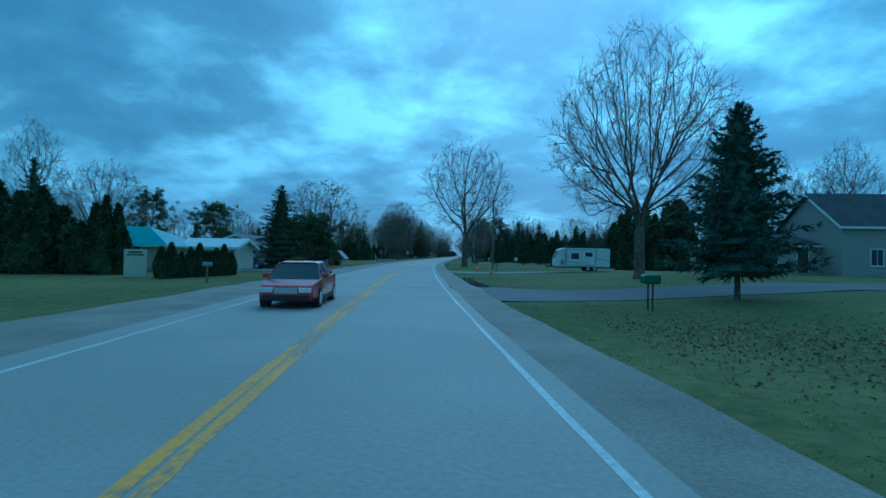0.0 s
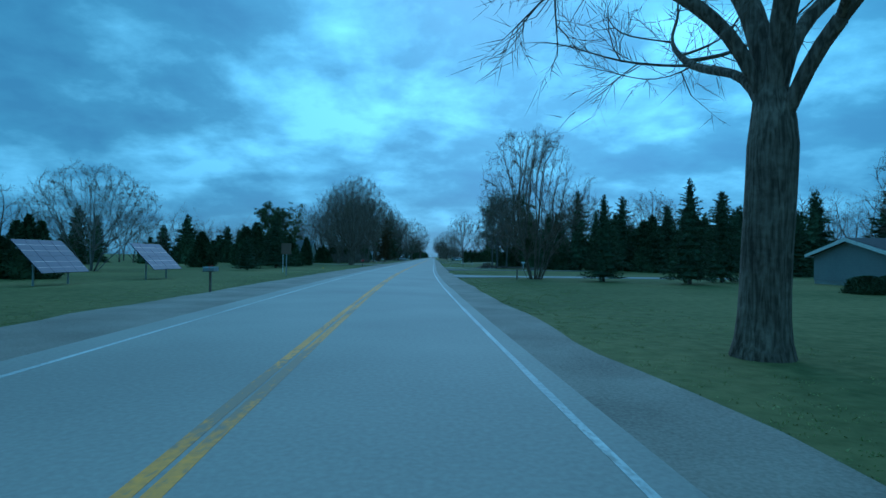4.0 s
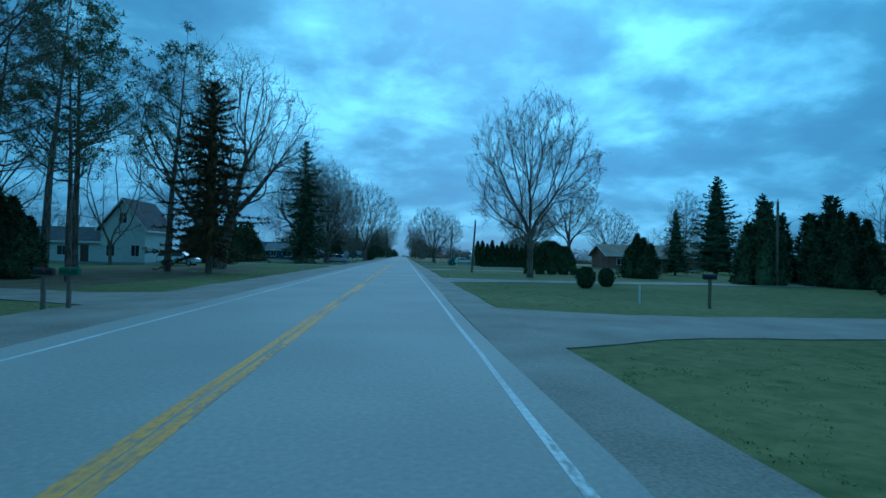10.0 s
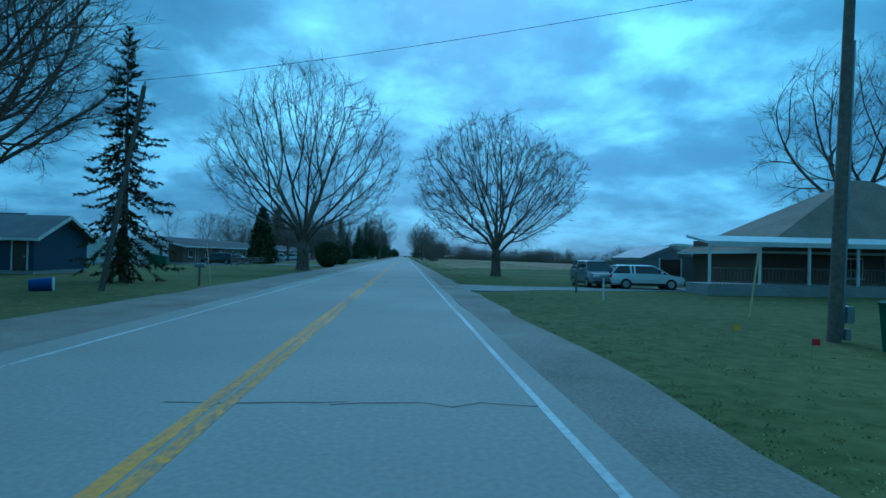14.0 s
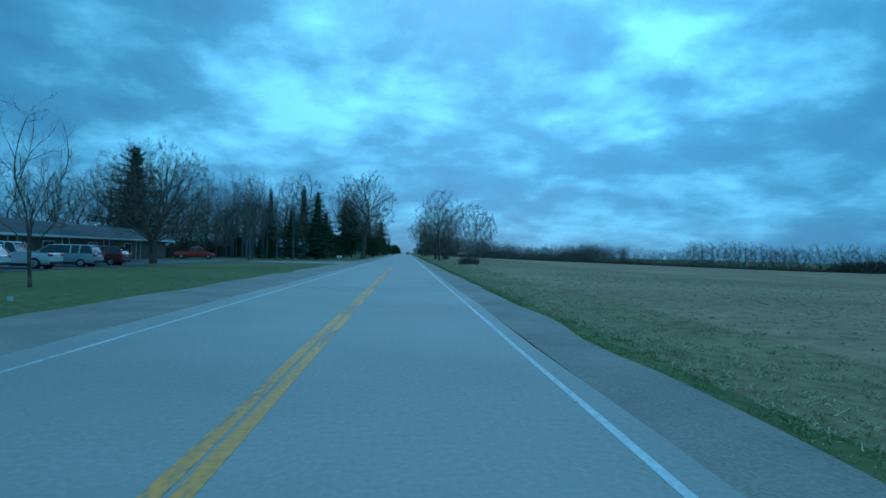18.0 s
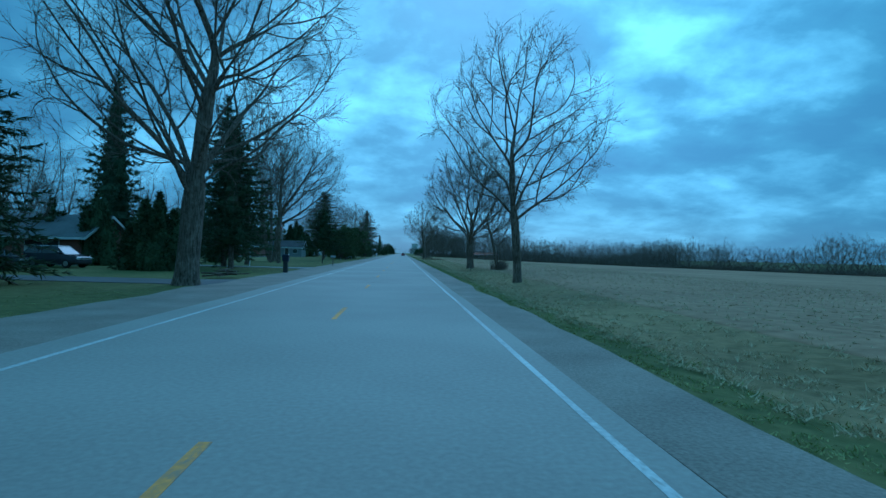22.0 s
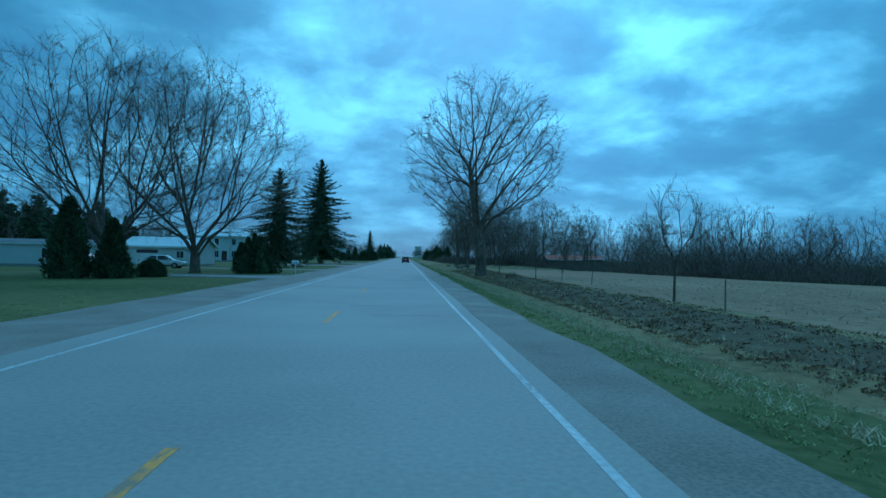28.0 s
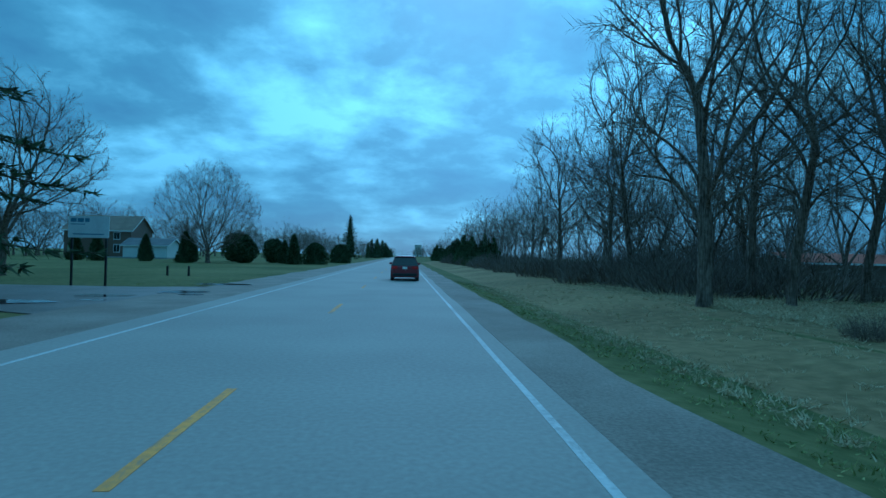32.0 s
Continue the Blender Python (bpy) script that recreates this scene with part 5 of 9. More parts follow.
    ("cedar", "cedar_bush", -13.8, 756.5, 4.0, "broad dark evergreen bush beside a mailbox", "shrub", 1.3),
    ("cedar_cone", "cedar_bush", -17.0, 763.0, 3.2, "dark pointed evergreen bush beside another", "shrub", 1.1),
    ("norway_wide", "spruce_tree", -18.2, 785.6, 14.6, "broad dark spruce beside the road", "tree", 1.0),
    ("norway_wide", "norway_spruce", -18.3, 826.5, 23.0, "broad ragged Norway spruce beside the road", "tree", 1.0),
    ("walnut_b", "walnut_tree", 8.8, 764.6, 21.8, "huge bare walnut with crooked limbs at the field edge", "tree", 0.95),
    ("walnut_up", "walnut_tree", 11.3, 800.4, 14.8, "bare walnut in rough grass", "tree", 0.95),
    ("brush", "brush", 9.6, 797.6, 0.7, "low brown dead growth in a roadside ditch", "brush", 0.9),
    ("brush", "brush", 11.2, 803.5, 0.9, "low brown dead growth in a roadside ditch", "brush", 1.0),
    ("brush", "brush", 10.0, 808.0, 0.6, "low brown dead growth in a roadside ditch", "brush", 0.9),
    ("brush", "brush", 12.6, 812.5, 0.8, "low brown dead growth in a roadside ditch", "brush", 1.0),
    ("brush", "brush", 9.4, 818.0, 0.6, "low brown dead growth in a roadside ditch", "brush", 0.8),
    ("brush", "brush", 11.6, 823.0, 0.9, "low brown dead growth in a roadside ditch", "brush", 0.9),
    ("brush", "brush", 10.4, 755.0, 0.8, "low brown dead growth in a roadside ditch", "brush", 0.9),
    ("sapling", "sapling", 12.2, 726.8, 5.4, "thin bare sapling at the field edge", "tree", 0.9),
    ("sapling", "sapling", 12.4, 753.8, 4.2, "thin bare sapling at the field edge", "tree", 0.9),
    ("sapling", "sapling", 12.6, 745.9, 2.6, "thin bare sapling at the field edge", "tree", 0.9),
    ("sapling", "sapling", 10.1, 760.4, 4.0, "thin bare sapling at the field edge", "tree", 0.9),
    ("walnut_up", "bare_tree", 12.4, 832.0, 18.5, "thick-trunked bare tree at the edge of a wood", "tree", 0.8),
    ("wood_a", "bare_tree", 17.5, 834.0, 17.0, "tall crooked bare tree at the edge of a wood", "tree", 1.00),
    ("wood_b", "bare_tree", 19.5, 840.0, 16.5, "tall crooked bare tree at the edge of a wood", "tree", 1.10),
    ("wood_a", "bare_tree", 16.4, 849.0, 17.5, "tall crooked bare tree at the edge of a wood", "tree", 1.00),
    ("wood_b", "bare_tree", 18.0, 857.0, 16.0, "tall crooked bare tree at the edge of a wood", "tree", 1.00),
    ("wood_a", "bare_tree", 21.5, 832.0, 15.5, "tall crooked bare tree at the edge of a wood", "tree", 1.10),
    ("wood_b", "bare_tree", 16.0, 866.0, 16.5, "tall crooked bare tree at the edge of a wood", "tree", 1.00),
    ("wood_a", "bare_tree", 24.5, 838.0, 17.0, "tall crooked bare tree at the edge of a wood", "tree", 1.10),
    ("wood_b", "bare_tree", 26.0, 828.0, 15.0, "tall crooked bare tree at the edge of a wood", "tree", 1.10),
    ("wood_a", "bare_tree", 30.5, 822.0, 15.0, "tall crooked bare tree at the edge of a wood", "tree", 1.20),
    ("wood_b", "bare_tree", 32.0, 812.0, 13.0, "tall crooked bare tree at the edge of a wood", "tree", 1.20),
    ("maple_c", "bare_tree", -25.5, 848.0, 13.0, "bare spreading tree behind a sign", "tree", 1.05),
    ("maple_low", "bare_tree", -30.0, 899.0, 15.5, "bare round-headed tree on a lawn", "tree", 0.95),
    ("ball", "evergreen_bush", -23.1, 912.5, 4.6, "dark rounded evergreen in a row", "shrub", 0.9),
    ("cedar_cone", "evergreen_bush", -17.2, 900.5, 5.0, "dark pointed evergreen in a row", "shrub", 1.0),
    ("ball", "evergreen_bush", -30.6, 917.0, 5.6, "dark rounded evergreen in a row", "shrub", 1.2),
    ("cedar_cone", "evergreen_bush", -42.0, 905.0, 4.6, "dark pointed evergreen in a row", "shrub", 1.0),
    ("cedar_cone", "evergreen_bush", -47.0, 900.0, 4.6, "dark pointed evergreen in a row", "shrub", 1.0),
    ("cedar_cone", "evergreen_bush", -36.0, 908.0, 4.4, "dark pointed evergreen in a row", "shrub", 1.20),
    ("ball", "evergreen_bush", -26.5, 906.0, 4.2, "dark rounded evergreen in a row", "shrub", 1.20),
    ("cedar_cone", "evergreen_bush", -20.2, 908.0, 4.2, "dark pointed evergreen in a row", "shrub", 1.00),
    ("dome", "evergreen_bush", -14.5, 905.0, 3.8, "dark rounded evergreen in a row", "shrub", 1.00),
    ("cedar_cone", "evergreen_bush", -33.0, 898.0, 5.0, "dark pointed evergreen in a row", "shrub", 1.00),
    ("dome", "evergreen_bush", -12.6, 925.0, 4.0, "dark rounded evergreen in a row", "shrub", 1.00),
    ("cedar_cone", "evergreen_bush", -52.0, 903.0, 4.6, "dark pointed evergreen in a row", "shrub", 1.10),
    ("spruce_a", "spruce_tree", -19.0, 1010.0, 16.0, "far dark spruce beside the road", "tree", 0.9),
)
for key, name, x, s, h, label, category, wide in PLANTS:
    plant(key, name, x, s, h, label, category, turn=8 if key == "twin_leaning" else None, wide=wide)
plant("gold", "golden_bush", -9.8, 60.0, 1.6, "golden-leaved rounded bush beside a driveway", "shrub")
for k in range(9):
    f = k / 8
    plant("arb", "arborvitae", -11.9 + 1.6 * f, 36.4 + 7.5 * f, 2.3 + 0.35 * math.sin(k * 2.1), "dark pointed arborvitae in a short row", "shrub", "arborvitae row")
for k in range(17):
    f = k / 16
    plant("arb_tall", "arborvitae", 16.2 + 17.0 * f, 348.0 + 1.5 * f, 5.4 + 0.5 * math.sin(k * 2.7) - 0.9 * f, "tall dark arborvitae in a clipped hedge", "shrub", "arborvitae hedge")


# ---- woods: many trees in one object each ----
def stand_of(name, keys, places):
    """A far wood as one object: places of (x, s, height, width factor, turn)."""
    out_w, out_l = [], []
    for i, (x, s, h, wide, turn) in enumerate(places):
        arr = WOODS[keys[i % len(keys)]]
        k = h / arr[1][0][:, 2].max()
        c, sn = math.cos(turn), math.sin(turn)
        for (v, ps), out in ((arr[0], out_w), (arr[1], out_l)):
            q = np.stack([(v[:, 0] * c - v[:, 1] * sn) * k * wide + x, (v[:, 0] * sn + v[:, 1] * c) * k * wide + s, v[:, 2] * k + ground_z(x, s) - 0.1], 1)
            out.append((q, ps))
    for nm, out, mat in (("trunks", out_w, WOODS[keys[0]][2]), ("crowns", out_l, WOODS[keys[0]][3])):
        vs, by, off = [], {}, 0
        for v, ps in out:
            vs.append(v)
            for p in ps:
                by.setdefault(p.shape[1], []).append(p + off)
            off += len(v)
        me = mesh_of(name + "_" + nm, np.concatenate(vs), [np.concatenate(p) for p in by.values()], mat)
        yield nm, me


def wood_stuff(name, keys, places, label, category="woods"):
    ob = tagged(new(name), label, category, kind="stuff")
    for nm, me in stand_of(name, keys, places):
        put("trunk_mass" if nm == "trunks" else "crown_mass", me, ob)


WOODS = {
    "far_a": (*bare_arrays(201, 15, 12, 0.22, 0.14, "egg", 130, 5, 34, 0.10, crook=0.10, twig=0.019, step=0.06, sprays=(1.7, 4), reach=1.0, simple=True), M_BARK, M_WOODTWIG),
    "far_b": (*bare_arrays(202, 14, 11, 0.20, 0.18, "round", 120, 5, 34, 0.10, crook=0.10, twig=0.019, step=0.06, sprays=(1.7, 4), reach=1.0, simple=True), M_BARK, M_WOODTWIG),
    "near_a": (*bare_arrays(203, 17, 9, 0.17, 0.24, "column", 260, 5, 28, 0.12, crook=0.16, twig=0.013, step=0.04, leader=0.2, sprays=(1.1, 4), reach=1.1, simple=True), M_BARK, M_WOODTWIG),
    "near_b": (*bare_arrays(204, 16, 10, 0.19, 0.18, "egg", 300, 6, 36, 0.10, crook=0.18, twig=0.013, step=0.04, sprays=(1.1, 4), reach=1.1, simple=True), M_BARK, M_WOODTWIG),
    "near_c": (*bare_arrays(205, 15, 7, 0.13, 0.26, "column", 220, 5, 26, 0.12, crook=0.16, twig=0.013, step=0.04, leader=0.2, sprays=(1.1, 4), reach=1.1, simple=True), M_BARK, M_WOODTWIG),
    "poplar": (*bare_arrays(206, 17, 5.5, 0.15, 0.30, "column", 220, 5, 20, 0.18, twig=0.012, step=0.035, leader=0.4, sprays=(1.2, 5), reach=1.1, simple=True), M_BARKPALE, M_WOODTWIG),
    "ever": (*conifer_arrays(207, 12, 6.5, 0.03, 0.18, rows=15, per=5, sprays=6, needle=0.9), M_BARK, M_SPRUCE),
    "ever_b": (*cluster_arrays(208, 9, 6.4, 6, 270, 0.62), M_CEDAR, M_CEDAR),
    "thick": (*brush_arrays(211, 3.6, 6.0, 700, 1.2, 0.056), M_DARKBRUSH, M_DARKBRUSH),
    "far_thick": (*brush_arrays(212, 6.0, 9.0, 1300, 0.95, 0.030), M_BRUSH, M_BRUSH),
    "scrub": (*brush_arrays(209, 2.6, 5.0, 900, 0.9, 0.022), M_BRUSH, M_BRUSH),
    "scrub_b": (*brush_arrays(210, 1.8, 4.0, 800, 0.7, 0.018), M_BRUSH, M_BRUSH),
}
rnd = random.Random(5)


def along(points, gap, depth, h0, h1, wide=(0.8, 1.25), rows=1):
    """Places along a line of (x, s) corners, scattered over a depth to its right-hand side."""
    out = []
    for (x0, s0), (x1, s1) in zip(points, points[1:]):
        d = math.hypot(x1 - x0, s1 - s0)
        nx, ns = (s1 - s0) / d, -(x1 - x0) / d
        for k in range(max(1, int(d / gap))):
            for r in range(rows):
                f = (k + rnd.random()) / max(1, int(d / gap))
                o = depth * (r + rnd.random()) / rows
                out.append((x0 + (x1 - x0) * f + nx * o, s0 + (s1 - s0) * f + ns * o, rnd.uniform(h0, h1), rnd.uniform(*wide), rnd.uniform(0, 6.28)))
    return out


def yard(places, keep):
    """Thins the trees and lowers the brush over the overgrown yard before the old barn."""
    ring = ((13, 821), (28, 821), (30, 796), (43, 796), (66, 869), (42, 869))
    out = []
    for k, place in enumerate(places):
        x, s = place[:2]
        inside = False
        for (xa, sa), (xb, sb) in zip(ring, ring[1:] + ring[:1]):
            if (sa > s) != (sb > s) and x < xa + (xb - xa) * (s - sa) / (sb - sa):
                inside = not inside
        if not inside or (keep and k % keep == 0):
            out.append(place)
        elif not keep:
            out.append((x, s, place[2] * 0.42, *place[3:]))
    return out


# right: wood behind the stubble field, and the wood that comes up to the road
wood_stuff("field_wood", ("far_a", "far_b"), along([(48, 772), (85, 744), (150, 725)], 5.0, -34, 8.5, 11.5, (1.0, 1.4), rows=3) + along([(150, 725), (260, 715), (420, 690), (640, 640)], 6.0, -34, 12.0, 18.5, (1.0, 1.5), rows=3), "bare brown wood behind the stubble field")
wood_stuff("field_scrub", ("far_thick",), along([(44, 772), (83, 744), (148, 725), (258, 715), (420, 690), (640, 640)], 5.0, -12, 3.4, 6.2, (0.9, 1.4), rows=2), "dense brown brush along the edge of the wood", "brush")
wood_stuff("wood_behind_rough_grass", ("near_b", "near_a", "near_c"), yard(along([(29, 905), (30, 835)], 5.0, -34, 14.0, 18.0, (0.9, 1.3), rows=3) + along([(30, 835), (32, 800), (46, 770)], 5.0, -32, 9.5, 13.0, (0.9, 1.3), rows=3), 2) + along([(50, 930), (78, 892), (112, 845), (110, 790), (100, 752)], 4.2, -26, 9.5, 13.5, (1.0, 1.4), rows=3), "bare brown wood with crooked trunks")
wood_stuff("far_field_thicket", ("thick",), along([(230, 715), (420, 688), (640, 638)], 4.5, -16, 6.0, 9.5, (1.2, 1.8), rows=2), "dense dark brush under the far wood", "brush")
wood_stuff("scrub_behind_rough_grass", ("far_thick",), yard(along([(30, 905), (32, 805), (46, 770)], 3.2, -18, 4.0, 6.2, (0.9, 1.3), rows=3), 0) + along([(48, 920), (76, 884), (104, 845), (100, 790), (92, 752)], 3.6, -10, 4.5, 7.0, rows=2), "dense dark brush along the wood", "brush")
wood_stuff("roadside_wood", ("near_a", "near_c", "near_b"), yard(along([(14.5, 1010), (15.5, 930), (16.5, 880), (17.5, 846), (22, 828)], 7.0, -22, 13.0, 18.0, rows=3), 3), "bare brown roadside wood with crooked trunks")
wood_stuff("roadside_scrub", ("scrub", "scrub_b"), yard(along([(12.0, 960), (12.4, 930), (13.5, 870), (16, 838)], 4.5, -7, 2.0, 3.6, (0.9, 1.4), rows=2), 0), "brown brush along the roadside wood", "brush")
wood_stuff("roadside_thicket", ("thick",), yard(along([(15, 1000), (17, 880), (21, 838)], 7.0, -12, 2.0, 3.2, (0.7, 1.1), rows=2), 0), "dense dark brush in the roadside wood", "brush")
wood_stuff("roadside_evergreens", ("ever_b",), along([(11.5, 1060), (12.2, 960), (12.5, 905)], 7.0, -6, 4.5, 7.0, (0.8, 1.2)), "dark evergreens along the roadside wood", "evergreens")
wood_stuff("far_road_trees", ("far_a", "far_b"), along([(14, 1600), (13, 1050)], 22, -12, 10, 14) + along([(-24, 1000), (-16, 1300), (-14, 1700)], 13, -14, 9, 14), "far bare trees along the road")
wood_stuff("far_horizon_wood", ("far_b", "far_a"), along([(-420, 1560), (-120, 1700), (120, 1720), (460, 1600)], 11, -40, 11, 17, (1.2, 1.9)), "far bare wood closing the view")
wood_stuff("far_road_evergreens", ("ever",), along([(-12, 1080), (-11, 1400)], 22, -8, 8, 14), "far dark evergreens along the road")
wood_stuff("lawn_wood_right", ("near_b", "near_c"), along([(25, 238), (34, 226), (48, 214)], 3.6, -10, 11, 15, (0.9, 1.3)), "bare trees behind the evergreens of a lawn")
wood_stuff("lawn_thicket_right", ("ever_b",), along([(24, 222), (32, 216), (48, 204)], 3.2, -8, 5.0, 8.0, (1.0, 1.4)), "dark thicket behind the spruces of a lawn", "evergreens")
# left: trees behind the houses, all along
wood_stuff("back_wood_left", ("far_a", "far_b"), along([(-50, 10), (-62, 110), (-60, 190), (-58, 300), (-58, 380), (-60, 430)], 9, -34, 11, 16, rows=2), "bare trees behind the houses")
wood_stuff("back_evergreens_left", ("ever", ), along([(-44, 15), (-52, 110), (-50, 200), (-48, 300)], 13, -18, 7, 12), "dark evergreens behind the houses")
wood_stuff("back_thicket_left", ("ever_b",), along([(-40, 20), (-50, 100), (-44, 190), (-40, 255)], 12, -10, 4.5, 7, (1.0, 1.5)), "dark evergreen thicket behind the houses", "evergreens")
wood_stuff("grove_left", ("near_a", "near_b"), along([(-26, 226), (-27, 262)], 8.0, -14, 15, 20), "bare roadside grove with tall trunks")
wood_stuff("grove_scrub_left", ("scrub",), along([(-18.5, 230), (-20, 250)], 3.2, -9, 3.0, 4.6, (0.8, 1.1), rows=2), "brown brush under the grove", "brush")
wood_stuff("grove_wood_left", ("near_a", "near_b", "near_c"), along([(-24, 244), (-30, 300)], 9.0, -24, 14, 19, rows=2), "bare brown grove behind the roadside trees")
wood_stuff("poplar_row_left", ("poplar",), along([(-18, 535), (-34, 566), (-46, 545)], 3.0, -8, 14, 18.5, (0.8, 1.2), rows=2), "row of slender bare poplars")
wood_stuff("grove_behind_motel", ("near_b", "near_a"), along([(-44, 500), (-40, 545), (-44, 590), (-42, 640)], 4.4, -26, 12, 17, (1.0, 1.4), rows=2), "bare grove behind the low building")
wood_stuff("brush_behind_motel", ("thick",), along([(-42, 522), (-40, 560), (-42, 640)], 4.0, -8, 3.5, 6.0, (0.9, 1.3)), "dark brown brush behind the low building", "brush")
wood_stuff("garden_wood_left", ("near_b", "near_c"), along([(-24, 556), (-30, 600), (-30, 650)], 6.0, -14, 10, 15, (0.9, 1.2)), "bare trees between the gardens")
wood_stuff("thicket_left", ("ever_b",), along([(-26, 545), (-28, 600), (-36, 640), (-40, 700)], 10, -10, 4.5, 7.5, (0.8, 1.2)), "dark evergreens behind the gardens", "evergreens")
wood_stuff("back_wood_left_far", ("far_a", "far_b"), along([(-56, 600), (-58, 700), (-66, 780), (-80, 900), (-60, 1000)], 8, -30, 9, 14, (1.0, 1.4), rows=2) + along([(-84, 880), (-74, 960), (-50, 1060), (-40, 1200)], 8, -26, 13, 19, (1.0, 1.4), rows=2), "bare trees behind the far houses")
wood_stuff("back_evergreens_far", ("ever", "ever_b"), along([(-50, 690), (-52, 720), (-56, 760), (-64, 850)], 6, -12, 8, 13, (1.0, 1.3)), "dark evergreens behind the far houses", "evergreens")
wood_stuff("roadside_row_left", ("near_a", "near_b"), along([(-13.5, 430), (-12.5, 520)], 60, -4, 8, 10), "bare trees beside the road far ahead")
wood_stuff("row_left_far", ("ever_b", ), along([(-17, 703), (-18, 728)], 6, -6, 5, 8, (0.8, 1.1)), "dark cedars along the lawn", "evergreens")
# right: trees behind the houses of the first half
wood_stuff("back_wood_right", ("far_a", "far_b"), along([(78, 420), (70, 330), (66, 250), (60, 190), (52, 140), (74, 100), (80, 30)], 8, -30, 11, 17, rows=2), "bare trees behind the houses")
wood_stuff("back_thicket_right", ("ever_b",), along([(72, 400), (62, 340), (58, 262), (52, 200), (46, 150)], 9, -8, 4, 7, (1.0, 1.5)), "dark evergreen thicket behind the houses", "evergreens")
wood_stuff("back_evergreens_right", ("ever",), along([(56, 268), (44, 205), (40, 150), (34, 136)], 9, -14, 7, 11.5, rows=2), "dark evergreens behind the lawns")
wood_stuff("evergreen_belt_right", ("ever_b",), along([(36, 212), (30, 178), (33, 150)], 7, -8, 5, 7.5, (0.9, 1.3)), "dark evergreen belt behind the driveway", "evergreens")
wood_stuff("verge_far_right", ("near_b",), along([(16, 214), (20, 206)], 10, -5, 6, 8), "small bare trees at the lawn's edge")

wood_stuff("hedge_wood_left", ("ever_b",), along([(-28.5, 316), (-29, 334)], 1.9, -5, 6.4, 7.6, (0.9, 1.2)) + along([(-30, 332), (-31, 353)], 2.4, -5, 7.5, 9.0, (0.9, 1.2)), "dark overgrown evergreen hedge beside a driveway", "hedge")
wood_stuff("evergreen_hedge_right", ("ever_b", "ever"), along([(28, 278), (37, 284), (50, 280), (66, 262)], 3.6, 5, 6.5, 10.0, (0.9, 1.3)), "dark evergreen belt behind a wide lawn", "evergreens")
wood_stuff("far_lawn_wood", ("far_a", "far_b"), along([(-80, 950), (-44, 968), (-24, 1010), (-17, 1200)], 7.0, -20, 8, 12, (1.0, 1.4), rows=1), "bare trees beyond the far lawn")


# ---- drives, field and loose ground ----
def patch(name, outline, z, mat, label, category, rag=0.12, seed=0.0, kind="structure"):
    """A thin slab over the ground with the given corners (x, s), its edge slightly uneven."""
    pts = []
    n = len(outline)
    for i in range(n):
        (x0, s0), (x1, s1) = outline[i], outline[(i + 1) % n]
        k = max(1, int(math.hypot(x1 - x0, s1 - s0) / 1.2))
        for j in range(k):
            x, s = x0 + (x1 - x0) * j / k, s0 + (s1 - s0) * j / k
            pts.append((x + rag * noise.noise((x * 0.8, s * 0.8, seed)) * 2, s + rag * noise.noise((x * 0.8, s * 0.8, seed + 9)) * 2))
    bm = bmesh.new()
    top = [bm.verts.new((x, s, max(ground_z(x, s) + z, -0.03 if -9.4 < x - road_x(s) < 3.8 else -9))) for x, s in pts]
    face = bm.faces.new(top)
    bmesh.ops.triangulate(bm, faces=[face])
    ret = bmesh.ops.extrude_face_region(bm, geom=bm.faces[:])
    bmesh.ops.translate(bm, vec=(0, 0, -0.12), verts=[v for v in ret["geom"] if isinstance(v, bmesh.types.BMVert)])
    bmesh.ops.recalc_face_normals(bm, faces=bm.faces)
    return tagged(part(name, bm, mat), label, category, kind=kind)


def drive(side, s, width, length, mat, label, lean=0.0, z=0.03, flare=2.2):
    """A drive that leaves the road at s; lean shifts its far end along the road."""
    x = road_x(s)
    a, b = (2.6, 2.6 + length) if side > 0 else (-6.9, -6.9 - length)
    m = 5.5 * side
    patch("driveway", [(x + a, s - width / 2 - flare), (x + a + m, s - width / 2), (x + b, s - width / 2 + lean), (x + b, s + width / 2 + lean), (x + a + m, s + width / 2), (x + a, s + width / 2 + flare)][::side], z, mat, label, "driveway", seed=s)


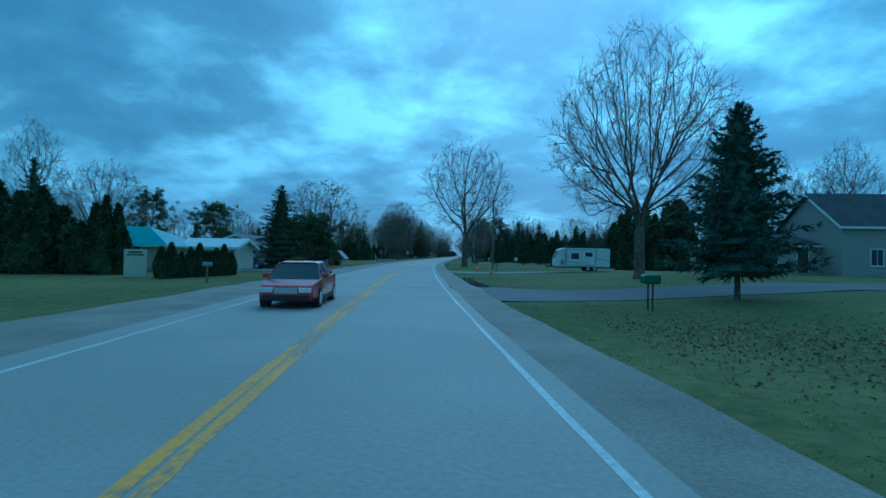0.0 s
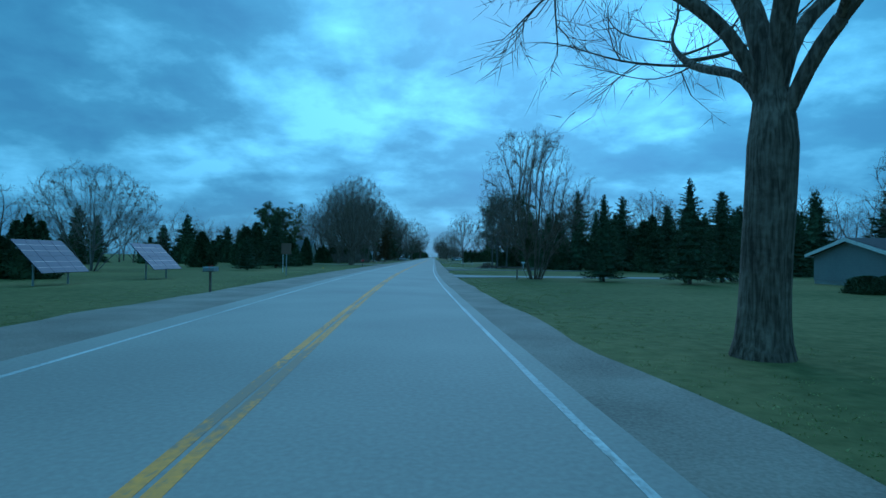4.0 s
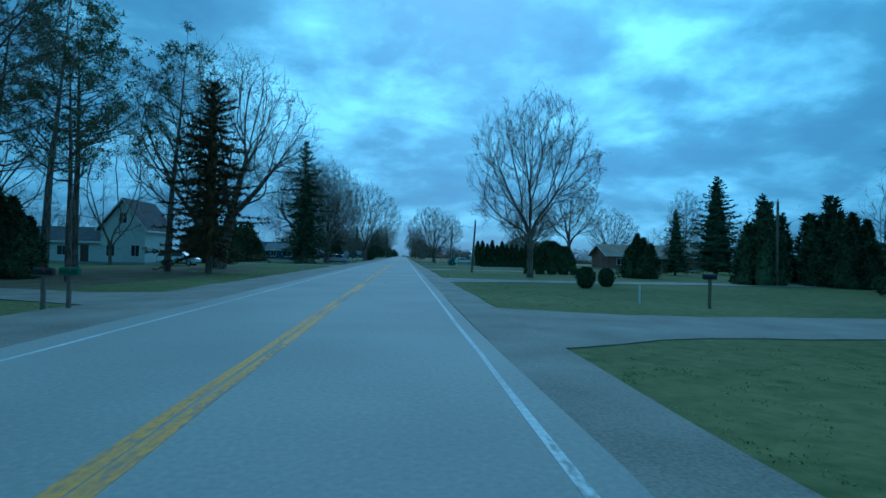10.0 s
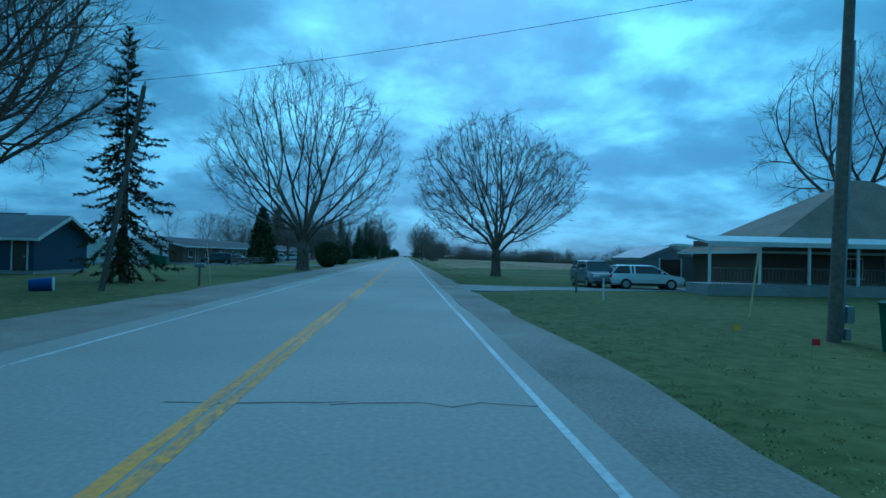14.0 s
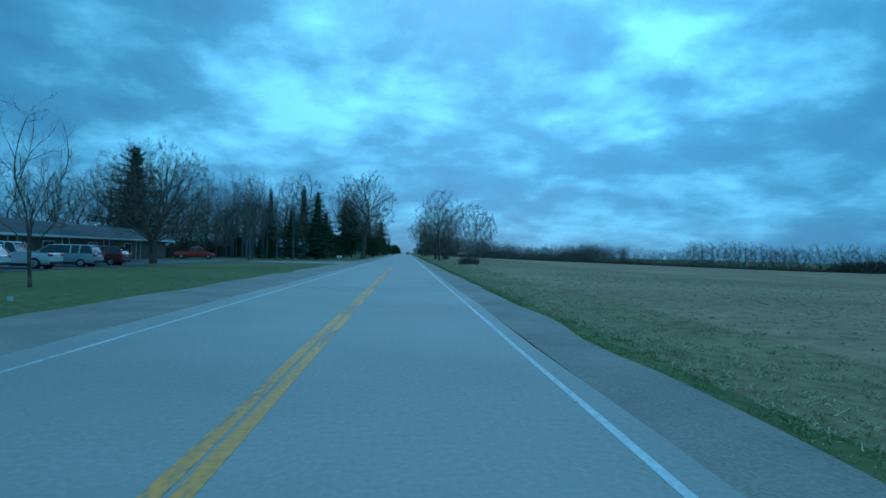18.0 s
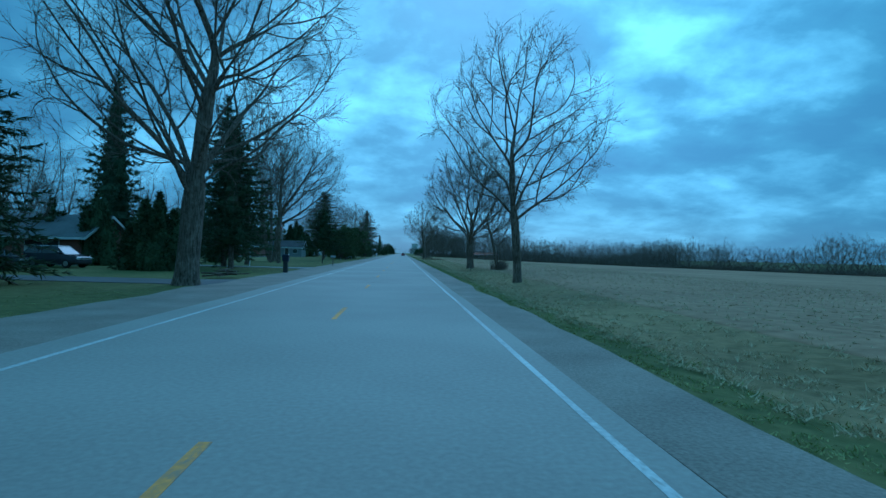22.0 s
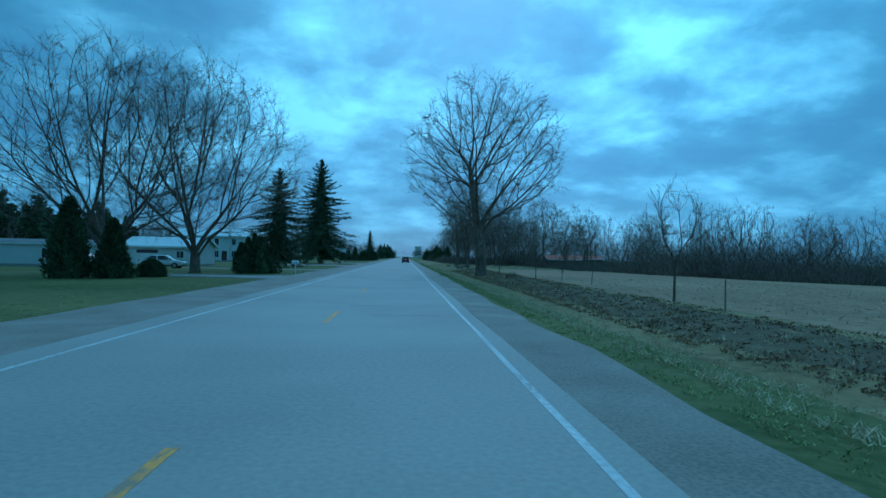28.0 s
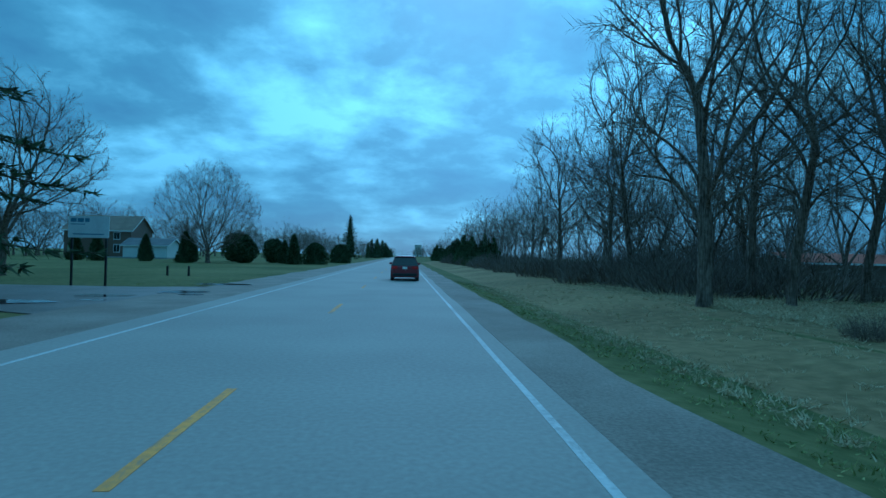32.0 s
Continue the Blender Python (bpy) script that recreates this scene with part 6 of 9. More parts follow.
for side, s, w, ln, mt, lb, lean in (
        (1, 27.0, 6.5, 34, M_DARKTAR, "grey asphalt driveway across a lawn", 6.0),
        (1, 60.5, 3.4, 26, M_PALE, "pale gravel driveway under a trailer", 0.5),
        (1, 135.0, 4.2, 30, M_PALE, "pale gravel driveway across a lawn", -1.0),
        (1, 161.5, 3.6, 22, M_DARKTAR, "grey driveway beside the evergreens", 1.0),
        (1, 174.5, 3.0, 10, M_PALE, "pale gravel driveway beside a mulch bed", 2.0),
        (1, 246.0, 5.0, 30, M_GRAVEL, "brown gravel driveway across a lawn", 0.5),
        (1, 274.0, 4.2, 32, M_GRAVEL, "brown gravel driveway before a maple", 1.0),
        (1, 306.0, 3.8, 24, M_GRAVEL, "grey gravel driveway before clipped mounds", -0.5),
        (1, 330.0, 6.2, 30, M_DARKTAR, "dark asphalt driveway before the hedge", 2.0),
        (1, 367.5, 3.4, 16, M_PALE, "pale concrete driveway with parked cars", 2.0),
        (-1, 58.5, 4.2, 16, M_PALE, "pale concrete driveway before a garage", 2.0),
        (-1, 76.0, 2.6, 14, M_PALE, "pale gravel driveway behind a ditch", 1.0),
        (-1, 204.0, 4.5, 20, M_GRAVEL, "brown gravel driveway beside a maple", 3.0),
        (-1, 213.0, 4.5, 10, M_GRAVEL, "brown gravel turnout beside the road", 0.0),
        (-1, 252.5, 4.5, 14, M_GRAVEL, "brown gravel driveway beside mailboxes", 3.0),
        (-1, 320.0, 4.0, 24, M_PALE, "pale concrete driveway beside a hedge", 2.0),
        (-1, 345.0, 6.0, 14, M_GRAVEL, "brown gravel driveway under a parked van", 1.0),
        (-1, 423.0, 9.0, 14, M_DARKTAR, "dark asphalt entrance of a parking lot", 0.0),
        (-1, 522.0, 12.0, 16, M_GRAVEL, "wide brown gravel entrance", 2.0),
        (-1, 534.0, 8.0, 14, M_GRAVEL, "wide brown gravel entrance", 2.0),
        (-1, 575.0, 4.0, 20, M_DARKTAR, "dark asphalt driveway before a ranch house", 2.0),
        (-1, 603.0, 3.0, 20, M_PALE, "pale concrete driveway beside a lamp", 3.0),
        (-1, 748.0, 4.5, 20, M_PALE, "pale gravel driveway beside a bush", 2.0),
        (-1, 772.0, 3.6, 20, M_GRAVEL, "brown gravel driveway across a lawn", 1.0),
        (-1, 803.0, 9.0, 18, M_WETGRAVEL, "wide wet gravel driveway", 3.0),
        (-1, 833.0, 11.0, 12, M_WETGRAVEL, "wide wet gravel driveway with puddles", 0.0)):
    drive(side, s, w, ln, mt, lb, lean)
patch("parking_lot", [(-24.5, 412), (-30.5, 412), (-30.5, 536), (-24.5, 536)], 0.035, M_DARKTAR, "dark asphalt parking lot before a low building", "parking lot")
verge_out = knots((416, 6.5), (424, 9.0), (560, 9.6), (640, 11.3), (705, 12.6), (760, 12.6), (790, 16.0), (806, 30.0), (826, 30.0), (846, 15.0), (1000, 12.0))
tagged(put("rough_verge", sheet("rough_verge", knots((416, 4.5), (540, 5.0), (610, 6.2), (700, 6.6), (800, 6.4)), verge_out, 416, 1000, 0.045, M_ROUGH, 14)), "dead straw-coloured rough grass along the field", "verge", kind="structure")
tagged(put("stubble_field", sheet("stubble_field", lambda s: min(verge_out(s) - 0.4, 30), knots((424, 640), (640, 640), (688, 420), (713, 260), (740, 85), (766, 50), (800, 34)), 424, 800, 0.055, M_FIELD, 40, 2.6)), "pale brown corn stubble field", "field", kind="structure")
# mulch beside the drive; the same dark brown carries on under the trees
tagged(put("dark_tree_bed", sheet("dark_tree_bed", knots((176, 9.0), (186, 10.0), (200, 12.0), (214, 17.0)), knots((176, 20.0), (190, 28.0), (214, 30.0)), 176, 214, 0.05, M_SOIL, 14, 1.0, 1.5, 2.0)), "dark mulch bed and dark brown ground under trees", "flower bed", kind="structure")
tagged(put("bank_litter", sheet("bank_litter", knots((704, 8.6), (716, 7.8), (760, 8.0), (792, 8.6), (800, 8.8), (808, 10.0)), knots((704, 9.6), (716, 11.6), (760, 11.6), (792, 11.4), (800, 12.4), (808, 10.6)), 704, 808, 0.06, M_LITTER, 8, 1.0, 0.8, 2.0)), "brown fallen leaves on a ditch bank", "leaf litter", kind="structure")
tagged(put("needle_litter", sheet("needle_litter", knots((256, -15.0), (268, -13.6), (290, -14.2), (302, -17.0)), knots((256, -20.0), (268, -30.0), (290, -30.0), (302, -22.0)), 256, 302, 0.03, M_LITTER, 10, 1.0, 0.8, 2.0)), "brown needle litter on the grass under tall pines", "leaf litter", kind="structure")
M_WATER = glass_dark("standing_water", (0.05, 0.055, 0.06))
for x, s, a, b in ((8.55, 42.2, 0.55, 3.0), (8.85, 38.6, 0.45, 1.9), (9.1, 36.0, 0.5, 1.7), (9.4, 33.6, 0.45, 1.5), (-10.4, 806, 0.7, 1.2), (-12.0, 804.5, 0.9, 0.6), (-10.6, 832.6, 1.7, 0.55), (-8.8, 834.4, 1.0, 0.8), (-8.0, 833.0, 0.5, 0.3), (-9.0, 840.4, 1.5, 0.8), (-12.9, 829.6, 1.7, 0.7), (-14.8, 828.6, 0.7, 0.5), (-10.4, 830.6, 0.5, 0.2)):
    pts = [(x + a * math.cos(k * 0.3142) * (1 + 0.25 * noise.noise((k * 0.9, s, 0))), s + b * math.sin(k * 0.3142) * (1 + 0.25 * noise.noise((k * 0.9, s, 3)))) for k in range(20)]
    bm = bmesh.new()
    zz = 0.0 if -9.3 < x - road_x(s) < 3.75 else ground_z(x, s) + (0.064 if x < 0 else 0.02)
    bm.faces.new([bm.verts.new((p, q, zz)) for p, q in pts])
    tagged(part("puddle", bm, M_WATER), "shallow rain puddle on wet gravel", "puddle", kind="structure")
# tar-sealed cracks across the lanes
rc = random.Random(3)
for k in range(26):
    s, u = rc.uniform(8, 800), rc.uniform(-5.5, 0.5)
    n = rc.randint(5, 9)
    vs, q = [], []
    across = rc.random() < 0.7
    for i in range(n):
        a = u + i * 0.35 * (1 if across else 0.12)
        b = s + (rc.uniform(-0.12, 0.12) if across else i * 0.6)
        w = rc.uniform(0.012, 0.03)
        if a > 2.2:
            break
        x = road_x(b)
        vs += [(x + a, b - w, 0.003), (x + a + (0 if across else 2 * w), b + w, 0.003)]
    q = [(2 * i, 2 * i + 2, 2 * i + 3, 2 * i + 1) for i in range(len(vs) // 2 - 1)]
    if q:
        put("sealed_crack", mesh_of("sealed_crack", vs, [q], M_CRACK), road)


for u0, u1, s0, s1 in ((-3.2, -2.5, 500, 531),):
    vs = []
    for i in range(25):
        s = s0 + (s1 - s0) * i / 24
        a = u0 + (u1 - u0) * i / 24 + 0.16 * noise.noise((s * 0.35, u0, 0.0)) + road_x(s)
        w = 0.024 + 0.012 * noise.noise((s * 0.9, u0, 4.0))
        vs += [(a - w, s, 0.003), (a + w, s, 0.003)]
    put("sealed_crack", mesh_of("sealed_crack", vs, [[(2 * i, 2 * i + 1, 2 * i + 3, 2 * i + 2) for i in range(24)]], M_CRACK), road)


# ---- houses ----
def siding(name, colour, step=0.2, rough=0.6):
    """Lapped boards: a stepped relief up the wall over a slightly weathered colour."""
    m = material(name, [c * 0.86 for c in colour], colour, rough, 6.0, 0.5, 0.0)
    t = m.node_tree
    co = t.nodes.new("ShaderNodeTexCoord")
    wave = t.nodes.new("ShaderNodeTexWave")
    wave.bands_direction, wave.wave_profile = "Z", "SAW"
    wave.inputs["Scale"].default_value = 0.314 / step
    t.links.new(co.outputs["Object"], wave.inputs["Vector"])
    bp = t.nodes.new("ShaderNodeBump")
    bp.inputs["Strength"].default_value, bp.inputs["Distance"].default_value = 0.6, 0.03
    t.links.new(wave.outputs["Fac"], bp.inputs["Height"])
    t.links.new(bp.outputs[0], t.nodes["Principled BSDF"].inputs["Normal"])
    return m


S_CREAM, S_TAN = siding("cream_siding", (0.62, 0.60, 0.50)), siding("tan_siding", (0.40, 0.38, 0.34))
S_WHITE, S_NAVY = siding("white_siding", (0.72, 0.73, 0.72)), siding("navy_siding", (0.045, 0.075, 0.13))
S_GREY, S_BROWN = siding("grey_siding", (0.30, 0.31, 0.32)), siding("brown_boards", (0.15, 0.11, 0.08))
M_BRICK = material("brown_brick", (0.16, 0.085, 0.06), (0.28, 0.16, 0.115), 0.9, 9.0, 0.6, 0.4, depth=0.01)
R_DARK = material("dark_shingles", (0.035, 0.036, 0.04), (0.085, 0.085, 0.09), 0.9, 9.0, 0.6, 0.6, depth=0.02)
R_GREY = material("grey_shingles", (0.12, 0.12, 0.125), (0.21, 0.21, 0.215), 0.9, 9.0, 0.6, 0.6, depth=0.02)
R_TAN = material("tan_shingles", (0.19, 0.15, 0.11), (0.31, 0.25, 0.19), 0.9, 9.0, 0.6, 0.6, depth=0.02)
R_TEAL = paint("teal_metal_roof", (0.03, 0.27, 0.29), 0.45)
R_RUST = material("rusty_red_roof", (0.20, 0.06, 0.03), (0.36, 0.13, 0.07), 0.8, 6.0, 0.6, 0.3)
R_WHITE = paint("white_metal_roof", (0.66, 0.68, 0.68), 0.45)
P_WHITE = paint("white_trim", (0.74, 0.74, 0.72), 0.5)
P_DARK = paint("dark_brown_paint", (0.06, 0.045, 0.035), 0.5)
P_GREYM, P_STEEL = paint("grey_plastic", (0.22, 0.23, 0.24), 0.5), paint("galvanised_steel", (0.45, 0.46, 0.47), 0.35, 0.8)
P_ORANGE, P_YEL = paint("orange_plastic", (0.75, 0.13, 0.03), 0.45), paint("yellow_plastic", (0.70, 0.50, 0.05), 0.45)
M_CONCRETE = material("concrete", (0.28, 0.28, 0.27), (0.42, 0.41, 0.39), 0.85, 8.0, 0.5, 0.3)
G_WINDOW = glass_dark("window_glass", (0.03, 0.035, 0.04))


def opening(parent, kind, side, at, z0, w, h, hx, hy):
    """A window, door or garage door on a wall of a house that reaches hx, hy from its middle. side: front, back, left, right."""
    def place(a0, a1, d0, d1, z0, z1):
        return {"front": box(a0, a1, -hy - d1, -hy - d0, z0, z1), "back": box(a0, a1, hy + d0, hy + d1, z0, z1),
                "left": box(-hx - d1, -hx - d0, a0, a1, z0, z1), "right": box(hx + d0, hx + d1, a0, a1, z0, z1)}[side]
    a0, a1, z1 = at - w / 2, at + w / 2, z0 + h
    if kind == "window":
        win = part("window", place(a0 - 0.09, a1 + 0.09, 0.0, 0.03, z0 - 0.09, z1 + 0.09), P_WHITE, parent)
        part("pane", place(a0, (a0 + a1) / 2 - 0.025, 0.03, 0.036, z0, z1), G_WINDOW, win)
        part("pane", place((a0 + a1) / 2 + 0.025, a1, 0.03, 0.036, z0, z1), G_WINDOW, win)
        part("sill", place(a0 - 0.12, a1 + 0.12, 0.03, 0.10, z0 - 0.12, z0 - 0.06), P_WHITE, win)
    elif kind == "door":
        d = part("door", place(a0, a1, 0.0, 0.05, z0, z1), P_DARK, parent)
        part("door_frame", place(a0 - 0.1, a0 - 0.004, 0.0, 0.07, z0, z1 + 0.1), P_WHITE, d)
        part("door_frame", place(a1 + 0.004, a1 + 0.1, 0.0, 0.07, z0, z1 + 0.1), P_WHITE, d)
        part("handle", place(a1 - 0.16, a1 - 0.10, 0.05, 0.10, z0 + 0.95, z0 + 1.05), P_STEEL, d)
    else:
        d = part("garage_door", place(a0, a1, 0.0, 0.03, z0, z1), P_WHITE, parent)
        for k in range(4):
            part("panel", place(a0 + 0.05, a1 - 0.05, 0.03, 0.045, z0 + h * k / 4 + 0.02, z0 + h * (k + 1) / 4 - 0.02), P_WHITE if k < 3 else G_WINDOW, d)


def house(name, label, x, s, turn, w, d, eave, rise, wall, roof, openings=(), hip=False, over=0.45, chimney=None, gable=None, z=None, trim=P_WHITE, category="house", porch=None, ridge=None, porch_roof=None, base=0.12):
    """A house: four walls, a gabled or hipped roof with its ridge along w, openings, chimney and porch."""
    ob = thing(name, label, category, (x, s, (ground_z(x, s) if z is None else z) + 0.02), turn)
    hx, hy, t = w / 2, d / 2, 0.15
    part("foundation", box(-hx + 0.03, hx - 0.03, -hy + 0.03, hy - 0.03, -0.3, 0.25), M_CONCRETE, ob)
    part("wall", box(-hx, hx, -hy, -hy + t, 0.25, eave), wall, ob)
    part("wall", box(-hx, hx, hy - t, hy, 0.25, eave), wall, ob)
    for e in (-1, 1):
        pts = [(-hy + t, 0.25), (hy - t, 0.25), (hy - t, eave), (-hy + t, eave)] if hip else [(-hy + t, 0.25), (hy - t, 0.25), (hy - t, eave), (0, eave + rise * (1 - t / hy)), (-hy + t, eave)]
        part("wall", prism(pts, "x", *sorted((e * hx, e * (hx - t)))), gable if gable else wall, ob)
    k = rise / hy
    if hip:
        bm = bmesh.new()
        r = max(0.05, hx - hy) if ridge is None else ridge
        lo = [bm.verts.new(p) for p in ((-hx - over, -hy - over, eave - over * k), (hx + over, -hy - over, eave - over * k), (hx + over, hy + over, eave - over * k), (-hx - over, hy + over, eave - over * k))]
        a, b = bm.verts.new((-r, 0, eave + rise)), bm.verts.new((r, 0, eave + rise))
        for f in ((lo[0], lo[1], b, a), (lo[2], lo[3], a, b), (lo[1], lo[2], b), (lo[3], lo[0], a), tuple(lo[::-1])):
            bm.faces.new(f)
        bmesh.ops.recalc_face_normals(bm, faces=bm.faces)
        rf = part("roof", bm, roof, ob)
        bm = bmesh.new()
        z0 = eave - over * k
        for q in ((-hx - over, hx + over, -hy - over - 0.03, -hy - over), (-hx - over, hx + over, hy + over, hy + over + 0.03), (-hx - over - 0.03, -hx - over, -hy - over, hy + over), (hx + over, hx + over + 0.03, -hy - over, hy + over)):
            add_box(bm, *q, z0 - 0.12, z0 + 0.04)
        part("fascia", bm, trim, rf)
    else:
        rf = None
        for e in (-1, 1):
            y1, z1 = e * (hy + over), eave - over * k
            th = 0.14
            pts = [(0, eave + rise + 0.02), (y1, z1 + 0.02), (y1, z1 + th + 0.02), (0, eave + rise + th + 0.02)]
            rf = part("roof", prism(pts, "x", -hx - over, hx + over), roof, ob)
            part("fascia", box(-hx - over, hx + over, *sorted((y1, y1 + e * 0.03)), z1 - 0.08, z1 + 0.13), trim, rf)
            for g in (-1, 1):
                pts = [(e * 0.003, eave + rise - 0.12), (y1, z1 - 0.12), (y1, z1 + th), (e * 0.003, eave + rise + th)]
                part("bargeboard", prism(pts, "x", *sorted((g * (hx + over + 0.003), g * (hx + over + 0.035)))), trim, rf)
    for kind, side, at, z0, ww, hh in openings:
        opening(ob, kind, side, at, z0, ww, hh, hx, hy)
    if chimney:
        c = part("chimney", box(chimney[0] - 0.4, chimney[0] + 0.4, -0.35, 0.35, eave, eave + rise + 0.9), M_BRICK, ob)
        part("chimney_cap", box(chimney[0] - 0.47, chimney[0] + 0.47, -0.42, 0.42, eave + rise + 0.9, eave + rise + 1.0), M_CONCRETE, c)
    if porch:
        px0, px1, dp = porch
        p = part("porch_roof", prism([(-hy, eave - 0.1), (-hy - dp, eave - 0.5), (-hy - dp, eave - 0.38), (-hy, eave + 0.05)], "x", px0, px1), porch_roof or roof, ob)
        part("fascia", box(px0, px1, -hy - dp - 0.03, -hy - dp - 0.001, eave - 0.62, eave - 0.36), trim, p)
        n = max(2, int((px1 - px0) / 2.4))
        for i in range(n):
            a = px0 + 0.15 + (px1 - px0 - 0.3) * i / (n - 1)
            part("post", box(a - 0.06, a + 0.06, -hy - dp + 0.06, -hy - dp + 0.18, base - 0.02, eave - 0.47), trim, p)
        part("porch_floor", box(px0, px1, -hy - dp, -hy - 0.002, -0.25, base), M_CONCRETE, ob)
    return ob


W, D, GD = "window", "door", "garage"
house("outbuilding", "cream outbuilding with a teal metal roof", -23.2, 51.5, 0, 10.5, 7, 2.5, 1.6, S_CREAM, R_TEAL, ((D, "front", 2.5, 0.25, 1.0, 2.0), (W, "front", -1, 1.1, 1.2, 0.9)), hip=True, category="building")
house("shed", "cream shed with a white metal roof", -15.6, 53.5, 0, 5.0, 4.5, 2.3, 0.7, S_CREAM, R_WHITE, ((W, "front", 0, 1.1, 1.0, 0.8),), category="shed")
house("garage", "tan garage with a low gable and white door", -19.5, 72.5, 90, 11, 7.2, 2.6, 1.35, S_TAN, R_GREY, ((GD, "left", -1.0, 0.1, 2.7, 2.1), (W, "left", 2.2, 1.2, 0.9, 0.9)), category="garage")
house("side_wing", "pale wing with a low metal roof", -28.0, 72.0, 0, 8.0, 6, 2.5, 0.8, S_WHITE, R_WHITE, ((D, "front", -1, 0.25, 1.8, 2.0), (W, "front", 2.2, 1.0, 1.2, 1.0)), category="building")
house("tan_house", "tan house wing with two tall windows", 37.5, 58.0, 0, 9, 8, 3.0, 1.9, S_TAN, R_DARK, ((W, "front", -2.4, 1.0, 0.8, 1.3), (W, "front", 0.1, 1.0, 0.8, 1.3), (D, "front", 2.8, 0.25, 1.0, 2.0)), hip=True)
house("tan_house", "large tan house with a steep dark roof", 48.5, 56.0, 0, 13, 10, 4.6, 3.2, S_TAN, R_DARK, ((W, "front", -3.5, 1.0, 1.0, 1.4), (W, "front", 0, 1.0, 1.6, 1.4), (W, "front", 3.6, 1.0, 1.0, 1.4)))
house("ranch_house", "grey ranch house with a dark roof", 38.5, 121.5, 0, 11.5, 8, 2.3, 1.1, S_GREY, R_DARK, ((W, "front", -4, 1.0, 1.4, 1.0), (D, "front", -1.5, 0.25, 1.0, 2.0), (W, "front", 1.2, 1.0, 1.6, 1.0), (GD, "front", 4.1, 0.1, 2.5, 2.0)), porch=(-4.5, 0.2, 1.2))
house("tan_house", "cream house with a steep grey roof", -35.0, 232.5, 0, 8.2, 8, 2.9, 2.9, S_CREAM, R_GREY, ((W, "front", -2.6, 1.0, 0.9, 1.2), (D, "front", 0.2, 0.25, 0.95, 2.0), (W, "front", 2.5, 1.0, 0.9, 1.2)))
house("white_house", "white two-storey gabled house", -33.4, 304.5, 90, 8, 5.2, 4.6, 3.3, S_WHITE, R_DARK, ((W, "left", -1.5, 1.0, 0.9, 1.3), (W, "left", 1.4, 1.0, 0.9, 1.3), (W, "left", 0, 5.0, 0.8, 1.2)))
house("white_house_wing", "low white wing with a dark roof", -41.0, 304.5, 0, 10.3, 6.5, 2.8, 1.6, S_WHITE, R_DARK, ((W, "front", -3, 1.0, 1.2, 1.1), (W, "front", 0.2, 1.0, 1.2, 1.1), (D, "front", 2.8, 0.25, 1.0, 2.0)), category="house")
house("blue_house", "navy blue house with white windows", -35.5, 382.5, 0, 9.5, 7.5, 2.6, 1.9, S_NAVY, R_DARK, ((W, "front", -2.8, 0.95, 1.0, 1.2), (W, "front", 0.2, 0.95, 1.0, 1.2), (D, "front", 3.0, 0.25, 1.0, 2.0)))
house("blue_house_wing", "navy blue wing with a wide white window and a grey roof", -30.0, 379.5, 0, 8.5, 6.5, 2.7, 1.5, S_NAVY, R_GREY, ((W, "front", 0.6, 0.9, 2.2, 1.3), (D, "front", 3.3, 0.25, 0.95, 2.0), (W, "front", -2.8, 0.95, 1.2, 1.2)), over=0.6)
house("block_building", "white flat-roofed block building", -37.5, 410.5, 90, 9, 10, 3.0, 0.25, S_WHITE, R_GREY, ((D, "front", 2, 0.25, 1.0, 2.0), (W, "front", -2, 1.0, 1.4, 0.9)), over=0.15, category="building")
rooms = []
for k in range(13):
    rooms += [(W, "front", -45.5 + 7.0 * k, 1.0, 1.5, 1.0), (D, "front", -43.1 + 7.0 * k, 0.25, 0.95, 2.0)]
house("motel", "long low grey motel with a dark roof", -36.5, 466.5, 90, 97, 9.5, 2.7, 1.2, S_BROWN, R_DARK, rooms, over=0.8, category="building")
house("white_house", "small white gabled house behind poplars", -45.0, 569.0, 90, 8, 6.0, 2.7, 2.2, S_WHITE, R_DARK, ((W, "left", -1.2, 1.0, 0.9, 1.2), (W, "left", 1.3, 1.0, 0.9, 1.2)))
house("ranch_house", "brown brick ranch house with a grey roof", -37.5, 601.0, 0, 17, 8.5, 2.7, 1.9, M_BRICK, R_GREY, ((W, "front", -5.5, 1.0, 1.6, 1.1), (W, "front", -1.5, 1.0, 1.2, 1.1), (D, "front", 1.0, 0.25, 1.0, 2.0), (GD, "front", 5.2, 0.1, 3.0, 2.1)), chimney=(-3.0,), over=0.7)
house("garage_wing", "pale garage wing with a green door", -27.0, 572.5, 0, 8, 6, 2.5, 1.3, S_WHITE, R_GREY, ((W, "front", 2.2, 1.0, 1.1, 1.0), (GD, "front", -1.4, 0.1, 2.4, 2.0)), category="garage")
house("ranch_house", "brick ranch house with a grey hipped roof", -43.0, 684.0, 0, 18, 9, 2.6, 1.8, M_BRICK, R_GREY, ((W, "front", -5, 1.0, 1.6, 1.1), (W, "front", 5, 1.0, 1.6, 1.1), (D, "front", 0.4, 0.25, 1.0, 2.0)), hip=True, porch=(-3.4, 6.6, 2.0))
house("cottage", "small grey house with white trim", -32.0, 702.0, 0, 9, 7, 2.6, 1.7, S_GREY, R_DARK, ((W, "front", -2.4, 1.0, 1.2, 1.1), (D, "front", 0.6, 0.25, 1.0, 2.0), (W, "front", 2.8, 1.0, 1.0, 1.1)))
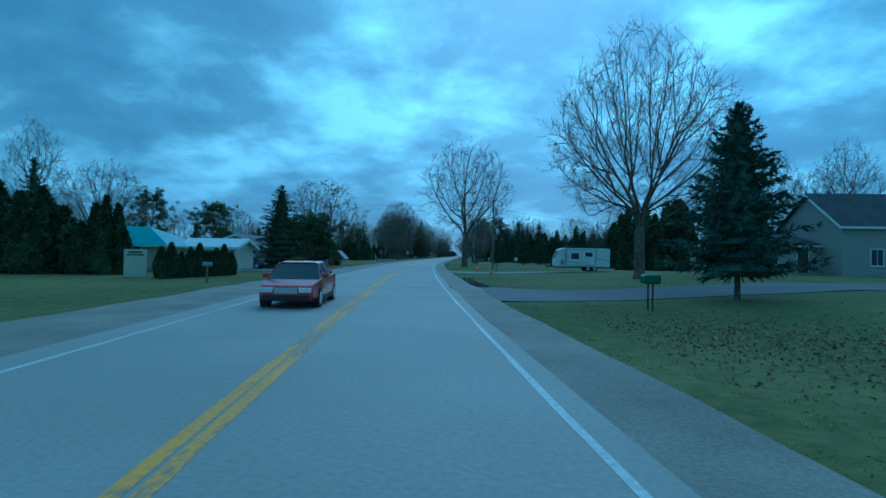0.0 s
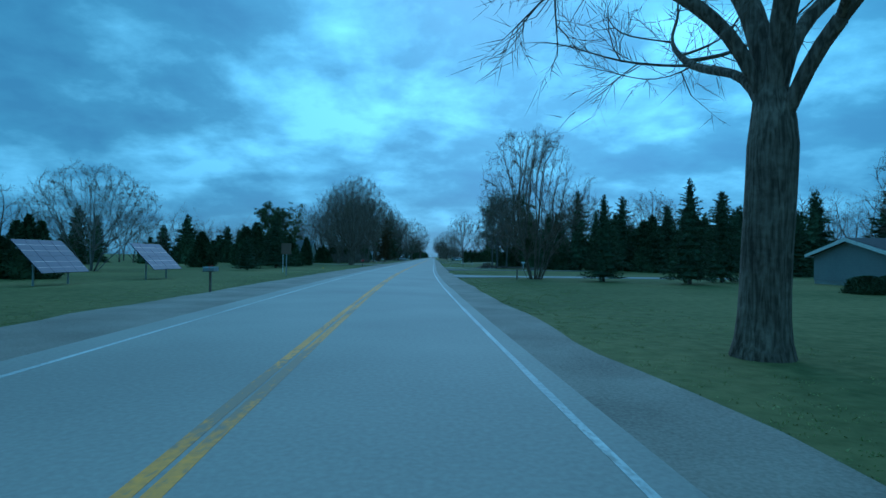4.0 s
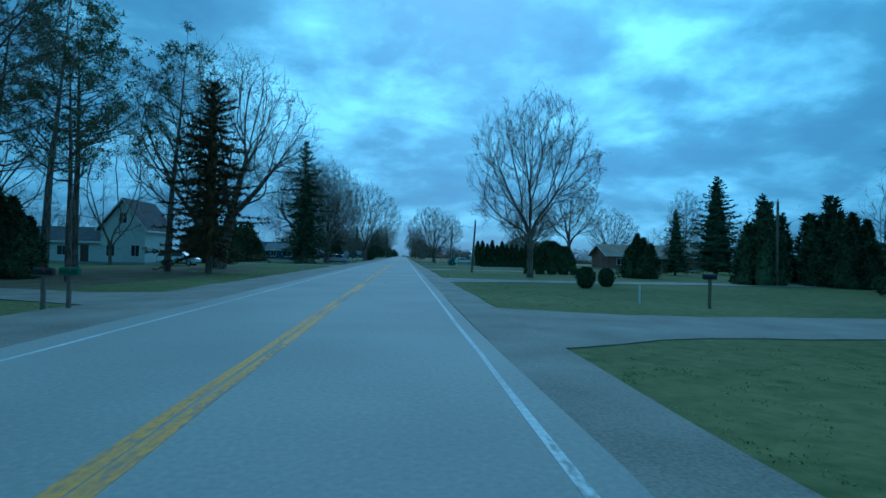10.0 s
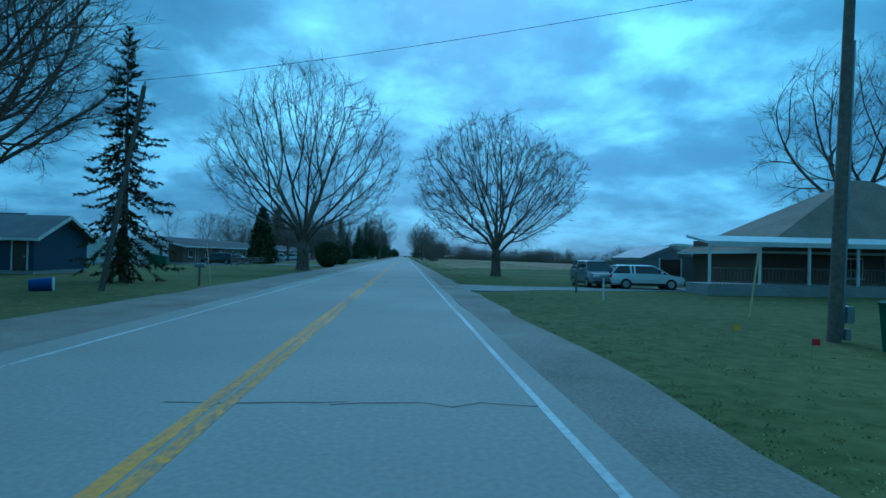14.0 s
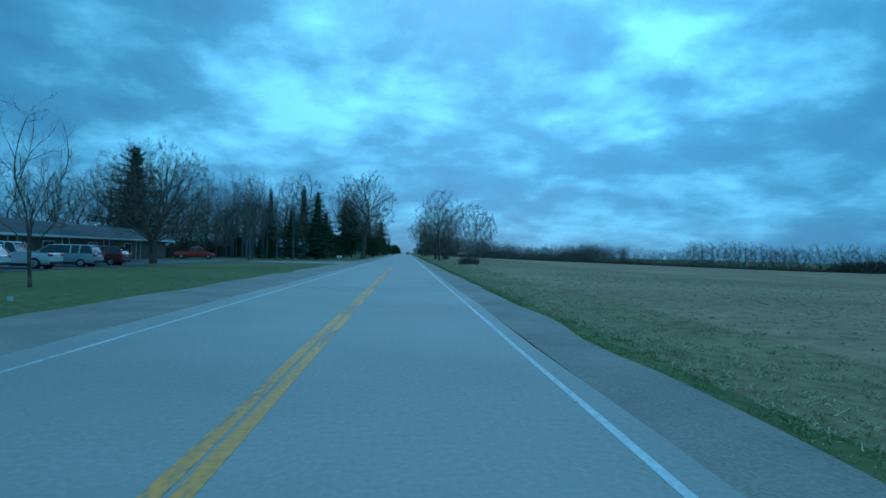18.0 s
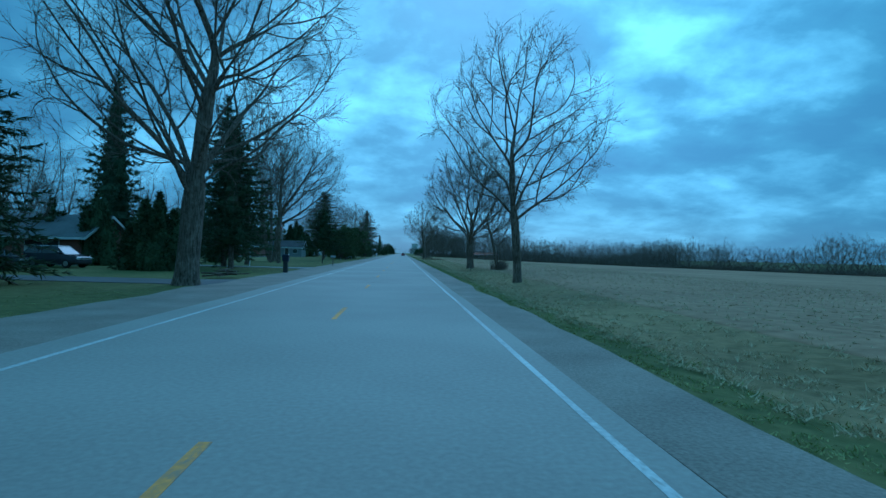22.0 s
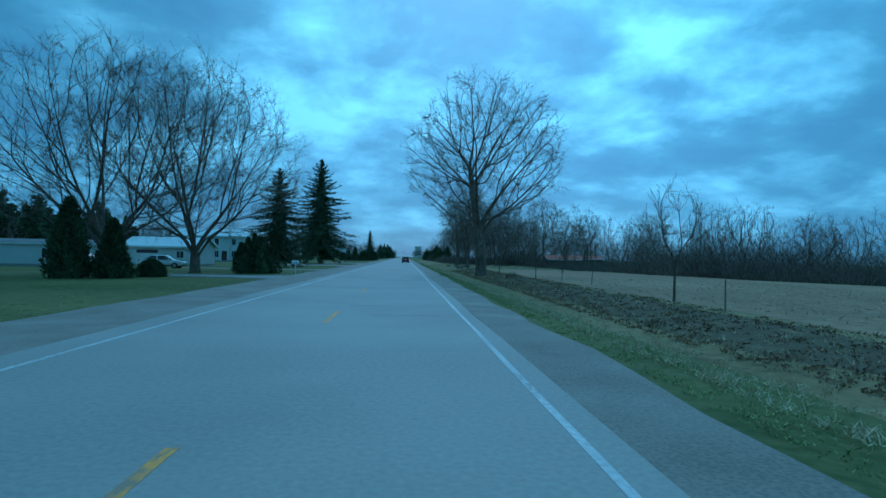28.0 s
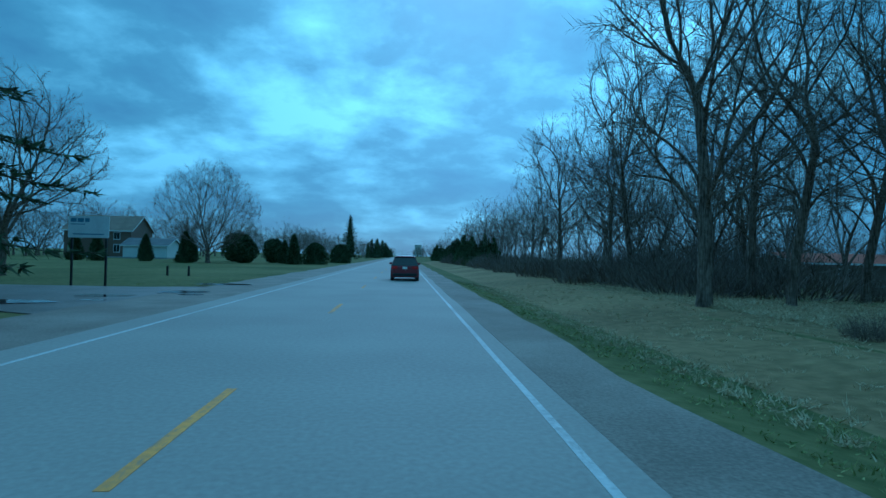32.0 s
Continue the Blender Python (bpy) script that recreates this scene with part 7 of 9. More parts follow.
house("white_garage", "white garage with a pale metal roof", -33.5, 786.0, 0, 10, 7, 2.7, 1.2, S_WHITE, R_WHITE, ((W, "front", 2.6, 1.1, 0.9, 0.9), (GD, "front", -1.8, 0.1, 3.0, 2.1)), category="garage")
house("mobile_home", "long white mobile home with a flat roof", -40.5, 771.5, 0, 13, 4.5, 2.6, 0.4, S_WHITE, R_GREY, ((W, "front", 3.5, 1.0, 1.0, 1.0), (W, "front", 0.0, 1.0, 1.0, 1.0)), category="house", over=0.2)
house("porch_house", "grey house with a white railed porch", -35.0, 741.0, 0, 9, 7, 2.6, 1.8, S_GREY, R_GREY, ((W, "front", -2, 1.0, 1.2, 1.1), (D, "front", 1, 0.25, 1.0, 2.0)), porch=(-1.5, 4.4, 1.6))
rows = []
for z0 in (1.0, 3.7):
    rows += [(W, "front", a, z0, 0.8, 1.35) for a in (-6, -3, 1.5, 5.2)]
house("white_house", "large white two-storey house with a pale roof", -43.0, 834.0, 0, 15.5, 8.5, 5.7, 1.5, S_WHITE, R_WHITE, (*rows, (D, "front", 3.2, 0.25, 1.2, 2.1)))
house("white_garage", "low white house with a grey roof", -45.0, 862.0, 0, 9, 7, 2.6, 1.6, S_WHITE, R_GREY, ((W, "front", -2, 1.0, 1.0, 1.0), (W, "front", 2.2, 1.0, 1.0, 1.0)))
house("brown_house", "large brown house with a brown roof", -66.0, 941.0, 0, 14, 10, 6.0, 3.2, S_BROWN, R_TAN, ((W, "front", -4, 1.2, 1.2, 1.6), (W, "front", 0, 1.2, 1.2, 1.6), (W, "front", 4, 1.2, 1.2, 1.6), (W, "front", -4, 4.0, 1.2, 1.4), (W, "front", 4, 4.0, 1.2, 1.4)))
house("white_wing", "low white house on a far lawn", -54.0, 935.0, 0, 9, 7, 2.8, 1.4, S_WHITE, R_GREY, ((W, "front", 0, 1.0, 1.4, 1.1),))
house("old_barn", "old brown building with a rusty red roof", 52.0, 873.0, 0, 17, 8, 2.6, 1.0, S_BROWN, R_RUST, ((D, "front", 5.0, 0.1, 1.6, 2.0), (W, "front", -3, 1.0, 1.2, 0.9)), category="barn")
house("old_barn", "low brown shed with a rusty roof", 41.0, 846.0, 0, 8, 6, 2.2, 0.9, S_BROWN, R_RUST, ((W, "front", 0, 1.0, 1.0, 0.8),), category="barn")
house("hipped_house", "brown house with a tan hipped roof and a railed porch", 31.0, 370.8, 0, 19.0, 8, 3.3, 4.2, S_BROWN, R_TAN, ((W, "front", -4.0, 1.0, 1.4, 1.1), (D, "front", -1.2, 0.25, 1.0, 2.0), (W, "front", 2.6, 1.0, 1.6, 1.1)), hip=True, over=0.8, porch=(-14.2, 9.0, 2.4), ridge=0.6, porch_roof=R_WHITE, base=0.6)
house("tan_ranch", "tan brick ranch house with a brown roof", 49.0, 339.0, 0, 19, 9, 2.9, 1.9, M_BRICK, R_TAN, ((W, "front", -7, 1.0, 1.4, 1.1), (D, "front", -4, 0.25, 1.2, 2.1), (W, "front", 0, 1.0, 2.0, 1.2), (W, "front", 5, 1.0, 1.4, 1.1)), over=0.7, porch=(-6, 2, 1.5))
house("white_workshop", "white flat-roofed workshop behind parked cars", 42.0, 402.0, 0, 16, 8, 3.6, 0.3, S_WHITE, R_WHITE, ((W, "front", -5.5, 1.6, 1.6, 1.2), (D, "front", -3, 0.25, 1.0, 2.0)), over=0.2, category="building")
house("canvas_shed", "dark grey gabled shed behind a car", 20.6, 379.5, 90, 6, 4.4, 1.9, 0.9, P_GREYM, P_GREYM, ((D, "left", 0, 0.1, 1.6, 1.8),), over=0.1, trim=P_GREYM, category="shed")
house("white_house", "small white house behind evergreens", 60.0, 226.0, 0, 9, 7, 2.7, 1.6, S_WHITE, R_DARK, ((W, "front", -2, 1.0, 1.2, 1.1), (W, "front", 2, 1.0, 1.2, 1.1)))


# ---- vehicles ----
M_TYRE = material("tyre_rubber", (0.012, 0.012, 0.013), (0.03, 0.03, 0.03), 0.85, 20.0, 2.0, 0.2)
M_RIM = paint("alloy_rim", (0.50, 0.51, 0.52), 0.3, 0.9)
G_CAR = glass_dark("car_glass", (0.012, 0.015, 0.018))
M_LENSR = paint("red_lens", (0.42, 0.02, 0.02), 0.2)
M_LENSW = paint("clear_lens", (0.72, 0.72, 0.70), 0.15)
M_SILL = paint("black_plastic", (0.018, 0.018, 0.02), 0.6)
SHAPES = {  # length, width, height, belt, bonnet end, roof start, roof end, tail, boot height
    "sedan": (4.75, 1.83, 1.45, 0.92, 1.15, 1.95, 3.45, 4.25, 1.02), "suv": (4.65, 1.90, 1.70, 1.06, 1.15, 1.85, 4.15, 4.58, 1.06),
    "wagon": (4.60, 1.82, 1.48, 0.95, 1.12, 1.9, 4.05, 4.52, 0.95), "van": (5.15, 1.98, 1.75, 1.05, 0.85, 1.75, 4.75, 5.08, 1.05),
    "pickup": (5.7, 2.0, 1.85, 1.12, 1.35, 2.0, 3.25, 3.65, 1.12)}


def loft(rings):
    bm = bmesh.new()
    vs = [[bm.verts.new(p) for p in r] for r in rings]
    n = len(vs[0])
    for a, b in zip(vs, vs[1:]):
        for i in range(n):
            bm.faces.new((a[i], a[(i + 1) % n], b[(i + 1) % n], b[i]))
    bm.faces.new(vs[0][::-1])
    bm.faces.new(vs[-1])
    bmesh.ops.recalc_face_normals(bm, faces=bm.faces)
    return bm


def car(name, label, shape, x, s, turn, colour, category="car", rails=False, z=None):
    """A car whose nose points along its own -y; its middle stands at x, s."""
    L, wd, H, belt, bon, r0, r1, tail, boot = SHAPES[shape]
    ob = thing(name, label, category, (x, s, (ground_z(x, s) + 0.05) if z is None else z), turn)
    h = wd / 2
    body = paint(name + "_paint", colour, 0.28, 0.25, 0.8, 0.06)
    o = -L / 2

    def ring(y, lo, top, w, tw):
        return [(-w * 0.86, o + y, lo), (-w, o + y, lo + 0.12), (-w, o + y, (lo + top) / 2), (-w * tw, o + y, top), (w * tw, o + y, top), (w, o + y, (lo + top) / 2), (w, o + y, lo + 0.12), (w * 0.86, o + y, lo)]
    nose = belt - 0.20
    rings = [ring(0.0, 0.32, nose - 0.12, h * 0.78, 0.9), ring(0.12, 0.24, nose, h * 0.90, 0.92), ring(0.45, 0.22, nose + 0.06, h * 0.98, 0.93), ring(bon * 0.9, 0.22, belt - 0.05, h, 0.95),
             ring(r0, 0.22, belt, h, 0.96), ring(r1 - 0.2, 0.22, belt, h, 0.96), ring(tail - 0.05, 0.24, boot, h, 0.95), ring(L - 0.12, 0.28, boot - 0.03, h * 0.95, 0.93), ring(L, 0.36, boot - 0.12, h * 0.86, 0.92)]
    b = part("body", loft(rings), body, ob)

    def glass_ring(y, top, tw):
        return [(-h * 0.93, o + y, belt - 0.02), (-h * tw, o + y, top), (h * tw, o + y, top), (h * 0.93, o + y, belt - 0.02)]
    bv = bmesh.new()
    lo0, lo1 = bon * 0.92, tail
    base = [bv.verts.new(p) for p in ((-h * 0.90, o + lo0, belt - 0.04), (h * 0.90, o + lo0, belt - 0.04), (h * 0.92, o + lo1, boot - 0.04), (-h * 0.92, o + lo1, boot - 0.04))]
    top = [bv.verts.new(p) for p in ((-h * 0.70, o + r0, H - 0.06), (h * 0.70, o + r0, H - 0.06), (h * 0.70, o + r1, H - 0.07), (-h * 0.70, o + r1, H - 0.07))]
    for i in range(4):
        bv.faces.new((base[i], base[(i + 1) % 4], top[(i + 1) % 4], top[i]))
    bv.faces.new(top)
    bv.faces.new(base[::-1])
    bmesh.ops.recalc_face_normals(bv, faces=bv.faces)
    part("glasshouse", bv, G_CAR, ob, "dark tinted windows")
    part("roof", loft([[(-h * 0.66, o + r0 - 0.05, H - 0.065), (-h * 0.60, o + r0, H - 0.03), (h * 0.60, o + r0, H - 0.03), (h * 0.66, o + r0 - 0.05, H - 0.065)],
                       [(-h * 0.73, o + r0 + 0.35, H - 0.06), (-h * 0.58, o + r0 + 0.35, H), (h * 0.58, o + r0 + 0.35, H), (h * 0.73, o + r0 + 0.35, H - 0.06)],
                       [(-h * 0.73, o + r1 - 0.2, H - 0.06), (-h * 0.58, o + r1 - 0.2, H), (h * 0.58, o + r1 - 0.2, H), (h * 0.73, o + r1 - 0.2, H - 0.06)],
                       [(-h * 0.70, o + r1 + 0.10, H - 0.09), (-h * 0.58, o + r1 + 0.08, H - 0.04), (h * 0.58, o + r1 + 0.08, H - 0.04), (h * 0.70, o + r1 + 0.10, H - 0.09)]]), body, ob)
    posts = [(lo0, r0), ((r0 + r1) / 2 + 0.1, (r0 + r1) / 2 + 0.1), (lo1, r1)]
    if shape in ("suv", "wagon", "van"):
        posts.insert(2, (r1 - 0.75, r1 - 0.75))
    for e in (-1, 1):
        for ya, yb in posts:
            bm = bmesh.new()
            q = [bm.verts.new(p) for p in ((e * h * 0.925, o + ya - 0.05, belt - 0.03), (e * h * 0.925, o + ya + 0.05, belt - 0.03), (e * h * 0.715, o + yb + 0.05, H - 0.06), (e * h * 0.715, o + yb - 0.05, H - 0.06))]
            f = bm.faces.new(q)
            r = bmesh.ops.extrude_face_region(bm, geom=[f])
            bmesh.ops.translate(bm, vec=(e * 0.015, 0, 0.01), verts=[v for v in r["geom"] if isinstance(v, bmesh.types.BMVert)])
            bmesh.ops.recalc_face_normals(bm, faces=bm.faces)
            part("pillar", bm, body, b)
        part("mirror", box(*sorted((e * h * 0.94, e * (h + 0.17))), o + bon + 0.28, o + bon + 0.42, belt - 0.02, belt + 0.14, 0.03), body, ob)
        part("headlight", box(*sorted((e * h * 0.42, e * h * 0.84)), o - 0.01, o + 0.25, nose - 0.22, nose - 0.06, 0.02), M_LENSW, ob)
        part("tail_light", box(*sorted((e * h * 0.52, e * h * 0.92)), o + L - 0.16, o + L + 0.012, boot - 0.26, boot - 0.08, 0.02), M_LENSR, ob, "red tail light")
        part("side_sill", box(*sorted((e * h * 0.90, e * h * 1.005)), o + 1.25, o + L - 1.3, 0.20, 0.36), M_SILL, ob)
        if rails:
            part("roof_rail", box(*sorted((e * h * 0.60, e * h * 0.66)), o + r0 + 0.3, o + r1 - 0.1, H + 0.005, H + 0.05), M_RIM, ob)
        for yw in (0.88, L - 0.98):
            wr = 0.34 if shape != "pickup" else 0.40
            tyre = part("wheel", tube((e * (h - 0.22), o + yw, wr - 0.05), (e * (h + 0.012), o + yw, wr - 0.05), wr, wr, 20), M_TYRE, ob, "black tyre")
            part("rim", tube((e * (h + 0.005), o + yw, wr - 0.05), (e * (h + 0.022), o + yw, wr - 0.05), wr * 0.64, wr * 0.58, 12), M_RIM, tyre, "silver alloy rim")
    part("front_bumper", box(-h * 0.80, h * 0.80, o - 0.03, o + 0.1, 0.26, 0.44, 0.03), M_SILL, ob)
    part("rear_bumper", box(-h * 0.84, h * 0.84, o + L - 0.1, o + L + 0.04, 0.32, 0.52, 0.03), M_SILL, ob)
    part("grille", box(-h * 0.38, h * 0.38, o - 0.012, o + 0.1, nose - 0.24, nose - 0.08), M_RIM, ob)
    part("number_plate", box(-0.16, 0.16, o + L + 0.013, o + L + 0.025, boot - 0.26, boot - 0.10), P_WHITE, ob, "plain white plate")
    if shape == "pickup":
        part("bed_wall", box(-h * 0.96, h * 0.96, o + tail + 0.02, o + tail + 0.10, belt - 0.05, belt + 0.06), body, ob)
        part("bed_floor", box(-h * 0.80, h * 0.80, o + tail + 0.12, o + L - 0.15, boot + 0.002, boot + 0.012), M_SILL, ob, "black bed liner")
    return ob


car("suv", "dark red SUV with roof rails driving ahead", "suv", 0.42, 850.0, 180, (0.13, 0.012, 0.022), "car", True, 0.0)
car("sedan", "red sedan in the oncoming lane", "sedan", 2.65, 19.2, 5, (0.36, 0.03, 0.03), "car", False, 0.0)
car("sedan", "dark blue sedan parked on a concrete drive", "sedan", -16.6, 62.5, 97, (0.025, 0.03, 0.06))
car("minivan", "silver minivan parked on a gravel drive", "van", -13.2, 346.5, 90, (0.50, 0.51, 0.52), "van")
car("suv", "grey SUV parked facing the road", "suv", 12.9, 371.5, 0, (0.22, 0.23, 0.24))
car("station_wagon", "white station wagon parked before a shed", "wagon", 15.5, 369.6, 82, (0.72, 0.73, 0.73), "car")
car("suv", "white SUV parked beside a white house", "suv", -26.5, 300.0, 90, (0.70, 0.71, 0.71))
for sh, s, col, lb in (("suv", 421, (0.03, 0.03, 0.035), "black SUV parked before the motel"), ("sedan", 428, (0.02, 0.02, 0.025), "black sedan parked before the motel"), ("sedan", 447, (0.55, 0.56, 0.57), "silver sedan parked before the motel"),
                       ("suv", 457, (0.45, 0.46, 0.47), "silver SUV parked before the motel"), ("suv", 476, (0.70, 0.70, 0.70), "white SUV parked before the motel"), ("pickup", 480.5, (0.68, 0.68, 0.68), "white pickup parked before the motel"),
                       ("van", 486.5, (0.40, 0.41, 0.42), "silver minivan parked before the motel"), ("suv", 491.5, (0.13, 0.02, 0.025), "dark red SUV parked before the motel")):
    car("parked_" + sh, lb, sh, -27.7, s, -84, col, "car")
car("pickup", "bright red pickup parked beside the motel", "pickup", -33.0, 528.5, 105, (0.45, 0.02, 0.02), "truck")
car("sedan", "blue sedan parked beside spruces", "sedan", -26.0, 563.5, 95, (0.03, 0.10, 0.30))
car("sedan", "dark sedan parked before a ranch house", "sedan", -31.0, 588.5, 100, (0.02, 0.02, 0.03))
car("suv", "dark SUV parked before a ranch house", "suv", -27.5, 591.0, 80, (0.03, 0.03, 0.04))
car("van", "white van parked on a lawn", "van", -22.0, 719.0, 60, (0.68, 0.69, 0.70), "van")
car("sedan", "white sedan parked before a garage", "sedan", -27.5, 769.0, 95, (0.70, 0.71, 0.71))
car("pickup", "white pickup parked before a mobile home", "pickup", -34.5, 764.5, 95, (0.66, 0.67, 0.67), "truck")


def travel_trailer(x, s, z):
    ob = thing("travel_trailer", "white travel trailer with dark windows on gravel", "trailer", (x, s, z))
    ob.scale = (0.87, 0.9, 0.9)
    white, stripe = paint("trailer_white", (0.70, 0.70, 0.66), 0.35), paint("trailer_stripe", (0.06, 0.07, 0.09), 0.4)
    body = part("body", prism([(-3.35, 0.75), (-3.25, 0.55), (3.35, 0.55), (3.4, 2.65), (3.2, 2.75), (-2.2, 2.75), (-2.75, 2.6), (-3.2, 1.6)], "y", -1.2, 1.2), white, ob)
    part("front_window", prism([(-3.26, 1.55), (-2.82, 2.45), (-2.86, 2.47), (-3.30, 1.56)], "y", -0.9, 0.9), G_CAR, body)
    slide = part("slide_out", box(-1.95, 1.55, -1.42, -1.2, 0.75, 2.52), white, ob)
    part("slide_trim", box(-2.0, 1.6, -1.425, -1.38, 2.52, 2.57), stripe, slide)
    part("slide_trim", box(-2.0, -1.95, -1.425, -1.20, 0.75, 2.52), stripe, slide)
    part("slide_trim", box(1.55, 1.60, -1.425, -1.20, 0.75, 2.52), stripe, slide)
    part("window", box(-1.35, -0.45, -1.435, -1.42, 1.45, 2.15, 0.004), G_CAR, slide)
    part("window", box(0.35, 1.2, -1.435, -1.42, 1.75, 2.25, 0.004), G_CAR, slide)
    for a in range(10):
        part("swoosh", box(-1.8 + 0.25 * a, -1.56 + 0.25 * a, -1.432, -1.42, 1.15 - 0.006 * a * (10 - a) - 0.02, 1.18 - 0.006 * a * (10 - a)), stripe, slide, "dark painted stripe")
    for a in range(7):
        part("swoosh", box(1.75 + 0.22 * a, 1.96 + 0.22 * a, -1.212, -1.2, 1.5 - 0.03 * a, 1.55 - 0.03 * a), stripe, body, "dark painted stripe")
    part("hatch", box(-2.6, -2.25, -1.212, -1.2, 0.75, 1.3), P_GREYM, body)
    part("roof_unit", box(-1.9, -0.9, -0.4, 0.4, 2.76, 3.02, 0.05), P_DARK, ob)
    part("roof_vent", box(1.1, 1.6, -0.3, 0.3, 2.76, 2.9, 0.03), P_DARK, ob)
    part("chassis", box(-3.2, 3.3, -1.0, 1.0, 0.40, 0.54), M_SILL, ob)
    for a in (0.75, 1.55):
        for e in (-1, 1):
            t = part("wheel", tube((a, e * 0.95, 0.33), (a, e * 1.18, 0.33), 0.33, 0.33, 18), M_TYRE, ob)
            part("rim", tube((a, e * 1.175, 0.33), (a, e * 1.19, 0.33), 0.2, 0.18, 12), M_RIM, t)
    part("drawbar", add_tube(tube((-3.2, -0.6, 0.5), (-4.2, 0, 0.5), 0.05), (-3.2, 0.6, 0.5), (-4.2, 0, 0.5), 0.05), M_SILL, ob)
    part("jack", tube((-4.1, 0, 0.0), (-4.1, 0, 0.9), 0.04), M_SILL, ob)
    part("gas_bottle", tube((-3.6, 0, 0.55), (-3.6, 0, 1.05), 0.16, 0.13, 14), P_DARK, ob)


travel_trailer(20.9, 61.2, ground_z(20.9, 61.2) + 0.06)


# ---- poles, wires, mailboxes and signs ----
P_POLE = material("weathered_pole_wood", (0.11, 0.095, 0.075), (0.23, 0.20, 0.165), 0.9, 9.0, 0.8, 0.6)
P_WOODPOST = material("grey_post_wood", (0.12, 0.10, 0.08), (0.24, 0.205, 0.165), 0.9, 12.0, 1.0, 0.5)
P_GALV = paint("galvanised_metal", (0.36, 0.38, 0.40), 0.45, 0.7)
P_BLACKM = paint("black_enamel", (0.018, 0.018, 0.02), 0.35)
P_WHITEM = paint("white_enamel", (0.72, 0.73, 0.74), 0.4)
P_GREENM = paint("green_plastic", (0.02, 0.10, 0.05), 0.5)
P_BLUEM = paint("blue_plastic", (0.02, 0.07, 0.28), 0.45)
P_REDM = paint("red_plastic", (0.42, 0.02, 0.02), 0.45)
P_ORANGE = paint("orange_plastic", (0.75, 0.16, 0.02), 0.5)
P_YELLOWM = paint("yellow_plastic", (0.72, 0.48, 0.04), 0.5)
P_CREAM = paint("cream_board", (0.58, 0.55, 0.42), 0.6)
P_INK = paint("dark_lettering", (0.03, 0.03, 0.035), 0.6)
P_PANEL = paint("solar_cells", (0.02, 0.045, 0.09), 0.5)
P_PANEL.node_tree.nodes["Principled BSDF"].inputs["Specular IOR Level"].default_value = 0.3
P_WIRE = paint("black_cable", (0.015, 0.015, 0.016), 0.6)


def gz(x, s):
    return ground_z(x, s)


def utility_pole(x, s, h, r=0.14, arm=0.0, can=False, label="weathered wooden utility pole on a verge"):
    ob = thing("utility_pole", label, "utility pole", (x, s, gz(x, s) - 0.1))
    part("pole", tube((0, 0, 0), (0, 0, h), r, r * 0.72, 12), P_POLE, ob)
    part("pole_cap", tube((0, 0, h), (0, 0, h + 0.04), r * 0.78, r * 0.7, 12), P_GALV, ob, "grey metal cap")
    if arm:
        part("crossarm", box(-arm, arm, -r - 0.09, -r, h - 0.62, h - 0.50, 0.01), P_POLE, ob)
        for k in (-1, 1):
            part("brace", tube((k * arm * 0.55, -r - 0.06, h - 0.6), (0, -r * 0.9, h - 1.15), 0.014, 0.014, 6), P_GALV, ob)
        for k in (-0.92, -0.35, 0.35, 0.92):
            bm = bmesh.new()
            for z0, rr in ((0, 0.03), (0.06, 0.05), (0.10, 0.035), (0.14, 0.045)):
                add_tube(bm, (k * arm, -r - 0.045, h - 0.5 + z0), (k * arm, -r - 0.045, h - 0.45 + z0), rr, rr * 0.8, 8)
            part("insulator", bm, P_GALV, ob)
    else:
        bm = bmesh.new()
        for z0, rr in ((0, 0.03), (0.06, 0.055), (0.11, 0.035), (0.15, 0.05)):
            add_tube(bm, (0, 0, h + 0.03 + z0), (0, 0, h + 0.08 + z0), rr, rr * 0.8, 8)
        part("insulator", bm, P_GALV, ob)
    if can:
        bm = tube((r + 0.27, 0, h - 1.95), (r + 0.27, 0, h - 1.1), 0.22, 0.22, 16)
        add_tube(bm, (r + 0.27, 0, h - 1.1), (r + 0.27, 0, h - 1.02), 0.22, 0.12, 16)
        add_tube(bm, (r + 0.2, 0, h - 1.02), (r + 0.2, 0, h - 0.86), 0.035, 0.05, 8)
        add_tube(bm, (r + 0.34, 0, h - 1.02), (r + 0.34, 0, h - 0.86), 0.035, 0.05, 8)
        part("transformer", bm, P_GALV, ob, "grey pole transformer can")
    part("ground_wire", tube((r * 0.98, -0.03, 0.05), (r * 0.75, -0.03, h - 0.4), 0.012, 0.012, 5), P_WIRE, ob)
    return ob


def wire(a, b, sag, r=0.008):
    n = 16
    f = np.linspace(0, 1, n + 1)
    pts = np.array(a) + (np.array(b) - np.array(a)) * f[:, None]
    pts[:, 2] -= sag * 4 * f * (1 - f)
    v, q = skin(pts[None].astype(float), np.full((1, n + 1), r), 5)
    tagged(put("overhead_wire", mesh_of("overhead_wire", v, [q], P_WIRE)), "thin black overhead wire between utility poles", "wire")


utility_pole(12.0, 72.5, 9.1, 0.115, 0.0, True, "weathered wooden utility pole with a transformer can")
utility_pole(-10.0, 75.4, 8.9, 0.14, 0.9, False, "weathered wooden utility pole with a crossarm")
utility_pole(8.6, 296.0, 6.2, 0.125, 0.0, False, "leaning weathered wooden pole beside guy markers").matrix_world = pose(8.6, 296.0, gz(8.6, 296.0) - 0.1, 0, 3.2, 0)
ob = utility_pole(10.35, 347.5, 8.7, 0.15, 0.0, False, "weathered wooden utility pole with a pale conduit before a hedge")
ob.matrix_world = pose(10.35, 347.5, gz(10.35, 347.5) - 0.1, 0, 2.2, 0)
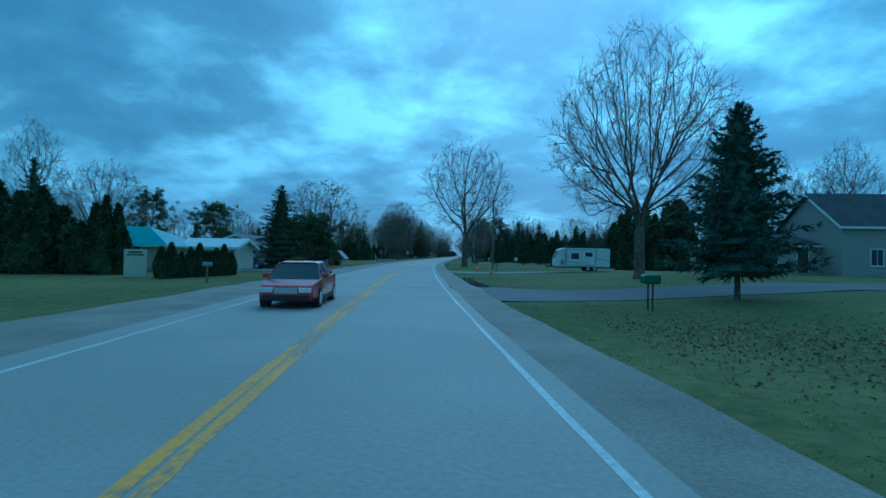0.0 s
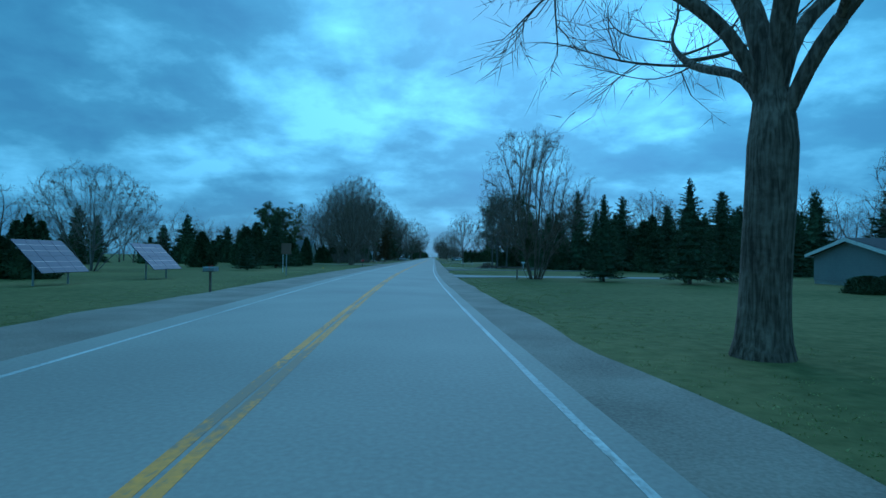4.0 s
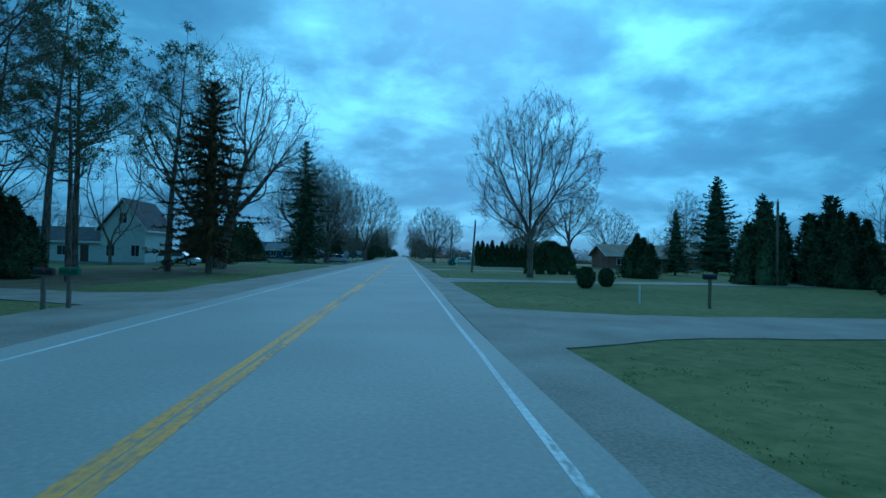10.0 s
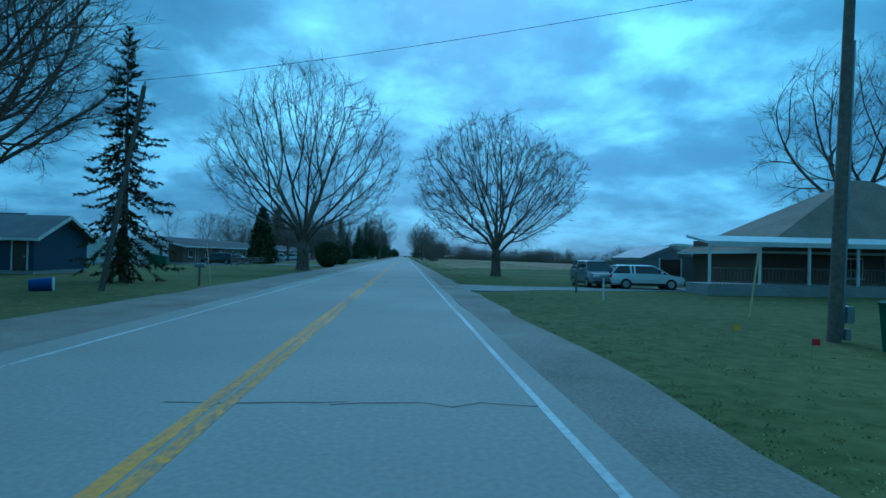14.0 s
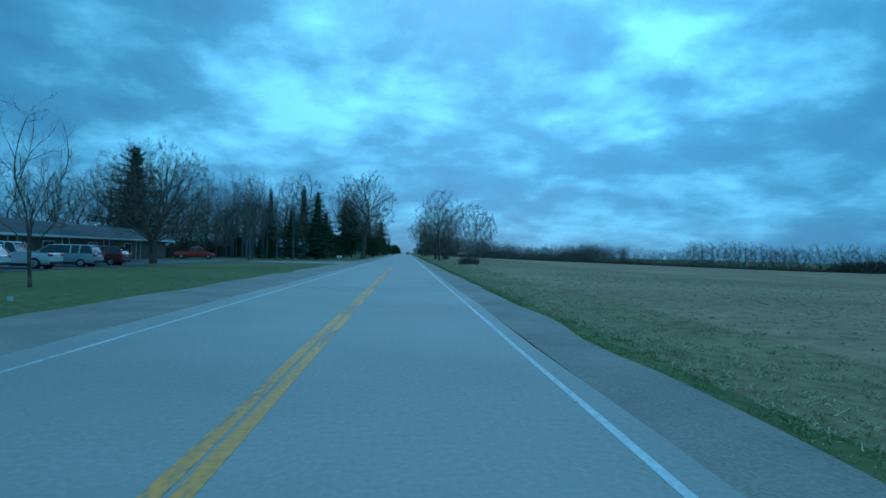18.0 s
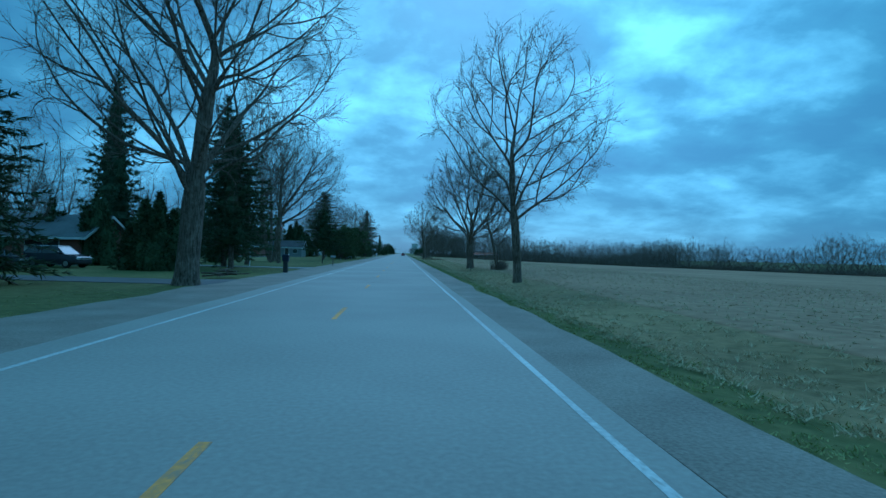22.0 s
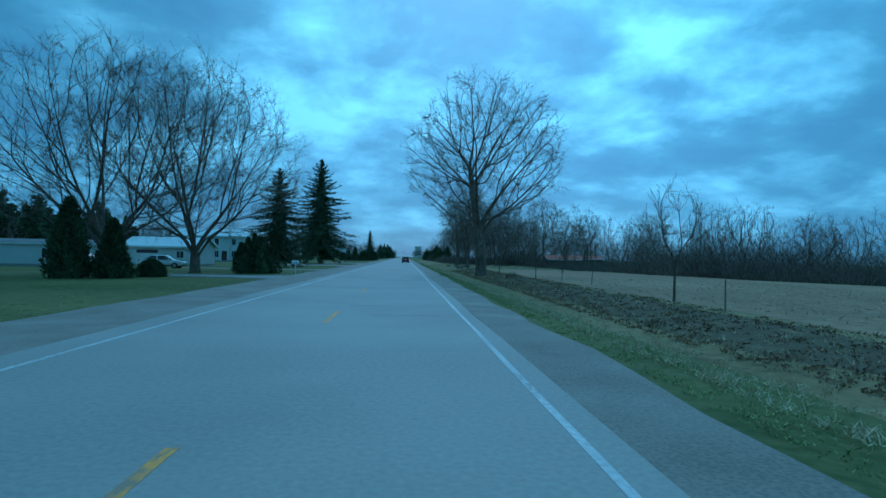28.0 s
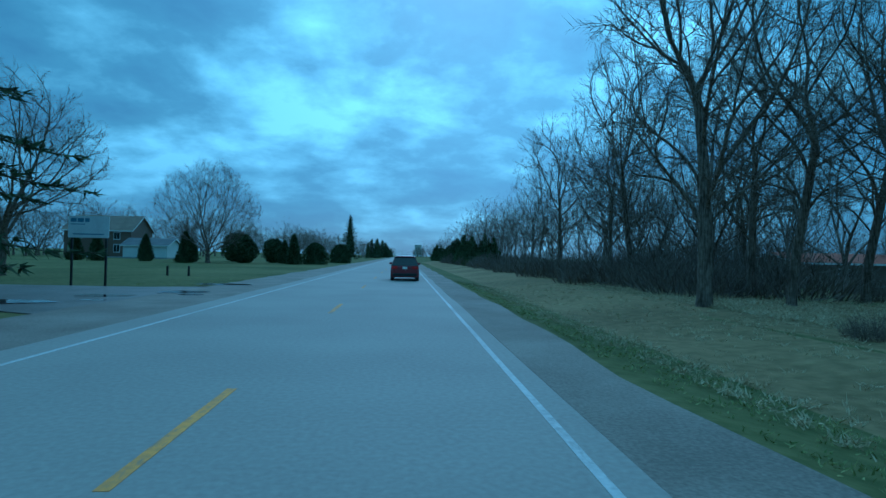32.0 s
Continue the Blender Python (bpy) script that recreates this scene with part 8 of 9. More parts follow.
part("conduit", tube((0.19, -0.02, 0.2), (0.15, -0.02, 7.2), 0.035, 0.035, 8), P_GALV, ob, "pale grey steel conduit")
part("meter_box", box(0.22, 0.40, -0.12, 0.06, 0.55, 0.95, 0.015), P_GALV, ob, "small grey meter box")
part("junction_box", box(0.21, 0.35, -0.10, 0.04, 0.15, 0.42, 0.012), P_GALV, ob)
utility_pole(31.0, 274.0, 7.0, 0.13)
utility_pole(-13.2, 361.0, 9.5, 0.13).matrix_world = pose(-13.2, 361.0, gz(-13.2, 361.0) - 0.1, 0, 10, 0)
wire((-10.0, 75.3, 8.55), (12.0, 72.4, 8.9), 0.45)
wire((-10.6, 75.3, 8.50), (12.0, 72.4, 7.9), 0.55)
wire((12.0, 72.5, 8.0), (34.0, 60.0, 5.0), 0.6)
wire((10.68, 347.4, 8.6), (-13.0, 361.0, 9.2), 0.3)
wire((10.68, 347.4, 8.5), (34.0, 352.0, 7.6), 0.5)
wire((10.68, 347.4, 8.4), (8.95, 296.0, 6.1), 0.6)


def guy_marker(x, s, lean=0.25):
    ob = thing("guy_marker", "yellow plastic guy wire marker leaning on a lawn", "marker", (x, s, gz(x, s) - 0.05))
    part("sleeve", tube((0, 0, 0.15), (lean * 2.2, 0.1, 2.35), 0.03, 0.026, 8), paint("faded_yellow_sleeve", (0.62, 0.52, 0.24), 0.5), ob)
    part("anchor_rod", tube((-lean * 0.2, 0, 0), (lean * 0.15, 0, 0.2), 0.014, 0.014, 6), P_GALV, ob)


for x, s, l in ((6.9, 295.7, 0.13), (8.9, 294.4, -0.13), (-11.9, 334.0, -0.15), (-10.3, 366.5, -0.12), (11.3, 66.7, 0.1), (11.2, 352.0, 0.16)):
    guy_marker(x, s, l)


def mailbox(x, s, body, post=P_WOODPOST, label="mailbox on a wooden post beside the road", h=1.05, n=1, wide=0.18, size=0.5, flag=True):
    """n boxes side by side on one post; their doors face the road."""
    face = 1 if x < road_x(s) else -1
    ob = thing("mailbox", label, "mailbox", (x, s, gz(x, s) - 0.05), 0 if face > 0 else 180)
    part("post", box(-0.05, 0.05, -0.05, 0.05, 0, h, 0.006), post, ob)
    part("shelf", box(-size / 2 - 0.03, size / 2 - 0.02, -wide * n / 2 - 0.01, wide * n / 2 + 0.01, h, h + 0.03, 0.004), post, ob)
    for k in range(n):
        y = (k - (n - 1) / 2) * (wide + 0.03)
        out = [(y - wide / 2, h + 0.03), (y + wide / 2, h + 0.03), (y + wide / 2, h + 0.15)] + [(y + wide / 2 * math.cos(t), h + 0.15 + wide / 2 * math.sin(t)) for t in (0.5, 1.05, 1.57, 2.09, 2.64)] + [(y - wide / 2, h + 0.15)]
        bx = part("box", prism(out, "x", -size / 2, size / 2), body, ob)
        part("door", prism([(y + (p - y) * 1.05, h + 0.02 + (q - h - 0.02) * 1.03) for p, q in out], "x", size / 2 + 0.002, size / 2 + 0.022), body, bx)
        part("latch", box(size / 2 + 0.022, size / 2 + 0.04, y - 0.02, y + 0.02, h + 0.20, h + 0.22), P_GALV, bx)
        if flag:
            part("flag", box(0.05, 0.07, y - wide / 2 - 0.012, y - wide / 2 - 0.004, h + 0.12, h + 0.32), P_REDM, bx, "small red signal flag")
            
    return ob


P_GREYBOX = paint("grey_painted_steel", (0.28, 0.30, 0.31), 0.45, 0.3)
mailbox(-6.7, 32.0, P_GREYBOX, label="grey steel mailbox on a wooden post")
mailbox(-7.5, 64.0, P_BLACKM, label="black mailbox beside a blue bin")
mailbox(15.5, 165.0, P_WHITEM, P_WHITEM, "white mailbox and shelf on a white post")
mailbox(-9.7, 172.5, P_REDM, label="bright red mailbox on a wooden post")
mailbox(-10.6, 218.9, P_WHITEM, label="white mailbox on a wooden post")
mailbox(-9.75, 247.3, P_BLACKM, label="black mailbox on a wooden post beside another")
mailbox(-9.1, 247.4, P_GREENM, label="dark green mailbox on a wooden post")
mailbox(12.8, 252.0, P_BLACKM, P_WOODPOST, "black mailbox on a grey wooden post", 1.2)
mailbox(-10.6, 343.0, P_BLACKM, label="black mailbox beside a gravel drive")
mailbox(-9.5, 342.0, P_BLACKM, label="black mailbox beside a gravel drive")
mailbox(9.6, 341.8, P_GREYBOX, label="grey mailbox beside green bins")
mailbox(-10.7, 366.0, P_GREYBOX, label="grey mailbox beside a yellow guy marker")
mailbox(-9.0, 513.5, P_WHITEM, P_WHITEM, "row of white mailboxes on one post", 0.95, 4, 0.22, 0.55)
mailbox(-8.3, 611.7, P_GREYBOX, label="grey mailbox on a wooden post", wide=0.24, size=0.58)
mailbox(-8.9, 677.3, P_BLACKM, label="black mailbox on a wooden post")
mailbox(-8.8, 108.0, P_GREYBOX, label="row of grey mailboxes on one post", n=3)
mb = mailbox(-9.8, 755.0, P_WHITEM, P_WHITEM, "white wooden mailbox with dark number bars", 1.0, 1, 0.34, 0.6, False)
for k in range(4):
    part("number_bar", box(-0.2 + 0.1 * k, -0.14 + 0.1 * k, -0.176, -0.171, 1.10, 1.20), P_INK, mb)
# tall dark blue newspaper and mail cabinet
ob = thing("mail_cabinet", "tall dark blue mail cabinet beside the road", "mailbox", (-9.0, 588.0, gz(-9, 588) - 0.03))
part("pedestal", box(-0.16, 0.16, -0.16, 0.16, 0, 0.95, 0.02), P_INK, ob)
part("cabinet", box(-0.26, 0.26, -0.2, 0.2, 0.95, 1.5, 0.05), paint("navy_enamel", (0.015, 0.02, 0.05), 0.35), ob)
part("slot_door", box(0.262, 0.275, -0.16, 0.16, 1.22, 1.42, 0.003), P_BLACKM, ob)
# two black posts with a green box
ob = thing("mailbox", "green box on two black metal posts", "mailbox", (14.9, 20.0, gz(14.9, 20) - 0.05))
for k in (-0.25, 0.25):
    part("post", tube((0, k, 0), (0, k, 1.15), 0.03, 0.03, 8), P_BLACKM, ob)
part("box", box(-0.28, 0.28, -0.32, 0.32, 1.0, 1.32, 0.05), P_GREENM, ob)


def wheelie_bin(x, s, mat, label, h=1.05):
    ob = thing("wheeled_bin", label, "bin", (x, s, gz(x, s)))
    bm = bmesh.new()
    r = bmesh.ops.create_cone(bm, cap_ends=True, segments=4, radius1=0.34, radius2=0.41, depth=h - 0.12, matrix=Matrix.Translation((0, 0, 0.06 + (h - 0.12) / 2)) @ Matrix.Rotation(math.pi / 4, 4, "Z"))
    part("body", bm, mat, ob)
    part("lid", box(-0.32, 0.34, -0.31, 0.31, h - 0.05, h + 0.03, 0.02), mat, ob)
    part("handle", tube((0.37, -0.22, h - 0.04), (0.37, 0.22, h - 0.04), 0.018, 0.018, 6), mat, ob)
    for k in (-0.27, 0.27):
        part("wheel", tube((0.24, k - 0.03, 0.12), (0.24, k + 0.03, 0.12), 0.12, 0.12, 14), P_BLACKM, ob)


wheelie_bin(-7.7, 63.2, P_BLUEM, "blue plastic wheeled bin beside a mailbox")
wheelie_bin(10.3, 345.6, P_GREENM, "dark green wheeled bin beside a driveway")
wheelie_bin(10.9, 346.1, P_GREENM, "dark green wheeled bin beside a driveway")


def stake(name, x, s, h, mat, label, category="post", r=0.045, cap=None, lean=0.0):
    ob = thing(name, label, category, (x, s, gz(x, s) - 0.08))
    part("post", tube((0, 0, 0), (lean, 0, h + 0.08), r, r * 0.9, 8), mat, ob)
    if cap is not None:
        part("cap", tube((lean, 0, h + 0.08), (lean, 0, h + 0.2), r * 1.5, r * 0.5, 8), cap, ob)
    return ob


stake("marker_post", -14.3, 141.3, 1.8, P_WHITEM, "white marker post on a lawn", cap=P_WHITEM)
stake("marker_post", 9.1, 128.4, 0.9, P_WOODPOST, "short grey wooden post beside a drive", r=0.07)
stake("marker_post", 10.3, 202.3, 1.0, P_GALV, "short grey metal marker post")
stake("marker_post", 8.0, 195.9, 0.75, P_WOODPOST, "short dark wooden post on a lawn", r=0.06)
stake("marker_post", 9.5, 364.4, 1.1, P_WOODPOST, "short grey wooden post beside a drive", r=0.06)
stake("marker_post", 9.1, 359.2, 1.0, P_WHITEM, "short white marker post beside a drive")
stake("marker_post", -16.2, 833.6, 0.35, P_YEL, "low thick yellow plastic marker beside a gravel lot", r=0.19)
stake("fence_post", 9.4, 814.2, 1.0, P_WOODPOST, "thin dark post leaning over rough grass", r=0.035, lean=0.25)
stake("fence_post", 8.1, 610.6, 1.2, P_WOODPOST, "leaning grey fence post at the field edge", r=0.06, lean=0.12)
stake("fence_stake", 13.5, 741.6, 1.3, P_WOODPOST, "thin wooden stake at the field edge", r=0.03, lean=0.1)
stake("fence_stake", 11.7, 722.0, 1.2, P_WOODPOST, "thin wooden stake at the field edge", r=0.03)
stake("marker_post", 10.7, 253.8, 0.8, P_WHITEM, "short white marker post beside a drive")
stake("marker_post", -31.0, 552.0, 1.6, P_WHITEM, "white marker post at a gravel entrance", r=0.07, cap=P_WHITEM)
stake("bollard", -12.1, 629.7, 0.9, P_BLACKM, "black round bollard on a lawn", r=0.08)
for x in (-16.7, -15.2):
    stake("bollard", x, 852.0, 0.7, P_BLACKM, "short dark steel bollard beside a gravel lot", r=0.09)
ob = stake("reflector_post", 13.4, 55.3, 1.65, P_GALV, "metal post with a white reflector disc", r=0.025)
part("disc", tube((0, -0.05, 1.6), (0, -0.03, 1.6), 0.17, 0.17, 20), P_WHITEM, ob, "white round reflector disc")
ob = thing("utility_pedestal", "pale green utility pedestal on a lawn", "utility box", (12.1, 65.5, gz(12.1, 65.5) - 0.03))
part("body", box(-0.18, 0.18, -0.18, 0.18, 0, 0.85, 0.03), paint("pale_green_enamel", (0.28, 0.34, 0.27), 0.5), ob)
part("lid", box(-0.21, 0.21, -0.21, 0.21, 0.85, 0.95, 0.03), paint("pale_green_lid", (0.30, 0.36, 0.29), 0.5), ob)


def cone(x, s):
    ob = thing("traffic_cone", "orange plastic traffic cone with a white band", "traffic cone", (x, s, gz(x, s)), group="traffic cones")
    part("base", box(-0.18, 0.18, -0.18, 0.18, 0, 0.04, 0.01), P_ORANGE, ob)
    part("cone_body", tube((0, 0, 0.04), (0, 0, 0.72), 0.13, 0.03, 16), P_ORANGE, ob)
    part("band", tube((0, 0, 0.40), (0, 0, 0.53), 0.085, 0.067, 16), P_WHITEM, ob, "white reflective band")


for x, s in ((-11.6, 79.4), (-11.4, 78.0), (9.8, 64.3), (10.0, 64.9), (10.9, 53.1)):
    cone(x, s)


def board_sign(name, x, s, z0, z1, w, mat, label, posts=2, post=P_WOODPOST, bars=(), turn=0.0, ink=P_INK, category="sign", two=False):
    """A flat board on posts facing the traffic; bars: (x0, x1, z0, z1) as fractions of the board."""
    ob = thing(name, label, category, (x, s, gz(x, s) - 0.05), turn)
    xs = (0,) if posts == 1 else (-w * 0.42, w * 0.42)
    for k in xs:
        part("post", box(k - 0.045, k + 0.045, 0.03, 0.12, 0, z1 - 0.03, 0.006), post, ob)
    bd = part("board", box(-w / 2, w / 2, -0.02, 0.028, z0, z1, 0.006), mat, ob)
    for a, b, c, d in bars:
        part("bar", box(-w / 2 + a * w, -w / 2 + b * w, -0.026, -0.021, z0 + c * (z1 - z0), z0 + d * (z1 - z0)), ink, bd)
    return ob


board_sign("painted_board", -14.2, 37.3, 0.12, 2.0, 1.45, P_CREAM, "cream board sign on posts with dark bars", bars=((0.2, 0.8, 0.86, 0.92), (0.12, 0.88, 0.77, 0.82)), turn=12)
board_sign("yard_sign", -7.7, 62.8, 0.35, 0.85, 0.62, P_ORANGE, "small orange yard sign on wire legs", post=P_GALV, bars=((0.1, 0.9, 0.55, 0.75), (0.2, 0.8, 0.2, 0.35)))
board_sign("for_sale_sign", -13.4, 97.8, 0.3, 0.85, 0.75, P_WHITEM, "white yard sign with blue bars on posts", post=P_WHITEM, bars=((0.15, 0.85, 0.72, 0.86), (0.1, 0.9, 0.45, 0.52), (0.1, 0.9, 0.28, 0.35), (0.2, 0.8, 0.12, 0.18)), ink=P_BLUEM)
wheelie_bin(-10.8, 83.2, P_BLACKM, "small black bin beside an orange post", 0.8)
ob = stake("marker_post", -9.7, 79.2, 0.55, P_BLACKM, "short dark marker post with a yellow base", r=0.05)
part("base", tube((0, 0, 0.04), (0, 0, 0.16), 0.13, 0.11, 12), P_YEL, ob, "yellow base")
stake("orange_post", -11.4, 82.7, 1.55, paint("rusty_orange_wood", (0.34, 0.12, 0.06), 0.7), "thick rusty orange wooden post on a verge", r=0.11)
board_sign("road_sign", -11.5, 132.0, 2.0, 3.0, 0.9, paint("brown_back", (0.15, 0.10, 0.07), 0.5), "brown square road sign on a post", posts=1, post=P_GALV)
board_sign("yard_sign", 10.0, 336.8, 0.9, 1.35, 0.5, P_GREENM, "small green sign on a post", posts=1, post=P_GALV)
ob = board_sign("small_sign", -12.2, 675.4, 0.4, 0.9, 0.7, P_WHITEM, "small white sign on a lawn", bars=((0.1, 0.9, 0.4, 0.6),))
# back of a diamond warning sign
ob = thing("warning_sign", "bare metal back of a diamond road sign", "road sign", (-8.8, 323.0, gz(-8.8, 323) - 0.05))
part("post", box(-0.03, 0.03, -0.015, 0.015, 0, 2.4, 0.004), P_GALV, ob)
part("plate", prism([(-0.53, 1.95), (0, 1.42), (0.53, 1.95), (0, 2.48)], "y", 0.018, 0.024), P_GALV, ob)
# business sign with plain bars
ob = board_sign("business_sign", -14.9, 838.5, 2.4, 3.45, 1.9, P_WHITEM, "white business sign with grey and blue bars on dark posts", post=P_BLACKM, bars=((0.06, 0.20, 0.72, 0.90), (0.23, 0.38, 0.72, 0.90), (0.41, 0.52, 0.72, 0.90), (0.06, 0.40, 0.60, 0.64), (0.12, 0.88, 0.14, 0.19)), ink=paint("faded_blue_lettering", (0.16, 0.24, 0.36), 0.6))
# post with a white bird-shaped top
ob = stake("bird_post", 9.8, 327.0, 1.2, P_WHITEM, "white post with a white bird figure on it", r=0.05)
bm = bmesh.new()
bmesh.ops.create_icosphere(bm, subdivisions=2, radius=0.14, matrix=Matrix.Translation((0, 0, 1.38)) @ Matrix.Diagonal((0.9, 0.7, 0.9, 1)))
bmesh.ops.create_icosphere(bm, subdivisions=2, radius=0.07, matrix=Matrix.Translation((0.08, 0, 1.53)))
add_tube(bm, (0.13, 0, 1.53), (0.2, 0, 1.51), 0.025, 0.004, 6)
add_tube(bm, (-0.08, 0, 1.38), (-0.2, 0, 1.36), 0.05, 0.02, 6)
part("bird_figure", bm, P_WHITEM, ob, smooth=True)


def solar_array(x, s, turn):
    ob = thing("solar_array", "tilted dark solar panel array on posts", "solar panel", (x, s, gz(x, s) - 0.05), turn)
    tilt = Matrix.Translation((0, 0, 1.7)) @ Matrix.Rotation(radians(46), 4, "X")
    for k in (-1.4, 1.4):
        part("post", tube((k, 0, 0), (k, 0, 1.72), 0.06, 0.06, 8), P_GALV, ob)
    for i in range(4):
        for j in range(2):
            pn = part("panel", add_box(bmesh.new(), -2.0 + i, -1.02 + i, -1.3 + 1.3 * j, -0.02 + 1.3 * j, 0.0, 0.04, 0, tilt), P_PANEL, ob)
            for a in range(2):
                part("cell_line", add_box(bmesh.new(), -2.0 + i, -1.02 + i, -0.9 + 1.3 * j + 0.45 * a, -0.885 + 1.3 * j + 0.45 * a, 0.041, 0.043, 0, tilt), P_GALV, pn)
    part("rail", add_box(bmesh.new(), -2.05, 2.05, -0.7, -0.62, -0.07, -0.003, 0, tilt), P_GALV, ob)
    part("rail", add_box(bmesh.new(), -2.05, 2.05, 0.62, 0.70, -0.07, -0.003, 0, tilt), P_GALV, ob)


solar_array(-20.2, 113.6, 88)
solar_array(-18.6, 122.6, 88)


def flagpole(x, s, h, label, stripes=True):
    ob = thing("flagpole", label, "flagpole", (x, s, gz(x, s) - 0.05))
    part("pole", tube((0, 0, 0), (0, 0, h), 0.045, 0.025, 10), P_WHITEM, ob)
    bm = bmesh.new()
    bmesh.ops.create_icosphere(bm, subdivisions=2, radius=0.06, matrix=Matrix.Translation((0, 0, h + 0.05)))
    part("ball", bm, P_YELLOWM, ob)
    n = 7
    for k in range(n):
        bm = bmesh.new()
        z1, dz = h - 0.15 - 0.11 * k, 0.11
        cols = [(0.05 + 0.055 * i, 0.06 * math.sin(i * 1.5 + 0.2 * k), -0.075 * i) for i in range(9)]
        top = [bm.verts.new((a, b, z1 + c)) for a, b, c in cols]
        low = [bm.verts.new((a, b, z1 - dz + c)) for a, b, c in cols]
        for i in range(8):
            bm.faces.new((top[i], low[i], low[i + 1], top[i + 1]))
        bmesh.ops.solidify(bm, geom=bm.faces[:], thickness=0.008)
        part("flag_stripe", bm, P_REDM if k % 2 == 0 else P_WHITEM, ob)
    part("flag_canton", prism([(0.05, h - 0.15), (0.05, h - 0.56), (0.24, h - 0.80), (0.24, h - 0.38)], "y", -0.075, 0.075), P_BLUEM, ob)


flagpole(-17.7, 625.7, 6.2, "white flagpole with a striped flag on a lawn")
flagpole(33.0, 55.5, 5.0, "white flagpole with a striped flag beside a house")

ob = thing("plastic_tub", "blue plastic tub lying on a lawn", "tub", (-15.6, 360.8, gz(-15.6, 360.8) - 0.02), 25)
part("body", tube((-0.45, 0, 0.26), (0.4, 0, 0.30), 0.27, 0.31, 18), P_BLUEM, ob)
part("rim", tube((0.4, 0, 0.30), (0.45, 0, 0.30), 0.335, 0.335, 18), P_WHITEM, ob, "white rim")
# lamp post
ob = thing("lamp_post", "white garden lamp post on a lawn", "lamp", (-16.5, 606.0, gz(-16.5, 606) - 0.05))
part("post", tube((0, 0, 0), (0, 0, 1.65), 0.045, 0.04, 10), P_WHITEM, ob)
part("lantern", tube((0, 0, 1.65), (0, 0, 1.95), 0.09, 0.13, 6), P_WHITEM, ob)
part("lantern_roof", tube((0, 0, 1.95), (0, 0, 2.08), 0.17, 0.02, 6), P_BLACKM, ob)
# planter
ob = thing("planter", "round grey stone planter on a lawn", "planter", (-12.9, 673.0, gz(-12.9, 673)))
part("bowl", tube((0, 0, 0), (0, 0, 0.5), 0.28, 0.42, 16), P_WOODPOST, ob)
part("rim", tube((0, 0, 0.5), (0, 0, 0.56), 0.45, 0.45, 16), P_WOODPOST, ob)
part("soil", tube((0, 0, 0.555), (0, 0, 0.58), 0.38, 0.36, 14), M_SOIL, ob)
stake("leaning_post", -14.1, 539.7, 1.7, P_WOODPOST, "leaning grey wooden post on a lawn", r=0.06, lean=0.15)
# cut branches
rb = random.Random(8)
ob = thing("branch_pile", "pile of cut bare branches on a verge", "branches", (-11.0, 580.0, gz(-11, 580)))
for k in range(16):
    a, l, z = rb.uniform(0, 3.1), rb.uniform(0.7, 1.5), rb.uniform(0.06, 0.55)
    c, sn = math.cos(a) * l, math.sin(a) * l
    part("branch", tube((-c, -sn, z), (c, sn, z + rb.uniform(-0.1, 0.25)), rb.uniform(0.03, 0.07), 0.02, 6), M_BARK, ob)
# refuse skip
ob = thing("refuse_skip", "dark green steel refuse skip", "skip", (-30.9, 408.4, gz(-30.9, 408.4)), 10)
part("body", prism([(-1.0, 0.15), (1.0, 0.15), (1.0, 1.1), (-1.0, 1.45)], "y", -0.8, 0.8), P_GREENM, ob)
for k in (-0.4, 0.4):
    part("lid", box(-0.98, 0.98, k - 0.37, k + 0.37, 1.46, 1.5, 0.01), P_BLACKM, ob)
for a in (-0.8, 0.8):
    for b in (-0.65, 0.65):
        part("caster", tube((a, b - 0.04, 0.08), (a, b + 0.04, 0.08), 0.08, 0.08, 10), P_BLACKM, ob)


def mast(x, s, h):
    ob = thing("antenna_mast", "tall thin lattice antenna mast", "mast", (x, s, gz(x, s)))
    legs = [(0.22 * math.cos(t), 0.22 * math.sin(t)) for t in (0.5, 2.6, 4.7)]
    for a, b in legs:
        part("leg", tube((a, b, 0), (a * 0.6, b * 0.6, h), 0.022, 0.016, 6), P_GALV, ob)
    bm = bmesh.new()
    n = int(h / 0.6)
    for k in range(n):
        f0, f1 = 1 - 0.4 * k / n, 1 - 0.4 * (k + 1) / n
        for i in range(3):
            (a, b), (c, d) = legs[i], legs[(i + 1) % 3]
            add_tube(bm, (a * f0, b * f0, h * k / n), (c * f1, d * f1, h * (k + 1) / n), 0.012, 0.012, 4)
    part("lattice", bm, P_GALV, ob)
    part("whip", tube((0, 0, h), (0, 0, h + 1.6), 0.012, 0.006, 5), P_GALV, ob)


mast(-38.0, 828.0, 17.0)


def rail_fence(x0, s0, x1, s1, n, label, h=1.1):
    ob = thing("rail_fence", label, "fence", (x0, s0, gz(x0, s0)), math.degrees(math.atan2(s1 - s0, x1 - x0)))
    d = math.hypot(x1 - x0, s1 - s0)
    for k in range(n + 1):
        part("post", box(d * k / n - 0.06, d * k / n + 0.06, -0.06, 0.06, -0.1, h, 0.01), P_WOODPOST, ob)
    for z in (0.35, 0.65, 0.95):
        for k in range(n):
            part("rail", box(d * k / n + 0.06, d * (k + 1) / n - 0.06, -0.02, 0.02, z, z + 0.12, 0.008), P_WOODPOST, ob)


rail_fence(-23.0, 412.0, -23.0, 440.0, 10, "grey wooden rail fence before a parking lot")

# porch railing
ob = thing("porch_railing", "dark wooden railing along a house porch", "railing", (17.1, 364.6, gz(20, 366) + 0.62))
part("top_rail", box(0, 21.6, -0.03, 0.03, 0.85, 0.92), P_WOODPOST, ob)
